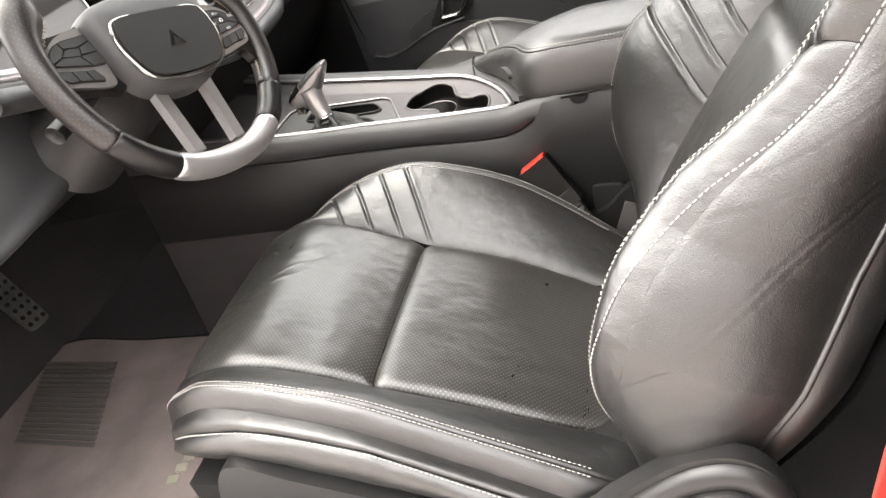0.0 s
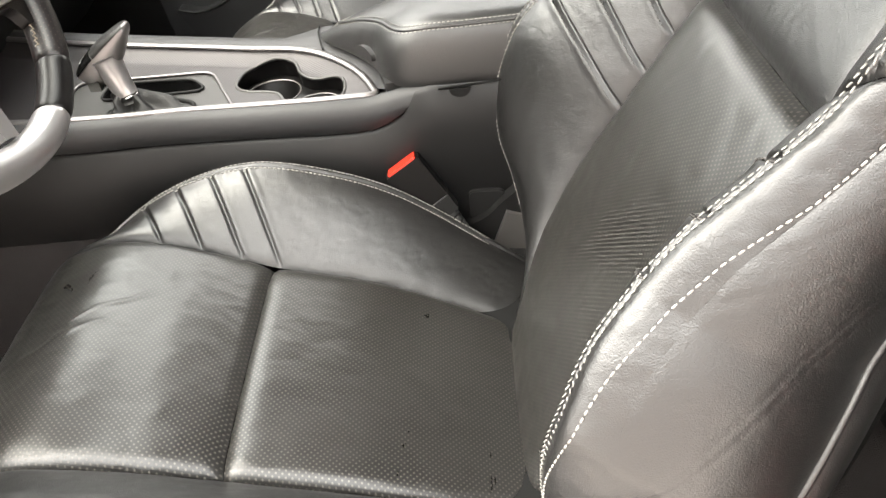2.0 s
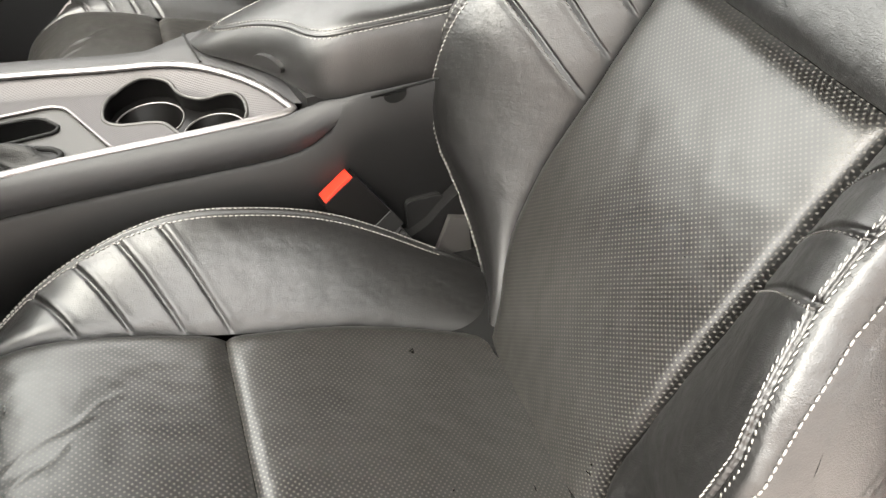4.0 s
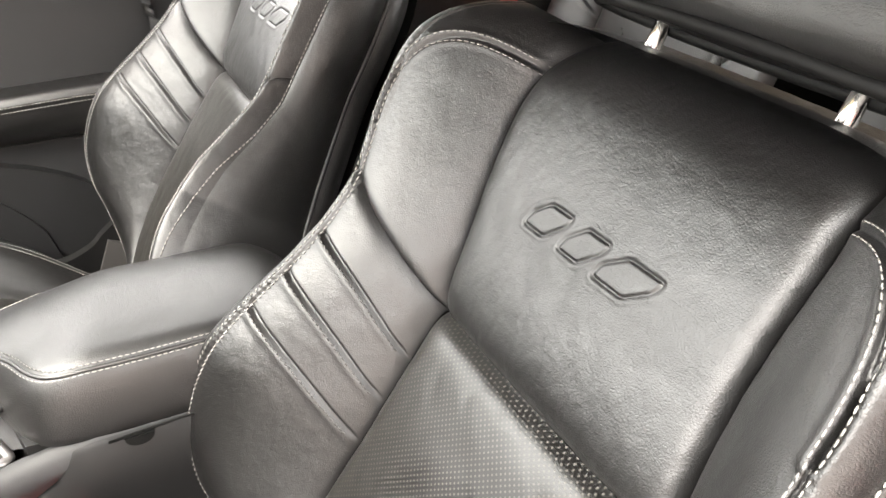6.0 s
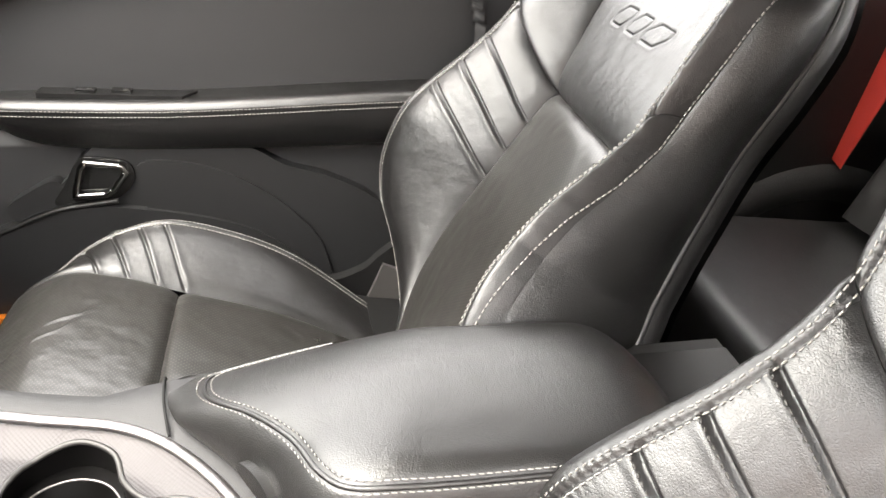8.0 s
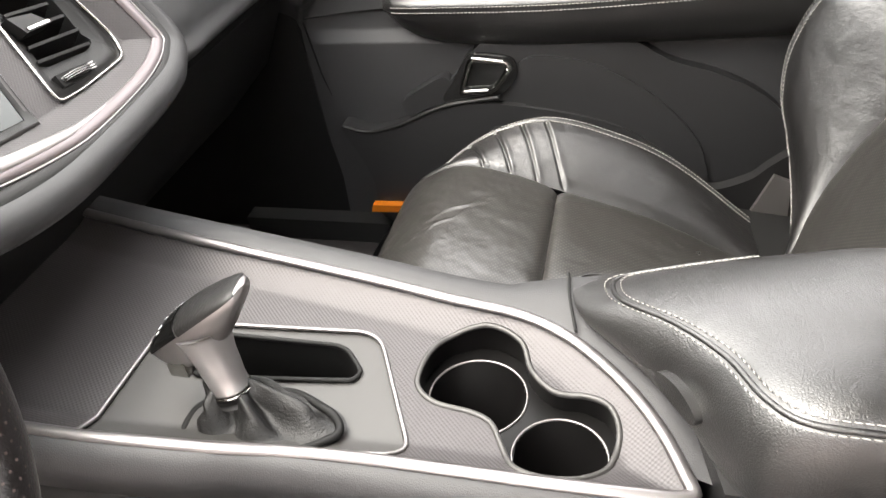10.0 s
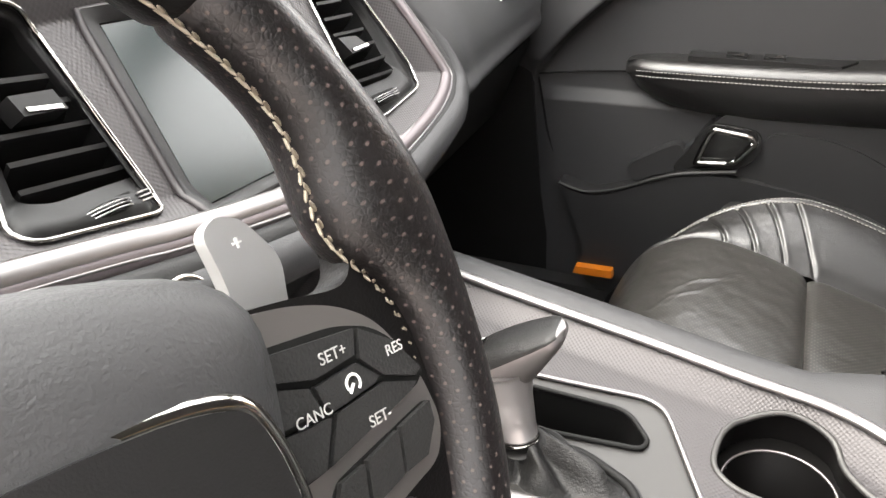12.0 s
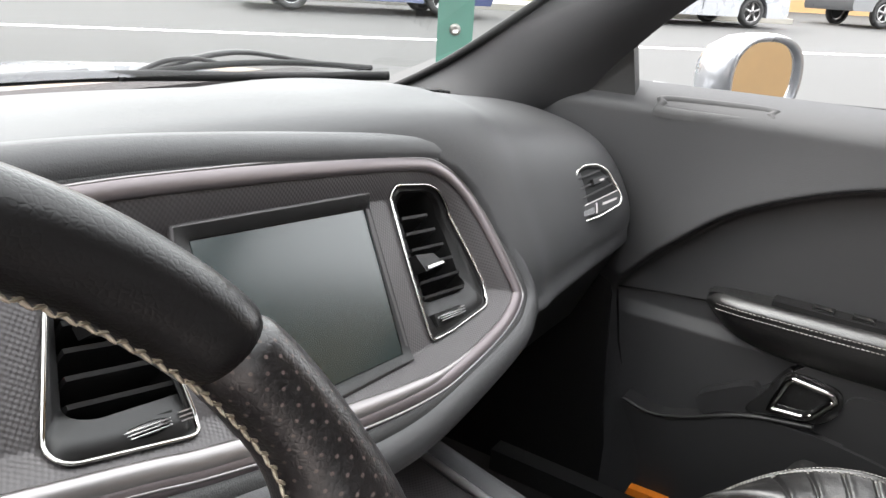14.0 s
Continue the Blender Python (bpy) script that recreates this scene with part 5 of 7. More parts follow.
slider = end_prism("slider", [(-0.0274, 0.0111), (-0.0016, 0.0148), (-0.0061, 0.0064), (-0.0280, 0.0040)], 0.008, 0.014, PLASTIC, side_vent, bevel=0.002)
end_prism("slider_tip", [(-0.0160, 0.0095), (-0.0070, 0.0105), (-0.0085, 0.0076), (-0.0165, 0.0070)], 0.0135, 0.0150, GUNMETAL, slider, bevel=0.0006)
end_prism("lower_plate", [(-0.0675, -0.0243), (0.0185, -0.0074), (0.0150, -0.0268), (-0.0700, -0.0412)], 0.006, 0.0105, PLASTIC, side_vent, bevel=0.001)
end_prism("plate_edge", [(-0.0675, -0.0243), (0.0185, -0.0074), (0.0183, -0.0090), (-0.0677, -0.0258)], 0.009, 0.0115, GUNMETAL, side_vent, "thin metal edge", bevel=0.0005)
end_prism("thumb_wheel", [(-0.0650, -0.0305), (-0.0385, -0.0262), (-0.0410, -0.0345), (-0.0660, -0.0375)], 0.008, 0.013, BLACKGLOSS, side_vent, "glossy thumb wheel", bevel=0.002)
end_prism("divider", [(-0.0337, -0.0216), (-0.0300, -0.0208), (-0.0345, -0.0350), (-0.0378, -0.0357)], 0.0095, 0.0122, GUNMETAL, side_vent, bevel=0.0006)
end_prism("badge_bars", [(-0.0195, -0.0222), (0.0100, -0.0180), (0.0085, -0.0212), (-0.0210, -0.0258)], 0.0100, 0.0115, GUNMETAL, side_vent, "small silver badge bar", bevel=0.0005)

# start button and lower dash
starter = thing("start_button", "red start button in a chrome ring", "button")
sp = fascia([(-0.285, 0.004)], 0.0)[0]
tube("chrome_ring", [sp + 0.016 * (math.cos(a) * D1 + math.sin(a) * D2) + 0.006 * DN for a in np.linspace(0, 2 * math.pi, 32, endpoint=False)], 0.0025, CHROME, starter, closed=True, up=tuple(DN))
fascia_prism("button", [(-0.285 + 0.0145 * math.cos(a), 0.004 + 0.0145 * math.sin(a)) for a in np.linspace(0, 2 * math.pi, 28, endpoint=False)], -0.02, 0.006, REDPLASTIC, starter, "red button face", bevel=0.003)
lowd = thing("lower_dash", "black lower dashboard and glove box over the footwell", "dashboard")
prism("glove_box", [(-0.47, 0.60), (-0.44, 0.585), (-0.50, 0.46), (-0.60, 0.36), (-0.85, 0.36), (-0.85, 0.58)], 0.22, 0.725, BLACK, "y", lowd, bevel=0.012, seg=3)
prism("knee_panel", [(-0.47, 0.63), (-0.45, 0.61), (-0.50, 0.575), (-0.62, 0.55), (-0.85, 0.55), (-0.85, 0.63)], -0.76, -0.10, PLASTIC, "y", lowd, bevel=0.012, seg=3)
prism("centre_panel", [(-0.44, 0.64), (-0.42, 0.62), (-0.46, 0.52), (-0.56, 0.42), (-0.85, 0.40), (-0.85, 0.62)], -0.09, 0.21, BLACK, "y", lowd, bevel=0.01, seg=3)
# defroster grille
grille = thing("defroster_grille", "row of dark defroster slots in the dashboard top", "vent grille")
for i in range(16):
    f = i / 15
    y = 0.44 + 0.24 * f
    z = 0.829 - 0.030 * f + 0.006
    prism("slot", [(-0.765, y), (-0.735, y - 0.010), (-0.733, y - 0.005), (-0.763, y + 0.005)], z - 0.02, z, BLACK, "z", grille, bevel=0)

# ---- steering wheel ----
W0 = np.array((-0.202, -0.360, 0.791))
al, ps, rot = 0.4635, -0.1075, radians(-15)
WN = np.array((math.cos(al) * math.cos(ps), math.cos(al) * math.sin(ps), math.sin(al)))
wa = np.array((-WN[1], WN[0], 0.0))
wa /= np.linalg.norm(wa)
wb = np.cross(WN, wa)
W1, W2 = math.cos(rot) * wa + math.sin(rot) * wb, -math.sin(rot) * wa + math.cos(rot) * wb
WHEEL = Matrix(((W1[0], W2[0], WN[0], W0[0]), (W1[1], W2[1], WN[1], W0[1]), (W1[2], W2[2], WN[2], W0[2]), (0, 0, 0, 1)))
wheel = thing("steering_wheel", "black leather steering wheel with perforated grips and silver spokes", "steering wheel")


def wheel_prism(pname, outline, h0, h1, mat, parent=None, lab="", bevel=0.003, seg=3):
    ob = prism(pname, [tuple(p) for p in outline], h0, h1, mat, "z", parent or wheel, lab, bevel, seg)
    ob.data.transform(WHEEL)
    return ob


def wheel_at(p, q, h=0.0):
    return W0 + p * W1 + q * W2 + h * WN


# the rim's own plane, slightly off the hub's
RC = np.array((-0.1975, -0.3605, 0.7827))
RN = np.array((math.cos(0.417) * math.cos(-0.0621), math.cos(0.417) * math.sin(-0.0621), math.sin(0.417)))
ra = np.array((-RN[1], RN[0], 0.0))
ra /= np.linalg.norm(ra)
rb = np.cross(RN, ra)
R1, R2 = math.cos(rot) * ra + math.sin(rot) * rb, -math.sin(rot) * ra + math.cos(rot) * rb
RIM = 0.1674


def rim_point(A, T, grow=0.0):
    """A point of the rim: A round the wheel, T round its tube; the grips are fuller on their inner side."""
    deg = np.degrees(A)
    bulge = 0.0145 * (np.exp(-(((deg - 21) / 9.5) ** 2)) + np.exp(-(((deg - 159) / 9.5) ** 2)))
    r = 0.0150 + 0.0012 * np.exp(-(((deg - 270) / 40) ** 2)) + grow
    ca = np.cos(T)
    R = RIM + ca * (r + np.where(ca < 0, bulge, 0.15 * bulge)) - 0.006 * np.exp(-(((deg - 270) / 24) ** 2))
    return RC + (R * np.cos(A))[..., None] * R1 + (R * np.sin(A))[..., None] * R2 + ((r + 0.12 * bulge) * 1.22 * np.sin(T))[..., None] * RN


def rim_part(a0, a1, pname, mat, lab):
    A, T = np.meshgrid(np.linspace(radians(a0), radians(a1), 100), np.linspace(0, 2 * math.pi, 28, endpoint=False))
    edge = np.minimum(np.degrees(A) - a0, a1 - np.degrees(A))
    P = rim_point(A, T, -0.0018 * np.exp(-edge / 0.8))
    return from_grid(pname, P, mat, wheel, lab, uv=np.stack([A * RIM, T * 0.017], -1), closed_u=True)


rim_part(49, 131, "rim_top", RIMLEATHER, "smooth black leather rim")
rim_part(-34, 49, "rim_grip", PERFRIM, "perforated black leather grip")
rim_part(131, 214, "rim_grip", PERFRIM, "perforated black leather grip")
rim_part(214, 240, "rim_lower", RIMLEATHER, "smooth black leather rim")
rim_part(240, 304, "rim_bottom", SATIN, "satin silver lower rim trim")
rim_part(304, 326, "rim_lower", RIMLEATHER, "smooth black leather rim")
for a0, a1 in ((-30, 150), (150, 210)):
    ang = np.radians(np.linspace(a0, a1, 240))
    for k, tt in enumerate((2.94, 3.00)):
        stitches("stitching", rim_point(ang, np.full(240, tt), 0.0004), wheel, spacing=0.0054, length=0.0060, radius=0.0007, mat=THREADB, skew=1.1 if k else -1.1)
hub = spline([(-0.078, 0.040), (0.0, 0.052), (0.078, 0.040), (0.084, 0.0), (0.066, -0.052), (0.028, -0.074), (-0.028, -0.074), (-0.066, -0.052), (-0.084, 0.0)], 60, True)
rows = []
for f, h in ((1.0, -0.012), (1.0, 0.004), (0.985, 0.014), (0.94, 0.022), (0.85, 0.027), (0.6, 0.031), (0.3, 0.033), (0.02, 0.033)):
    rows.append([wheel_at(p * f, q * f, h) for p, q in hub])
from_grid("airbag_cover", np.array(rows).transpose(1, 0, 2), SOFT, wheel, "black grained airbag cover", closed_u=True)
ringp = spline([(-0.055, 0.016), (0, 0.018), (0.055, 0.016), (0.070, 0.004), (0.070, -0.03), (0.045, -0.062), (-0.045, -0.062), (-0.07, -0.03), (-0.07, 0.004)], 60, True)
tube("badge_ring", [wheel_at(p, q, 0.0290) for p, q in ringp], 0.0030, CHROME, wheel, "chrome ring round the badge", closed=True, up=tuple(WN))
wheel_prism("badge_field", ringp * 0.97, 0.022, 0.0338, PLASTIC, lab="dark badge field", bevel=0.001)
for k in (-1, 1):
    wheel_prism("badge_shape", [(-0.012 * k, -0.030), (0.0, -0.010), (0.0, -0.016), (-0.006 * k, -0.030)], 0.0338, 0.0355, CHROME, lab="plain chrome badge shape", bevel=0.0006)
for k in (1, -1):
    arm_o = [(p * k, q) for p, q in spline([(0.070, 0.030), (0.0962, 0.0291), (0.1108, 0.0281), (0.1278, 0.0262), (0.1352, 0.0290), (0.1380, 0.037), (0.1350, 0.049), (0.1330, 0.056), (0.141, 0.066), (0.150, 0.052), (0.157, 0.02), (0.157, -0.02), (0.150, -0.056), (0.143, -0.060), (0.137, -0.048), (0.127, -0.0425), (0.0967, -0.047), (0.070, -0.048)], 70, True)]
    wheel_prism("spoke", arm_o, -0.016, -0.002, RIMLEATHER, lab="leather spoke", bevel=0.006)
    bez = resampled(rounded([(0.078 * k, 0.029), (0.103 * k, 0.0275), (0.1209 * k, 0.0225), (0.1350 * k, 0.0135), (0.1465 * k, -0.0074), (0.1495 * k, -0.0255), (0.1435 * k, -0.0360), (0.1299 * k, -0.0385), (0.0971 * k, -0.0460), (0.082 * k, -0.046)], 0.012), 80)
    bz = wheel_prism("spoke_bezel", bez, -0.006, 0.004, GUNMETAL, lab="satin gunmetal spoke bezel", bevel=0.003)
    well = resampled(rounded([(0.080, 0.0195), (0.1173, 0.0170), (0.1309, 0.0127), (0.1392, 0.0055), (0.1470, -0.0069), (0.1447, -0.0105), (0.1002, -0.0192), (0.080, -0.0205)], 0.005), 60)
    wheel_prism("button_well", well * (k, 1), 0.003, 0.0046, BLACK, bz, "black button surround", bevel=0.0006, seg=1)
    low_w = resampled(rounded([(0.1010, -0.0235), (0.1455, -0.0160), (0.1447, -0.0233), (0.137, -0.0325), (0.123, -0.0335), (0.0953, -0.0398), (0.0949, -0.0343)], 0.004), 60)
    wheel_prism("button_well", low_w * (k, 1), 0.003, 0.0046, BLACK, bz, "black button surround", bevel=0.0006, seg=1)
    for poly in ([(0.082, 0.0178), (0.1235, 0.0143), (0.1210, 0.0068), (0.1045, 0.0054), (0.082, 0.0120)], [(0.1245, 0.0140), (0.1373, 0.0058), (0.1453, -0.0062), (0.1422, -0.0077), (0.1289, -0.0026), (0.1216, 0.0054)], [(0.1030, 0.0038), (0.1205, 0.0046), (0.1273, -0.0020), (0.1250, -0.0034), (0.1069, -0.0050), (0.1043, -0.0020)], [(0.1075, -0.0058), (0.1282, -0.0042), (0.1420, -0.0092), (0.1380, -0.0112), (0.1005, -0.0183)], [(0.082, 0.0108), (0.1015, 0.0042), (0.1038, -0.0036), (0.082, -0.0030)], [(0.082, -0.0042), (0.1060, -0.0060), (0.0990, -0.0185), (0.082, -0.0192)], [(0.1020, -0.0235), (0.1120, -0.0225), (0.1090, -0.0356), (0.0960, -0.0385), (0.0955, -0.0343)], [(0.1130, -0.0222), (0.1280, -0.0193), (0.1252, -0.0325), (0.1230, -0.0330), (0.1102, -0.0354)], [(0.1290, -0.0190), (0.1445, -0.0165), (0.1440, -0.0233), (0.1368, -0.0318), (0.1262, -0.0325)]):
        pp = np.array(poly)
        pp = pp.mean(0) + (pp - pp.mean(0)) * 0.97
        wheel_prism("button", [(p * k, q) for p, q in pp], 0.003, 0.0066, BLACKMATT, bz, "black button", bevel=0.0010, seg=2)


def wheel_text(word, p, q, size):
    cu = bpy.data.curves.new("button_text", "FONT")
    cu.body, cu.size, cu.extrude, cu.align_x, cu.align_y = word, size, 0.0001, "CENTER", "CENTER"
    tmp = new("tmp", cu)
    me = bpy.data.meshes.new_from_object(tmp.evaluated_get(bpy.context.evaluated_depsgraph_get()))
    bpy.data.objects.remove(tmp)
    me.transform(WHEEL @ Matrix.Translation((p, q, 0.0069)))
    return part_mesh("lettering", me, LETTER, wheel, "pale grey lettering")


wheel_text("SET+", 0.1125, 0.0098, 0.0050)
wheel_text("RES", 0.1360, 0.0035, 0.0048)
wheel_text("CANC", 0.1000, -0.0035, 0.0046)
wheel_text("SET-", 0.1225, -0.0132, 0.0050)
tube("cruise_symbol", [wheel_at(0.1165 + 0.0026 * math.cos(a), -0.0003 + 0.0026 * math.sin(a), 0.0069) for a in np.linspace(-0.9, 3.6, 20)], 0.00045, WHITE, wheel, "white gauge symbol", up=tuple(WN), sides=6)
tube("symbol_needle", [wheel_at(0.1165, -0.0003, 0.0069), wheel_at(0.1145, -0.0026, 0.0069)], 0.0005, WHITE, wheel, "white gauge symbol", up=tuple(WN), sides=6)
# lower double spoke
for k in (-1, 1):
    wheel_prism("lower_spoke", [(0.030 * k, -0.060), (0.046 * k, -0.060), (0.042 * k, -0.150), (0.026 * k, -0.150)], -0.012, 0.002, SATIN, lab="satin silver lower spoke", bevel=0.004)
for k in (1, -1):
    pad = resampled(rounded([(0.117 * k, 0.0), (0.1144 * k, 0.0388), (0.1115 * k, 0.0545), (0.1184 * k, 0.0590), (0.1275 * k, 0.0565), (0.1390 * k, 0.0405), (0.1361 * k, 0.0275), (0.134 * k, 0.0)], 0.006), 60)
    pd = wheel_prism("shift_paddle", pad, -0.041, -0.035, PADDLE, lab="satin silver shift paddle", bevel=0.002)
    wheel_prism("plus_mark", [(0.1215 * k, 0.0483), (0.1250 * k, 0.0486), (0.1250 * k, 0.0493), (0.1215 * k, 0.0490)], -0.0352, -0.0345, WHITE, pd, bevel=0)
    wheel_prism("plus_mark", [(0.1229 * k, 0.0470), (0.1236 * k, 0.0470), (0.1236 * k, 0.0506), (0.1229 * k, 0.0506)], -0.0352, -0.0343, WHITE, pd, bevel=0)
column = thing("steering_column", "black plastic steering column shroud with a stalk", "steering column")
tube("shroud", [tuple(W0 - 0.035 * WN), tuple(W0 - 0.10 * WN + np.array((0, 0, -0.01))), tuple(W0 - 0.26 * WN + np.array((0, 0, -0.02)))], [0.05, 0.065, 0.07], PLASTIC, column, sides=24)
tube("stalk", [tuple(W0 - 0.07 * WN - 0.05 * wa), tuple(W0 - 0.06 * WN - 0.15 * wa + np.array((0, 0, -0.02)))], [0.009, 0.012], PLASTIC, column, "black stalk")
cluster = thing("instrument_hood", "black instrument hood behind the steering wheel", "instrument cluster")
prism("hood", [(-0.62, 0.86), (-0.46, 0.885), (-0.44, 0.87), (-0.50, 0.72), (-0.66, 0.72)], -0.52, -0.215, SOFT, "y", cluster, bevel=0.015, seg=3)
prism("dial_glass", [(-0.478, 0.858), (-0.474, 0.858), (-0.494, 0.735), (-0.498, 0.735)], -0.50, -0.24, SCREEN, "y", cluster, bevel=0)
left_vent = thing("left_vent", "dark air vent with chrome edge at the dashboard's driver end", "air vent", "dashboard air vents")
prism("frame", [(-0.47, 0.78), (-0.455, 0.775), (-0.425, 0.67), (-0.45, 0.665)], -0.70, -0.58, PLASTIC, "y", left_vent, bevel=0.005)
for i in range(5):
    prism("slat", [(-0.452 + 0.006 * i, 0.765 - 0.02 * i), (-0.44 + 0.006 * i, 0.765 - 0.02 * i), (-0.44 + 0.006 * i, 0.761 - 0.02 * i), (-0.452 + 0.006 * i, 0.761 - 0.02 * i)], -0.69, -0.59, SATIN, "y", left_vent, bevel=0.0008)

# ---- passenger door ----
door = thing("passenger_door", "closed black passenger door with padded armrest and chrome handle", "car door")
FRONT, BACK = -0.60, 0.62
# panel surface: y by height, with a soft shoulder at the top
zs = np.linspace(0.13, 0.845, 240)
xs = np.linspace(FRONT, BACK, 260)
X, Z = np.meshgrid(xs, zs, indexing="ij")
curve_z = soft_lerp(X, [-0.60, -0.47, -0.435, -0.40, -0.352, -0.258, -0.10, 0.10, 0.349, 0.42, 0.448, 0.47, 0.62], [0.30, 0.42, 0.52, 0.57, 0.618, 0.69, 0.748, 0.768, 0.772, 0.752, 0.70, 0.60, 0.30])
d = Z - curve_z
high = np.clip((Z - 0.50) / 0.05, 0, 1)
ramp = np.clip(0.5 + d / 0.014, 0, 1)
shoulder = 0.032 * ramp * ramp * (3 - 2 * ramp) * high
lean = (0.021 * np.tanh(np.maximum(d - 0.006, 0) / 0.10) + 0.012 * np.exp(np.minimum(d, 0) / 0.09) * (d < 0)) * high
groove = 0.005 * np.exp(-(((d + 0.006) / 0.0035) ** 2)) * np.clip((Z - 0.50) / 0.05, 0, 1)
Y = 0.762 - shoulder + groove + lean
Y = Y - 0.012 * np.clip((0.50 - Z) / 0.02, 0, 1) * np.clip((X + 0.46) / 0.05, 0, 1)
top = np.clip((Z - 0.80) / 0.045, 0, 1)
Y = Y + 0.05 * top**2.2
from_grid("door_panel", np.stack([X, Y, Z], -1), SOFT, door, "black soft-grain door panel")
prism("door_core", [(FRONT, 0.12), (BACK, 0.12), (BACK, 0.835), (-0.1, 0.825), (FRONT, 0.80)], 0.79, 0.90, SOFT, "y", door, bevel=0.01)
tube("window_seal", [(-0.56, 0.806, 0.822), (-0.3, 0.808, 0.836), (0.62, 0.81, 0.855)], 0.006, BLACK, door, "black window seal")
slot = spline([(-0.402, 0.752), (-0.268, 0.754), (-0.258, 0.761), (-0.268, 0.768), (-0.402, 0.766), (-0.411, 0.759)], 50, True)
slot_mid = slot.mean(0)


def slot_ring(f, drop):
    """A ring of the demister slot on the door's sloping shoulder."""
    xy = slot_mid + (slot - slot_mid) * (1 - 0.25 * (1 - f), f)
    return np.column_stack([xy, np.interp(xy[:, 1], (0.745, 0.750, 0.757, 0.762, 0.768, 0.780), (0.796, 0.806, 0.8185, 0.8240, 0.8295, 0.8365)) + 0.002 - drop])


demister = from_grid("demister_slot", np.stack([slot_ring(f, d) for f, d in ((1.35, 0.006), (1.28, 0.001), (1.1, -0.0015), (0.85, -0.0012), (0.62, 0.001), (0.55, 0.006))], 1), SCUFFED, door, "demister slot with a raised grey rim", closed_u=True)
from_grid("slot_opening", np.stack([slot_ring(f, 0.005) for f in (0.6, 0.3, 0.02)], 1), BLACK, demister, closed_u=True)
# padded armrest
n = 100
ax = np.linspace(-0.292, 0.56, n)
zt = soft_lerp(ax, [-0.30, -0.25, 0.0, 0.32, 0.56], [0.548, 0.562, 0.569, 0.590, 0.60])
zb = soft_lerp(ax, [-0.30, -0.26, -0.20, -0.1, 0.05, 0.16, 0.30, 0.45, 0.56], [0.530, 0.505, 0.488, 0.483, 0.487, 0.489, 0.497, 0.51, 0.52])
inn = soft_lerp(ax, [-0.30, -0.285, -0.26, -0.2, 0.0, 0.4, 0.56], [0.752, 0.735, 0.718, 0.708, 0.700, 0.696, 0.70])
rows = []
for f, g in ((0.775, "t"), (0.74, "t"), (0.0, "t2"), (0.0, "e"), (0.0, "e2"), (0.02, "b"), (0.05, "b2"), (0.775, "b3")):
    y = {"t": np.full(n, f), "t2": inn + 0.012, "e": inn + 0.001, "e2": inn, "b": inn + 0.006, "b2": inn + 0.030, "b3": np.full(n, 0.772)}[g]
    h = {"t": zt, "t2": zt, "e": zt - 0.008, "e2": zt - 0.018, "b": zt * 0.4 + zb * 0.6, "b2": zb, "b3": zb + 0.012}[g]
    rows.append(np.column_stack([ax, np.maximum(y, inn), h]))
from_grid("door_armrest", np.array([spline(np.array(rows)[:, i], 40) for i in range(n)]), LEATHER, door, "padded armrest with double stitching")
for dz in (-0.013, -0.021):
    stitches("stitching", np.column_stack([ax[2:], inn[2:] - 0.0006, zt[2:] + dz]), door, radius=0.0008)
sw = prism("switch_panel", [(-0.20, 0.722), (0.0, 0.716), (0.02, 0.745), (-0.20, 0.750)], 0.566, 0.5735, PLASTIC, "z", door, "black switch panel", bevel=0.002)
for x in (-0.135, -0.085):
    prism("window_switch", [(x - 0.014, 0.727), (x + 0.014, 0.725), (x + 0.014, 0.739), (x - 0.014, 0.741)], 0.573, 0.578, BLACKGLOSS, "z", sw, bevel=0.002)
    prism("switch_tip", [(x + 0.002, 0.729), (x + 0.010, 0.7285), (x + 0.010, 0.733), (x + 0.002, 0.7335)], 0.578, 0.5795, CHROME, "z", sw, bevel=0.0005)
# inner handle
hx = spline([(-0.204, 0.396), (-0.185, 0.428), (-0.165, 0.464), (-0.148, 0.474), (-0.096, 0.468), (-0.083, 0.452), (-0.087, 0.428), (-0.117, 0.402), (-0.175, 0.392)], 60, True)
prism("handle_recess", [tuple(p) for p in hx], 0.722, 0.765, BLACKGLOSS, "y", door, "glossy black handle recess", bevel=0.004)
hr = np.array([(-0.172, 0.411), (-0.157, 0.459), (-0.149, 0.467), (-0.098, 0.461), (-0.092, 0.452), (-0.115, 0.420), (-0.124, 0.414)])
hrs = np.vstack([np.linspace(hr[i], hr[(i + 1) % 7], 8, endpoint=False) for i in range(7)])
tube("door_handle", np.column_stack([hrs[:, 0], np.full(56, 0.716), hrs[:, 1]]), 0.0048, CHROME, door, "chrome pull handle", closed=True, up=(0, 1, 0), squash=(1.0, 0.8))
# map pocket and lower moulding
pk = spline([(-0.388, 0.346), (-0.333, 0.336), (-0.286, 0.349), (-0.236, 0.372), (-0.196, 0.387), (-0.10, 0.39), (0.06, 0.36), (0.16, 0.30), (0.24, 0.22), (0.30, 0.15), (-0.1, 0.14), (-0.32, 0.15), (-0.345, 0.24), (-0.366, 0.295)], 80, True)
prism("map_pocket", [tuple(p) for p in pk], 0.716, 0.77, MOULDING, "y", door, "moulded map pocket", bevel=0.014, seg=3)
lip = spline([(-0.386, 0.346), (-0.360, 0.338), (-0.333, 0.336), (-0.286, 0.349), (-0.236, 0.372), (-0.196, 0.387), (-0.155, 0.395), (-0.110, 0.402)], 50)
tube("pocket_lip", np.column_stack([lip[:, 0], np.full(50, 0.718), lip[:, 1]]), 0.004, PLASTIC, door, "worn pocket lip", up=(0, 1, 0))
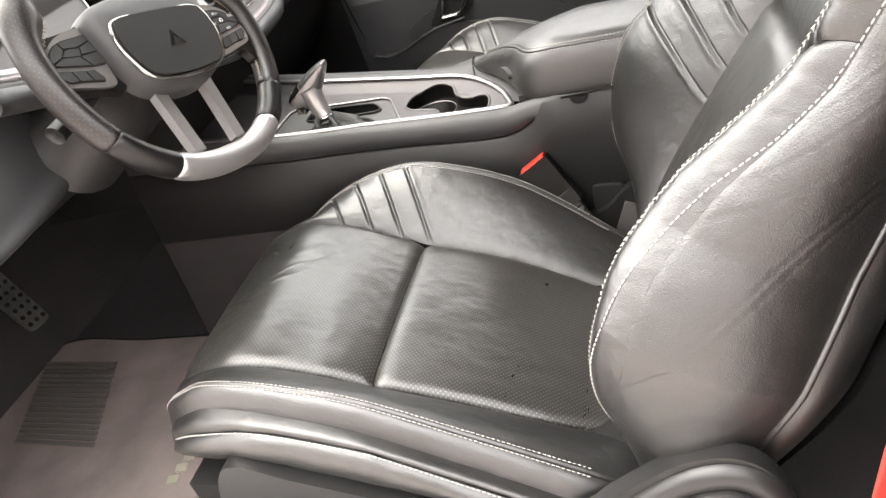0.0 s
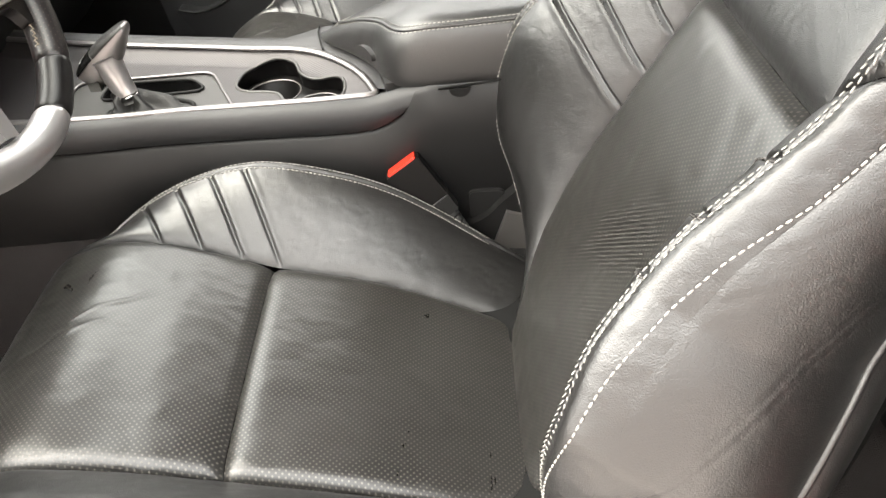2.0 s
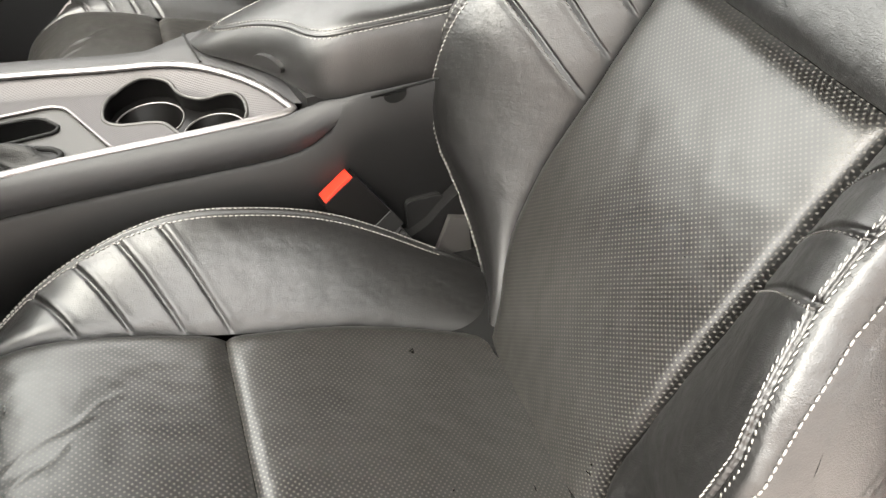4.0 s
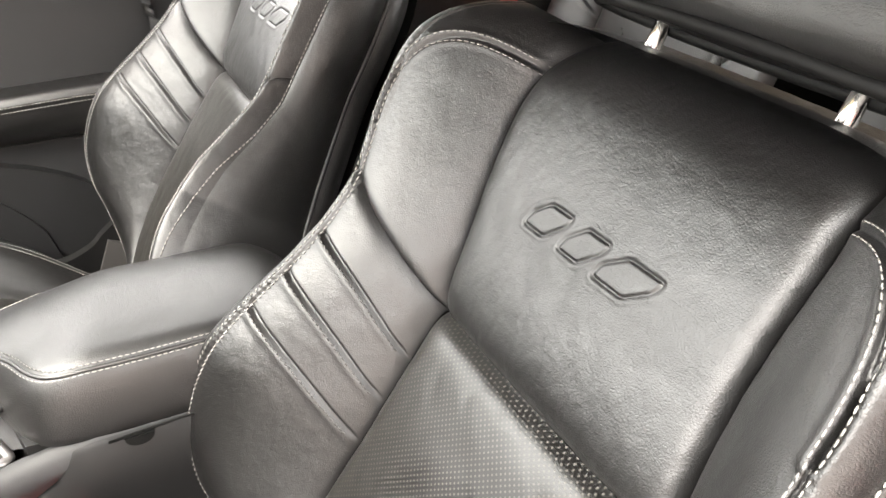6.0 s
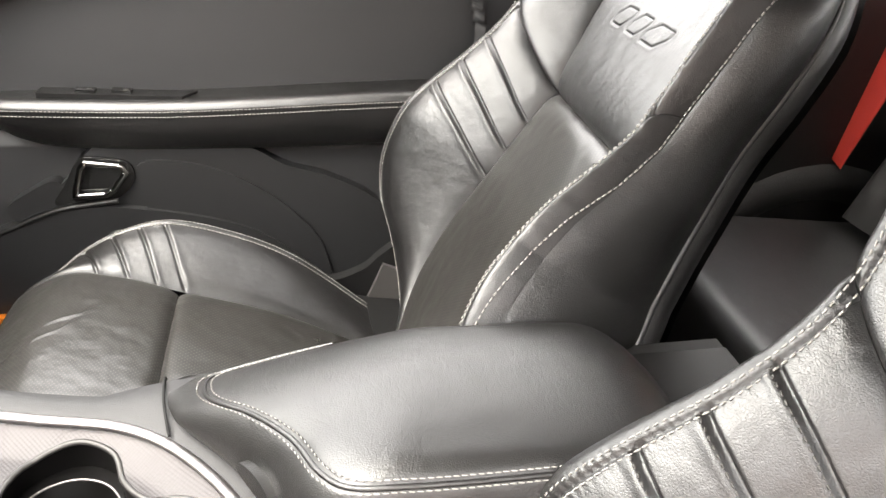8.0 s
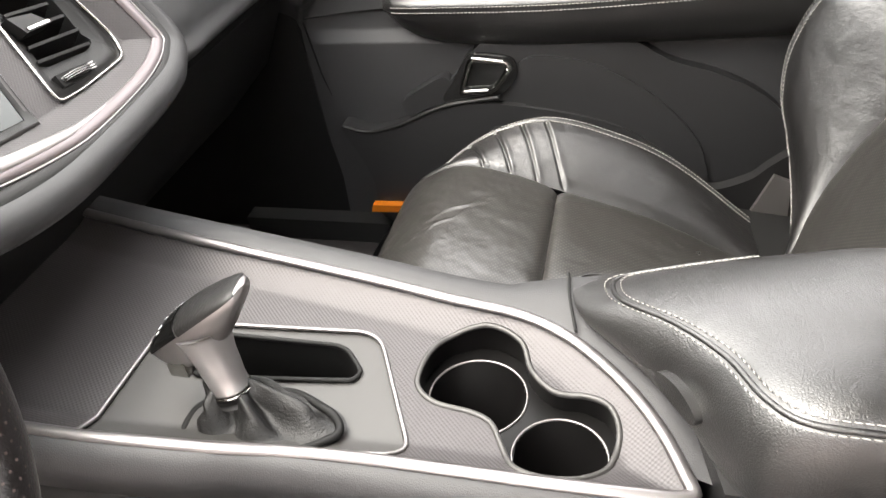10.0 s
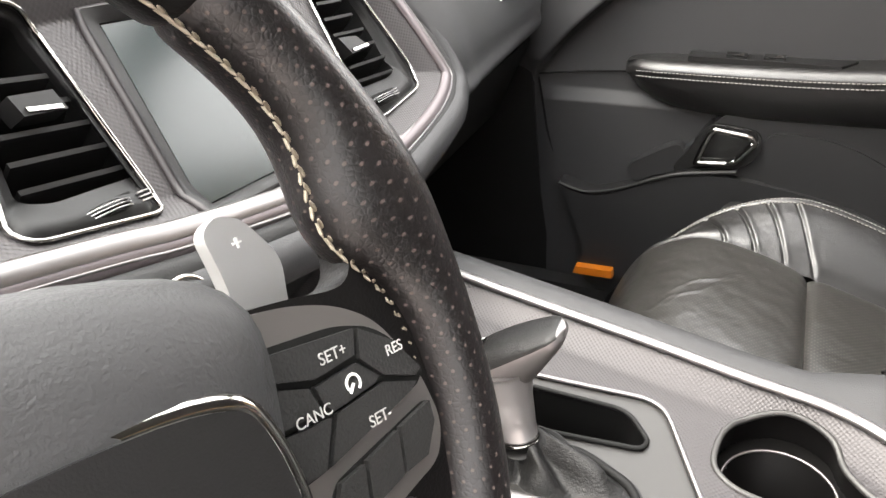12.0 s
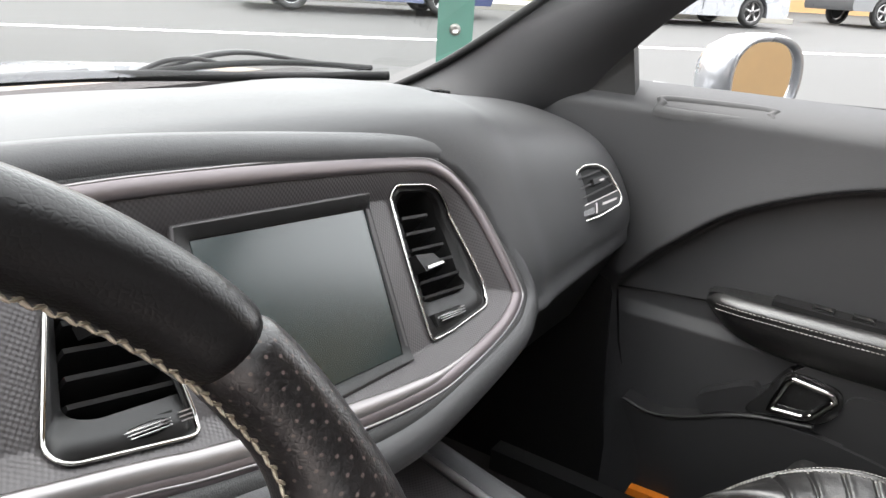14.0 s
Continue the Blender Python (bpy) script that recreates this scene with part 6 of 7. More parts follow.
bul = spline([(-0.20, 0.40), (-0.178, 0.44), (-0.157, 0.469), (-0.130, 0.493), (-0.094, 0.503), (-0.023, 0.507), (0.05, 0.503), (0.095, 0.488), (0.148, 0.458), (0.22, 0.436), (0.296, 0.394), (0.36, 0.31), (0.36, 0.2), (0.1, 0.2), (-0.1, 0.35)], 80, True)
prism("inner_swell", [tuple(p) for p in spline([(-0.07, 0.40), (-0.074, 0.462), (0.009, 0.462), (0.087, 0.430), (0.158, 0.376), (0.21, 0.30), (0.2, 0.2), (-0.05, 0.25)], 60, True)], 0.722, 0.76, MOULDING, "y", door, "swelling of the lower panel", bevel=0.012, seg=4)
prism("pull_ledge", [tuple(p) for p in spline([(-0.276, 0.386), (-0.245, 0.410), (-0.202, 0.432), (-0.188, 0.412), (-0.196, 0.391), (-0.236, 0.376), (-0.264, 0.362)], 40, True)], 0.727, 0.77, MOULDING, "y", door, "moulded ledge beside the handle", bevel=0.009, seg=4)
prism("lower_moulding", [tuple(p) for p in bul], 0.728, 0.775, MOULDING, "y", door, "moulded lower panel", bevel=0.018, seg=3)
prism("rear_moulding", [tuple(p) for p in spline([(0.33, 0.42), (0.38, 0.468), (0.5, 0.49), (0.6, 0.45), (0.6, 0.2), (0.40, 0.22), (0.36, 0.33)], 50, True)], 0.725, 0.77, MOULDING, "y", door, bevel=0.016, seg=3)
tube("front_seam", [(-0.435, 0.752, 0.515), (-0.420, 0.752, 0.425), (-0.388, 0.752, 0.324), (-0.350, 0.752, 0.22)], 0.002, BLACK, door, up=(0, 1, 0))
tube("upper_seam", [(-0.435, 0.7555, 0.520), (-0.36, 0.760, 0.528), (-0.29, 0.760, 0.533)], 0.0016, BLACK, door, up=(0, 1, 0))
lamp = thing("door_reflector", "small amber reflector low on the door", "reflector")
prism("lens", [(-0.354, 0.182), (-0.284, 0.183), (-0.286, 0.198), (-0.350, 0.196)], 0.700, 0.7155, ORANGE, "y", lamp, bevel=0.003)
# kick panel in the passenger footwell
kick = thing("kick_panel", "black kick panel in the footwell", "trim panel")
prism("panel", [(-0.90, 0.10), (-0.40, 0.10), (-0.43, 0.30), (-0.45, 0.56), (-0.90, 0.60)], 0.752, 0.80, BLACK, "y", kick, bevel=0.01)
prism("sill_cover", [(-0.62, 0.715), (0.62, 0.715), (0.62, 0.80), (-0.62, 0.80)], 0.10, 0.145, BLACKMATT, "z", kick, bevel=0.015, seg=3)

# ---- body shell ----
shell = thing("car_body", "car body shell with roof, pillars and windscreen frame", "car body")
rx, ry = np.meshgrid(np.linspace(0.02, 1.75, 60), np.linspace(-0.62, 0.68, 40), indexing="ij")
rz = 1.245 - 0.07 * ((ry - 0.03) / 0.65) ** 2 - 0.06 * np.clip((0.25 - rx) / 0.37, 0, 1) ** 2 - 0.16 * np.clip((rx - 0.9) / 0.85, 0, 1) ** 2
from_grid("headliner", np.stack([rx, ry, rz], -1), HEADLINER, shell, "dark grey headliner")
from_grid("roof_skin", np.stack([rx, ry * 1.03, rz + 0.035], -1), PAINT, shell, "silver painted roof")


for k in (1, -1):
    c = 0.03
    Y = [c + k * v for v in (0.735, 0.690, 0.655, 0.61, 0.585)]
    A, T = np.meshgrid(np.linspace(0, 1, 50), np.linspace(0, 1, 30))
    outer = spline([(-0.88, Y[0] - k * 0.10, 0.775), (-0.77, Y[0] - k * 0.045, 0.842), (-0.62, Y[1] - k * 0.01, 0.935), (-0.42, Y[2] - k * 0.02, 1.06), (-0.16, Y[3], 1.175)], 50)
    inner_l = spline([(-0.64, Y[0] - k * 0.005, 0.755), (-0.555, Y[0] + k * 0.0, 0.800), (-0.47, Y[0] - k * 0.02, 0.885), (-0.34, Y[2] + k * 0.005, 0.985), (-0.06, Y[3] + k * 0.025, 1.165)], 50)
    P = outer[None] * (1 - T[..., None]) + inner_l[None] * T[..., None]
    P[..., 1] -= k * 0.022 * np.sin(T * math.pi)
    P[..., 0] += 0.012 * np.sin(T * math.pi)
    P[..., 2] -= 0.010 * np.sin(T * math.pi)
    from_grid("a_pillar_trim", P, SOFT, shell, "dark grained pillar trim")
    P2 = outer[None] * (1 - T[..., None]) + inner_l[None] * T[..., None]
    P2[..., 1] += k * 0.03
    P2[..., 0] -= 0.01
    from_grid("a_pillar_skin", P2, PAINT, shell)
    tube("windscreen_edge", outer + np.array((-0.004, -k * 0.004, 0.002)), 0.007, BLACK, shell, "black windscreen edge")
    from_grid("cant_rail", np.stack([np.stack([np.linspace(-0.16, 1.2, 30), np.full(30, c + k * w), np.full(30, h)], -1) for w, h in ((0.58, 1.19), (0.63, 1.165), (0.66, 1.15), (0.67, 1.19))]), HEADLINER, shell)
# windscreen base and mirror sail
prism("cowl", [(-1.30, 0.70), (-1.02, 0.775), (-1.00, 0.765), (-1.00, 0.5), (-1.30, 0.5)], -0.72, 0.78, BLACKMATT, "y", shell, "black cowl panel", bevel=0.006)
tube("windscreen_lower_edge", spline([(-0.86, 0.675, 0.815), (-0.98, 0.5, 0.812), (-1.03, 0.2, 0.826), (-1.03, -0.14, 0.826), (-0.98, -0.44, 0.812), (-0.86, -0.615, 0.815)], 60), 0.008, BLACK, shell, "black windscreen edge")
bon_x, bon_y = np.meshgrid(np.linspace(-2.6, -1.05, 24), np.linspace(-0.80, 0.86, 40), indexing="ij")
from_grid("bonnet", np.stack([bon_x, bon_y, 0.765 + 0.02 * np.exp(-(((bon_y - 0.03) / 0.3) ** 2)) - 0.08 * np.clip((-bon_x - 1.1) / 1.5, 0, 1) ** 1.5 - 0.05 * np.abs((bon_y - 0.03) / 0.83) ** 4], -1), PAINT, shell, "silver painted bonnet")
prism("mirror_sail", [(-0.565, 0.80), (-0.455, 0.82), (-0.47, 0.905)], 0.765, 0.785, BLACKMATT, "y", shell, "black mirror sail", bevel=0.003)
for k in (1, -1):
    y0 = 0.03 + k * 0.80
    prism("b_pillar", [(0.50, 0.10), (0.525, 0.35), (0.60, 0.62), (0.72, 0.90), (0.80, 1.17), (0.90, 1.17), (0.87, 0.85), (0.95, 0.60), (0.95, 0.10)], y0 - 0.05, y0 + 0.05, BLACKMATT, "y", shell, "dark pillar trim", bevel=0.02, seg=3)
    prism("rear_quarter_trim", [(0.93, 0.10), (1.9, 0.10), (1.9, 0.86), (0.96, 0.84)], y0 - 0.06, y0 + 0.05, BLACKMATT, "y", shell, "black rear side trim", bevel=0.02)
    prism("c_pillar", [(1.38, 0.83), (1.30, 1.17), (1.75, 1.12), (1.95, 0.84)], y0 - 0.08, y0, HEADLINER, "y", shell, bevel=0.01)
    prism("sill", [(-0.95, 0.02), (1.0, 0.02), (1.0, 0.155), (-0.95, 0.155)], y0 - 0.035, y0 + 0.07, BLACKMATT, "y", shell, "dark door sill", bevel=0.015, seg=3)
prism("sill_outer", [(-1.0, -0.02), (1.2, -0.02), (1.2, 0.13), (-1.0, 0.13)], -0.90, -0.842, PAINT, "y", shell, "silver painted outer sill", bevel=0.012, seg=3)
prism("quarter_panel", [(0.60, 0.0), (2.2, 0.0), (2.2, 0.80), (0.76, 0.83), (0.66, 0.5)], -0.92, -0.86, PAINT, "y", shell, "silver painted rear wing", bevel=0.015, seg=3)
prism("parcel_shelf", [(1.55, -0.70), (2.1, -0.70), (2.1, 0.78), (1.55, 0.78)], 0.80, 0.83, CARPET, "z", shell, bevel=0.005)
prism("rear_bulkhead", [(1.62, 0.1), (1.66, 0.1), (1.66, 0.82), (1.62, 0.82)], -0.75, 0.82, BLACK, "y", shell, bevel=0)
prism("toe_board", [(-1.22, 0.05), (-0.98, 0.10), (-1.16, 0.42), (-1.16, 0.78), (-1.24, 0.78)], -0.78, 0.84, CARPET, "y", shell, "black carpeted toe board", bevel=0.004)
for k in (-1,):
    prism("driver_kick_panel", [(-1.15, 0.10), (-0.62, 0.10), (-0.60, 0.40), (-0.70, 0.70), (-1.15, 0.75)], -0.80, -0.765, BLACK, "y", shell, bevel=0.006)
glass = from_grid("windscreen", np.stack([np.stack([np.linspace(-1.03 + 0.17 * abs(t) ** 2.2, 0.03 + 0.01 * t * t, 12), np.linspace(0.03 + 0.655 * t, 0.03 + 0.58 * t, 12), np.linspace(0.824 - 0.008 * t * t, 1.235 - 0.05 * t * t, 12)], -1) for t in np.linspace(-1, 1, 24)]), GLASS, shell, "clear windscreen glass")
glass.visible_shadow = False
# outer panels and wheels
for k in (1, -1):
    y0 = 0.03 + k * 0.87
    prism("front_wing", [(-2.65, 0.12), (-2.30, 0.12), (-2.26, 0.34), (-2.10, 0.46), (-1.90, 0.50), (-1.70, 0.46), (-1.54, 0.34), (-1.50, 0.12), (-1.0, 0.12), (-0.95, 0.76), (-1.6, 0.74), (-2.5, 0.66), (-2.68, 0.55)], y0 - 0.05, y0 + 0.05, PAINT, "y", shell, "silver painted front wing", bevel=0.015)
    for wx in (-1.90, 1.18):
        A, T = np.meshgrid(np.linspace(0, 2 * math.pi, 40), np.linspace(0, 2 * math.pi, 12, endpoint=False))
        rr = 0.27 + 0.07 * np.cos(T)
        w = from_grid("road_wheel", np.stack([wx + rr * np.cos(A), y0 - k * 0.04 + 0.11 * np.sin(T), 0.13 + rr * np.sin(A)], -1), RUBBER, shell, "black tyre", closed_u=True)
        prism("rim", [(wx + 0.235 * math.cos(q), 0.13 + 0.235 * math.sin(q)) for q in np.linspace(0, 2 * math.pi, 28, endpoint=False)], y0 - k * 0.04 - 0.03, y0 - k * 0.04 + 0.03, SATIN, "y", w, "grey wheel rim", bevel=0.01)
prism("outer_quarter", [(0.66, 0.30), (0.85, 0.36), (1.02, 0.46), (1.18, 0.50), (1.34, 0.46), (1.52, 0.30), (1.56, 0.12), (2.35, 0.16), (2.38, 0.80), (0.62, 0.84)], 0.905, 0.955, PAINT, "y", shell, "silver painted rear wing", bevel=0.015)
prism("outer_door_skin", [(-0.94, 0.12), (0.60, 0.12), (0.61, 0.82), (-0.94, 0.76)], 0.905, 0.94, PAINT, "y", shell, "silver painted door skin", bevel=0.012)
prism("boot_lid", [(1.95, 0.80), (2.05, 0.84), (2.36, 0.83), (2.40, 0.76), (2.38, 0.30), (2.30, 0.30), (2.30, 0.74), (1.95, 0.76)], -0.80, 0.86, PAINT, "y", shell, "silver painted boot lid", bevel=0.015)
prism("front_bumper", [(-2.62, 0.10), (-2.80, 0.16), (-2.82, 0.50), (-2.70, 0.64), (-2.58, 0.66)], -0.82, 0.88, PAINT, "y", shell, "silver painted front bumper", bevel=0.02)
# wipers
wiper = thing("windscreen_wiper", "pair of black windscreen wiper arms at the glass's foot", "wiper")
tube("arm", [(-1.06, 0.30, 0.812), (-1.05, 0.43, 0.838), (-1.05, 0.53, 0.842), (-1.05, 0.66, 0.822), (-1.03, 0.80, 0.802)], 0.007, PLASTIC, wiper, "grey wiper arm", n=30, squash=(1.3, 0.7))
tube("blade", [(-1.02, 0.27, 0.822), (-1.03, 0.45, 0.828), (-1.03, 0.62, 0.822), (-1.0, 0.80, 0.806)], 0.0055, BLACK, wiper, "black blade", n=30)
tube("blade_bow", [(-1.03, 0.30, 0.822), (-1.035, 0.36, 0.838), (-1.035, 0.42, 0.838), (-1.03, 0.47, 0.826)], 0.004, PLASTIC, wiper, n=20)
wiper2 = thing("windscreen_wiper", "long black wiper lying along the glass's foot", "wiper")
tube("arm", [(-1.06, -0.35, 0.80), (-1.06, 0.0, 0.822), (-1.06, 0.25, 0.825)], 0.007, PLASTIC, wiper2, n=20)
tube("blade", [(-1.04, -0.40, 0.815), (-1.045, 0.0, 0.828), (-1.04, 0.24, 0.828)], 0.006, BLACK, wiper2, n=20)

# door mirror
mirror = thing("door_mirror", "silver door mirror with oval housing", "mirror")
ms = []
mo = np.array((-0.317, 1.004, 0.848))
fw = np.array((-0.90, 0.42, 0.0))
fw /= np.linalg.norm(fw)
m1 = np.cross((0, 0, 1), fw)
m1 /= np.linalg.norm(m1)
m2 = np.cross(fw, m1)
th = np.linspace(0, 2 * math.pi, 48, endpoint=False)
sx = np.sign(np.cos(th)) * np.abs(np.cos(th)) ** 0.8
sy = np.sign(np.sin(th)) * np.abs(np.sin(th)) ** 0.8
for f, dpt in ((0.86, 0.010), (0.90, 0.002), (1.0, 0.0), (1.05, 0.012), (1.06, 0.03), (1.0, 0.06), (0.85, 0.085), (0.52, 0.108), (0.05, 0.118)):
    ms.append(mo + f * (0.094 * sx[:, None] * m1 + 0.069 * sy[:, None] * m2) + dpt * fw)
from_grid("housing", np.stack(ms, 1), PAINT, mirror, "silver painted housing", closed_u=True)
mg = bmesh.new()
mg.faces.new([mg.verts.new(mo + 0.87 * (0.094 * sx[i] * m1 + 0.069 * sy[i] * m2) + 0.009 * fw) for i in range(48)])
from_bm("mirror_glass", mg, MIRROR, mirror, "mirror glass", soft=False)
tube("foot", [tuple(mo + 0.05 * fw + np.array((-0.02, -0.05, -0.055))), (-0.47, 0.90, 0.80), (-0.50, 0.84, 0.785)], [0.030, 0.035, 0.03], PAINT, mirror, sides=18)

# ---- floor, mat and pedals ----
fl = prism("floor", [(-1.2, -0.80), (1.65, -0.80), (1.65, 0.86), (-1.2, 0.86)], 0.05, 0.10, CARPET, "z", bevel=0)
tagged(fl, "black carpeted car floor", "floor", kind="structure")
mat_ob = thing("floor_mat", "worn dark carpet floor mat with ribbed heel pad", "floor mat")
plan_m = spline([(-1.02, -0.60), (-1.02, -0.16), (-0.75, -0.13), (-0.40, -0.15), (-0.36, -0.30), (-0.35, -0.55), (-0.40, -0.68), (-0.60, -0.70)], 60, True)
prism("carpet", [tuple(p) for p in plan_m], 0.1, 0.109, MATCARPET, "z", mat_ob, bevel=0.003)
tube("bound_edge", np.column_stack([plan_m, np.full(60, 0.106)]), 0.005, BLACK, mat_ob, closed=True)
for i in range(17):
    y0, x0 = -0.20 - 0.0135 * i, -0.985 + 0.006 * i
    prism("heel_pad_rib", [(x0, y0), (x0 + 0.20, y0 - 0.010), (x0 + 0.20, y0 - 0.002), (x0, y0 + 0.008)], 0.109, 0.1135, HEELPAD, "z", mat_ob, bevel=0.0015)
bdg = thing("mat_badge", "small silver badge on the floor mat", "badge")
for i in range(4):
    o = np.array((-0.475 + 0.003 * i, -0.505 + 0.024 * i))
    prism("badge_shape", [tuple(o + d) for d in ((0.0, 0.0), (0.020, 0.004), (0.016, 0.020), (-0.004, 0.016))], 0.109, 0.112, PALE, "z", bdg, bevel=0.001)
clip = thing("mat_clip", "round steel mat clip", "clip")
tube("ring", [(-0.415 + 0.011 * math.cos(a), -0.575 + 0.011 * math.sin(a), 0.111) for a in np.linspace(0, 2 * math.pi, 20, endpoint=False)], 0.004, CHROME, clip, closed=True)
pedal = thing("brake_pedal", "steel pedal with black rubber studs", "pedal")
pm = Matrix(((-0.5, 0.0, 0.866, -0.825), (0.10, -0.99, 0.05, -0.282), (0.86, 0.12, 0.49, 0.345), (0, 0, 0, 1)))
prism("plate", resampled(rounded([(-0.058, -0.026), (0.075, -0.028), (0.075, 0.028), (-0.058, 0.024)], 0.012), 40), 0, 0.008, CHROMEB, "z", pedal, "brushed steel plate", bevel=0.003)
for i in range(7):
    for j in range(3):
        prism("stud", [(-0.045 + 0.018 * i + 0.0045 * math.cos(a), -0.017 + 0.017 * j + 0.0045 * math.sin(a)) for a in np.linspace(0, 2 * math.pi, 8, endpoint=False)], 0.008, 0.011, BLACK, "z", pedal, bevel=0)
tube("pedal_arm", [(0.03, 0, 0), (0.09, 0.0, -0.03), (0.22, 0, -0.05)], 0.009, BLACK, pedal)
pedal.matrix_world = pm

# ---- seat belts ----
def strap(name, pts, widths, lab, mat):
    """A webbing strap through centre points, with the sideways vector at each."""
    ob = thing(name, lab, "seat belt", "seat belts")
    p, w = spline(pts, 60), spline(widths, 60)
    u = np.linspace(-1, 1, 9)
    P = p[:, None] + w[:, None] * u[None, :, None]
    nr = normals(P)
    solid = np.concatenate([P, (P - nr * 0.0014)[:, ::-1]], 1)
    from_grid("webbing", solid.transpose(1, 0, 2), mat, ob, closed_u=True, uv=None)
    return ob


strap("front_belt", [(0.462, -0.715, 0.12), (0.484, -0.715, 0.21), (0.513, -0.71, 0.305), (0.533, -0.71, 0.40), (0.554, -0.71, 0.52), (0.570, -0.712, 0.66), (0.63, -0.715, 0.84), (0.72, -0.72, 1.02)], [(0.010, 0.018, -0.004), (0.010, 0.018, -0.004), (0.005, 0.008, -0.002), (0.014, 0.004, -0.004), (0.0215, 0.0, -0.006), (0.0235, 0.0, -0.008), (0.0235, 0.0, -0.009), (0.0235, 0.0, -0.009)], "red seat belt hanging twisted beside the front seat", RED)
strap("rear_belt", [(1.18, 0.77, 0.45), (1.20, 0.735, 0.65), (1.22, 0.715, 0.82), (1.30, 0.69, 1.0)], [(0.005, 0.036, 0.006)] * 4, "red seat belt beside the rear seat", RED)

# ---- rear seats ----
def build_rear(yc, k):
    rs = thing("back_bench", "black leather rear bench place with pleated bolster", "car seat", "rear seats")
    def rp(s, v, n):
        s, v, n = np.broadcast_arrays(s, v, n)
        return np.stack([1.20 + v * 0.34 - n * 0.94, yc + s, 0.36 + v * 0.94 + n * 0.34], -1)
    for pname, v0, v1 in (("lower_insert", 0.0, 0.425), ("upper_insert", 0.432, 0.60)):
        V, F = np.meshgrid(np.linspace(v0, v1, 50), np.linspace(-1, 1, 40))
        pil = -0.012 * np.exp(-(1 - np.abs(F)) * 0.17 / 0.008) - 0.014 * np.exp(-np.minimum(v1 - V, V - v0 + 0.002) / 0.010)
        from_grid(pname, rp(F * 0.17, V, pil), PERF if v0 == 0 else LEATHER, rs, uv=np.stack([F * 0.17, V], -1))
    for side in (-1, 1):
        V, F = np.meshgrid(np.linspace(0, 0.60, 120), np.linspace(0, 1, 40))
        n = 0.035 * np.sin(F * math.pi / 2) - 0.012 * np.exp(-F * 0.13 / 0.007) - 0.03 * np.clip((F - 0.85) / 0.15, 0, 1) ** 2
        for pv in (0.33, 0.38, 0.43, 0.48):
            n = n - 0.006 * np.exp(-(((V - pv - 0.07 * F) / 0.004) ** 2)) * np.clip((0.9 - F) / 0.05, 0, 1)
        from_grid("bolster", rp(side * (0.17 + 0.13 * F), V, n), LEATHER, rs)
    V, F = np.meshgrid(np.linspace(0, 1, 8), np.linspace(-1, 1, 20))
    from_grid("top", rp(F * 0.30, 0.60 + 0.01 * np.sin(V * 3), -0.12 * V), LEATHER, rs)
    X, F = np.meshgrid(np.linspace(0.74, 1.24, 40), np.linspace(-1, 1, 40))
    zz = 0.36 - 0.03 * np.clip((X - 0.8) / 0.4, 0, 1) - 0.06 * np.clip((0.80 - X) / 0.06, 0, 1) ** 2 + 0.02 * F**2
    from_grid("cushion", np.stack([X, yc + 0.30 * F, zz], -1), LEATHER, rs)
    prism("cushion_base", [(0.76, 0.1), (1.3, 0.1), (1.3, 0.33), (0.76, 0.30)], yc - 0.29, yc + 0.29, LEATHER, "y", rs, bevel=0.01)
    return rs


build_rear(0.395, 1)
build_rear(-0.335, -1)

# ---- outside ----
def land(x, y):
    return -0.22 - 0.0293 * x + 0.0218 * y


def on_land(pts, lift=0.0):
    return [(x, y, land(x, y) + lift) for x, y in pts]


def flat_strip(name, pts, mat, lab, cat, lift, thick=0.0):
    bm = bmesh.new()
    hi = [bm.verts.new(p) for p in on_land(pts, lift)]
    bm.faces.new(hi)
    if thick:
        lo = [bm.verts.new(p) for p in on_land(pts, lift - thick)]
        for i in range(len(hi)):
            bm.faces.new((hi[i], lo[i], lo[(i + 1) % len(hi)], hi[(i + 1) % len(hi)]))
    ob = from_bm(name, bm, mat, soft=False)
    return tagged(ob, lab, cat, kind="structure")


RD = np.array((0.627, 0.779))
RS = np.array((-0.779, 0.627))
R0 = np.array((-9.2, 11.2))


def road_pt(a, b):
    """a metres along the road, b metres across it to the far side, from the white line."""
    return tuple(R0 + a * RD + b * RS)


flat_strip("ground", [(-600, -600), (600, -600), (600, 600), (-600, 600)], ASPHALT, "pale grey asphalt ground", "ground", 0.0)
# out of view: pale and pink to throw warm light onto the seat's side
flat_strip("bounce_pavement", [(-9, -1.15), (-9, -12.9), (11, -12.9), (11, -1.15)], PINKPAVING, "unseen pale pinkish concrete pavement, added beside the car to bounce light", "pavement", 0.10, 0.2)
flat_strip("lane_line", [road_pt(-80, -3.84), road_pt(80, -3.84), road_pt(80, -3.66), road_pt(-80, -3.66)], WHITE, "white painted lane line", "road marking", 0.006)
flat_strip("far_pavement", [road_pt(-90, 2.8), road_pt(12, 2.8), road_pt(12, 8.4), road_pt(-90, 8.4)], PAVING, "pale concrete pavement", "pavement", 0.14, 0.2)
flat_strip("verge", [road_pt(-90, 4.6), road_pt(10, 4.6), road_pt(10, 6.4), road_pt(-90, 6.4)], GRASS, "dry grass verge", "verge", 0.16, 0.1)

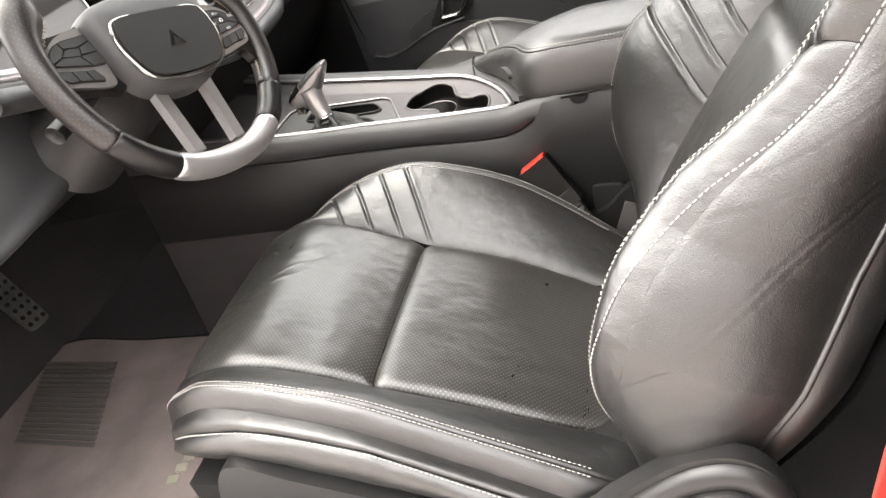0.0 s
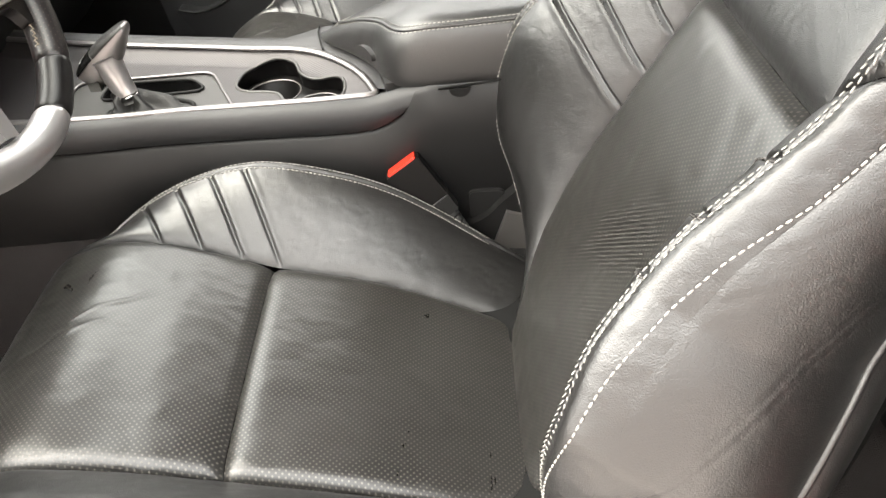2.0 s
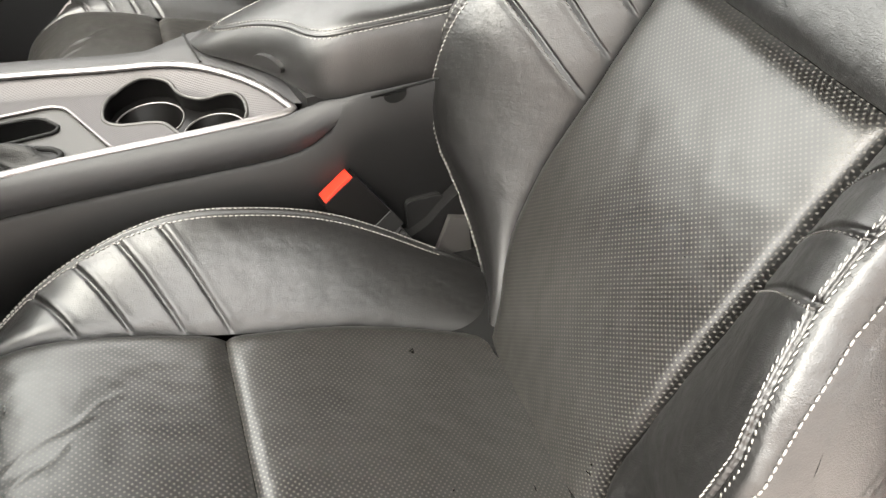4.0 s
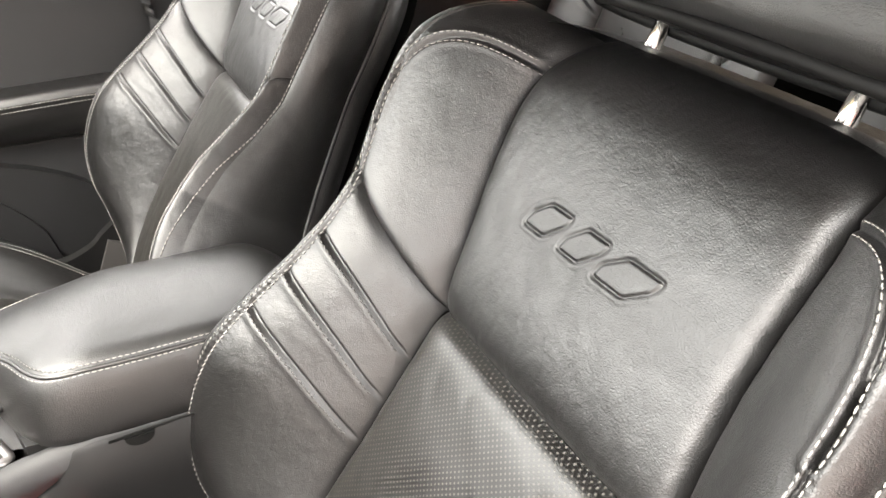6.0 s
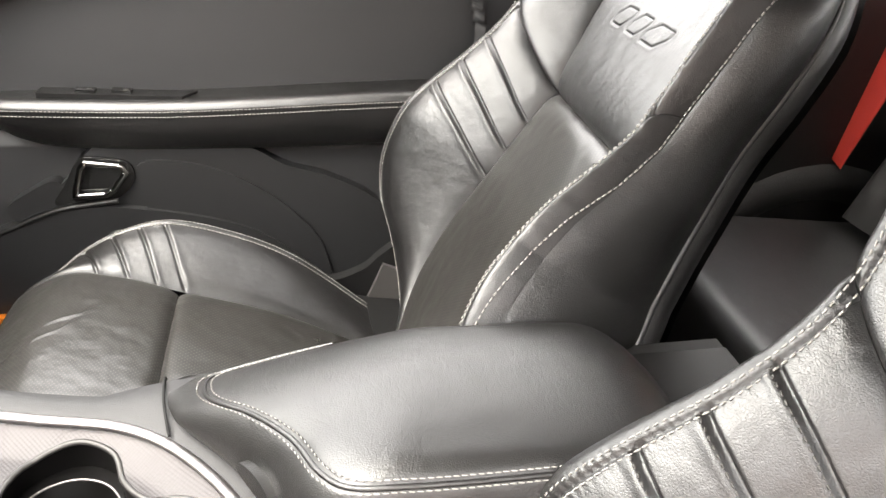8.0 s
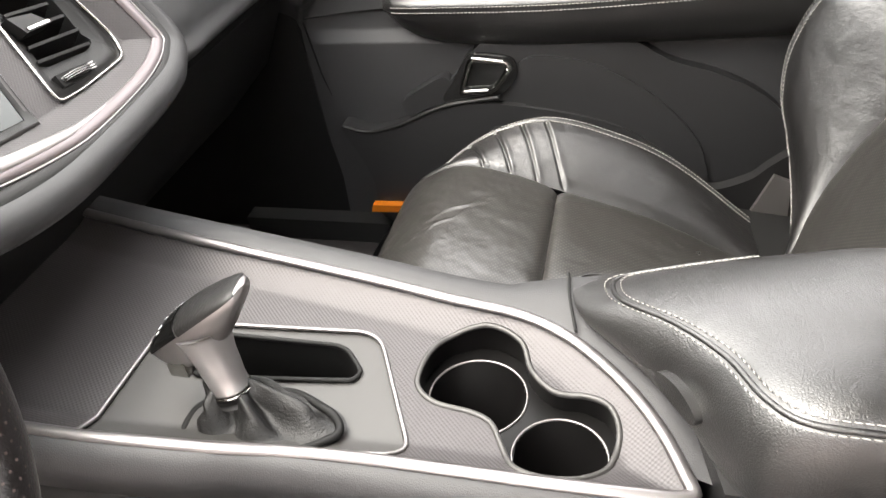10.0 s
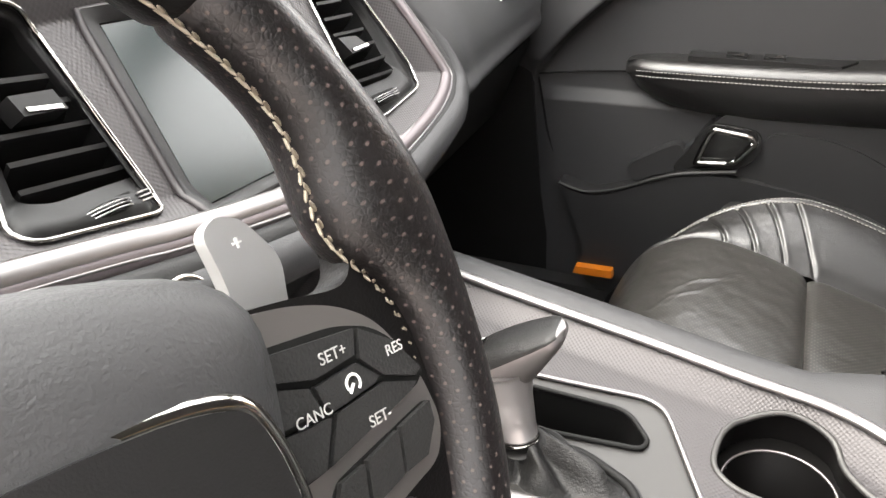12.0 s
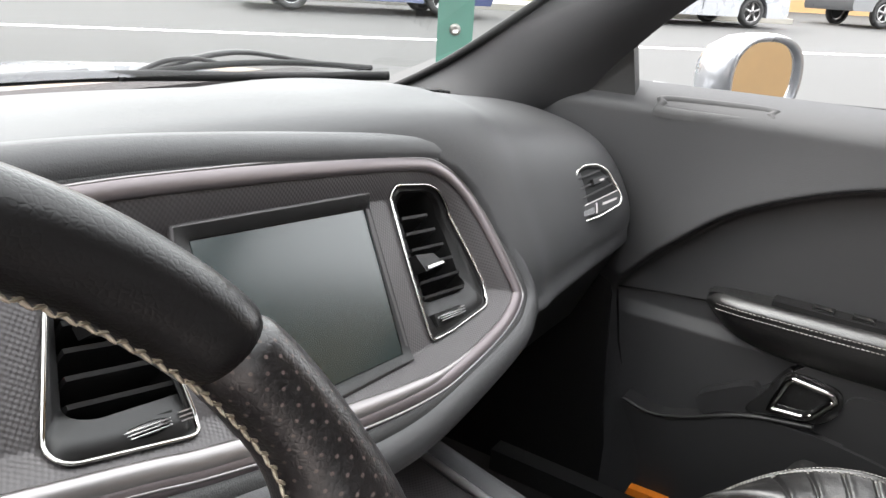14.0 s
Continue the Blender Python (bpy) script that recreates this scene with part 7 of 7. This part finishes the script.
pole = thing("green_pole", "green painted square steel pole with bolted joint", "pole")
e14, pw = np.array((-0.07, -0.348, 0.973)), np.array((-0.553, 0.833, -0.02))
pc = e14 + pw * 3.6 + np.array((0.833, 0.553, 0)) * 0.045
dirp = np.array((0.833, 0.553, 0)) * 0.0815
side = np.array((-0.553, 0.833, 0)) * 0.0815
sq = [tuple((pc + dirp * a + side * b)[:2]) for a, b in ((-1, -1), (1, -1), (1, 1), (-1, 1))]
prism("shaft", sq, -0.25, 3.5, GREEN, "z", pole, bevel=0.012, seg=3)
bolt = pc - side * 1.02 - np.array((0, 0, 0.135))
tube("bolt", [tuple(bolt), tuple(bolt - side * 0.22)], 0.016, CHROMEB, pole, "steel bolt", sides=6)
tube("washer", [tuple(bolt), tuple(bolt - side * 0.06)], 0.026, CHROMEB, pole, sides=20)


def build_car(at, mat, lab, length=4.8, height=1.42, truck=False):
    """A parked car, front towards +x of its own frame."""
    car = thing("parked_car", lab, "car", "parked cars")
    wheels = (length * 0.31, -length * 0.29)
    R = 0.40 if truck else 0.335
    low = 0.42 if truck else 0.22
    belt = 1.15 if truck else 0.92
    prof_b = [(length * 0.5, low + 0.1), (length * 0.49, belt - 0.25), (length * 0.44, belt - 0.10), (length * 0.2, belt), (-length * 0.44, belt + 0.03), (-length * 0.495, belt - 0.08), (-length * 0.5, low + 0.12)]
    out = list(prof_b)
    out.append((-length * 0.49, low))
    for wx in (wheels[1], wheels[0]):
        out.append((wx - R - 0.06, low))
        out += [(wx + (R + 0.06) * math.cos(a), max(low, R + (R + 0.06) * math.sin(a))) for a in np.linspace(math.pi, 0, 12)]
        out.append((wx + R + 0.06, low))
    out.append((length * 0.49, low))
    clean = [out[0]]
    for p in out[1:]:
        if math.dist(p, clean[-1]) > 0.012:
            clean.append(p)
    prism("body", clean, -0.90, 0.90, mat, "y", car, "painted body", bevel=0.03, seg=2)
    cab = [(length * 0.22, belt - 0.02), (length * 0.06, height + (0.35 if truck else 0)), (-length * 0.12, height + (0.38 if truck else 0.02)), (-length * (0.20 if truck else 0.36), belt + 0.02)]
    cabin = prism("cabin", cab, -0.72, 0.72, CARGLASS, "y", car, "dark glass cabin", bevel=0.05, seg=3)
    rp = [(length * 0.05, height - 0.03 + (0.35 if truck else 0)), (length * 0.05, height + 0.02 + (0.36 if truck else 0)), (-length * 0.13, height + 0.05 + (0.38 if truck else 0)), (-length * 0.14, height + (0.36 if truck else -0.02))]
    prism("roof", rp, -0.70, 0.70, mat, "y", cabin, bevel=0.02)
    for wx in wheels:
        for k in (-1, 1):
            A, T = np.meshgrid(np.linspace(0, 2 * math.pi, 32), np.linspace(0, 2 * math.pi, 10, endpoint=False))
            rr = R - 0.07 + 0.07 * np.cos(T)
            w = from_grid("wheel", np.stack([wx + rr * np.cos(A), k * 0.80 + 0.10 * np.sin(T), R + rr * np.sin(A)], -1), RUBBER, car, "black tyre", closed_u=True)
            prism("rim", [(wx + 0.225 * math.cos(a), R + 0.225 * math.sin(a)) for a in np.linspace(0, 2 * math.pi, 24, endpoint=False)], k * 0.82 - 0.02, k * 0.82 + 0.02, BLACK, "y", w, bevel=0)
            for s in range(5):
                a = s * 2 * math.pi / 5 + 0.3
                tube("spoke", [(wx + 0.03 * math.cos(a), k * 0.865, R + 0.03 * math.sin(a)), (wx + 0.21 * math.cos(a), k * 0.85, R + 0.21 * math.sin(a))], 0.028, SATIN, w, sides=6, up=(0, 1, 0))
            tube("rim_edge", [(wx + 0.225 * math.cos(a), k * 0.855, R + 0.225 * math.sin(a)) for a in np.linspace(0, 2 * math.pi, 28, endpoint=False)], 0.018, SATIN, w, closed=True, up=(0, 1, 0), sides=6)
    prism("rear_light", [(-length * 0.503, belt - 0.22), (-length * 0.48, belt - 0.22), (-length * 0.48, belt - 0.08), (-length * 0.503, belt - 0.08)], -0.80, 0.80, REDPLASTIC, "y", car, "red light bar", bevel=0.01)
    prism("door_line", [(-0.02, low + 0.12), (0.0, low + 0.12), (0.0, belt - 0.02), (-0.02, belt - 0.02)], -0.906, 0.906, BLACK, "y", car, bevel=0)
    car.matrix_world = at
    return car


def place_car(a, b, turn=0):
    x, y = road_pt(a, b)
    return Matrix.Translation((x, y, land(x, y))) @ Matrix.Rotation(math.atan2(RD[1], RD[0]) + radians(turn), 4, "Z")


build_car(place_car(-0.2, 0.8, 180), BLUEPAINT, "dark blue car parked along the far kerb")
build_car(place_car(7.6, 1.65, 180), PAINT, "silver coupe parked along the far kerb")
build_car(place_car(16.4, 3.4), GREYPAINT, "dark grey pickup parked along the far kerb", 5.6, 1.45, True)

# ochre building beyond the road and the one mirrored from behind, its shade in the colour
def build_building(name, pts, h, mat, lab):
    b = thing(name, lab, "building")
    (x0, y0), (x1, y1) = pts
    v = np.array((x1 - x0, y1 - y0), float)
    L = np.linalg.norm(v)
    v /= L
    nrm = np.array((-v[1], v[0]))
    base = land(*pts[0]) - 0.5
    q = [tuple(np.array(p)) for p in ((x0, y0), (x1, y1), tuple(np.array((x1, y1)) + nrm * 8), tuple(np.array((x0, y0)) + nrm * 8))]
    prism("wall", q, base, base + h, mat, "z", b, "rendered wall", bevel=0.03)
    prism("roof", [tuple(np.array(p) + o) for p, o in zip(q, (-v * 0.3 - nrm * 0.3, v * 0.3 - nrm * 0.3, v * 0.3 + nrm * 0.3, -v * 0.3 + nrm * 0.3))], base + h, base + h + 0.25, ROOFING, "z", b, "flat roof edge", bevel=0.03)
    for i in range(int(L // 4)):
        c = np.array((x0, y0)) + v * (2 + 4 * i)
        w = [tuple(c + v * a - nrm * o) for a, o in ((-0.8, 0.05), (0.8, 0.05), (0.8, -0.1), (-0.8, -0.1))]
        win = prism("window", w, base + 1.6, base + 3.0, CARGLASS, "z", b, "dark glass window", bevel=0.01)
        prism("sill", [tuple(c + v * a - nrm * o) for a, o in ((-0.95, 0.14), (0.95, 0.14), (0.95, -0.05), (-0.95, -0.05))], base + 1.48, base + 1.58, PAVING, "z", win, bevel=0.01)
    return b


build_building("far_building", (road_pt(-18, 9), road_pt(30, 9)), 3.4, OCHRE, "ochre rendered building beyond the road")
# unseen front, added to cut and tint the light from the driver's side
build_building("light_block_front", ((17, -13), (-15, -13)), 8.5, PINKRENDER, "unseen pale pinkish front added behind the pavement to block low sky")
build_building("near_building", ((4.2, 6.4), (16, 3.2)), 4.5, OCHRESHADE, "ochre rendered building beside the car, its colour darkened to look shaded")
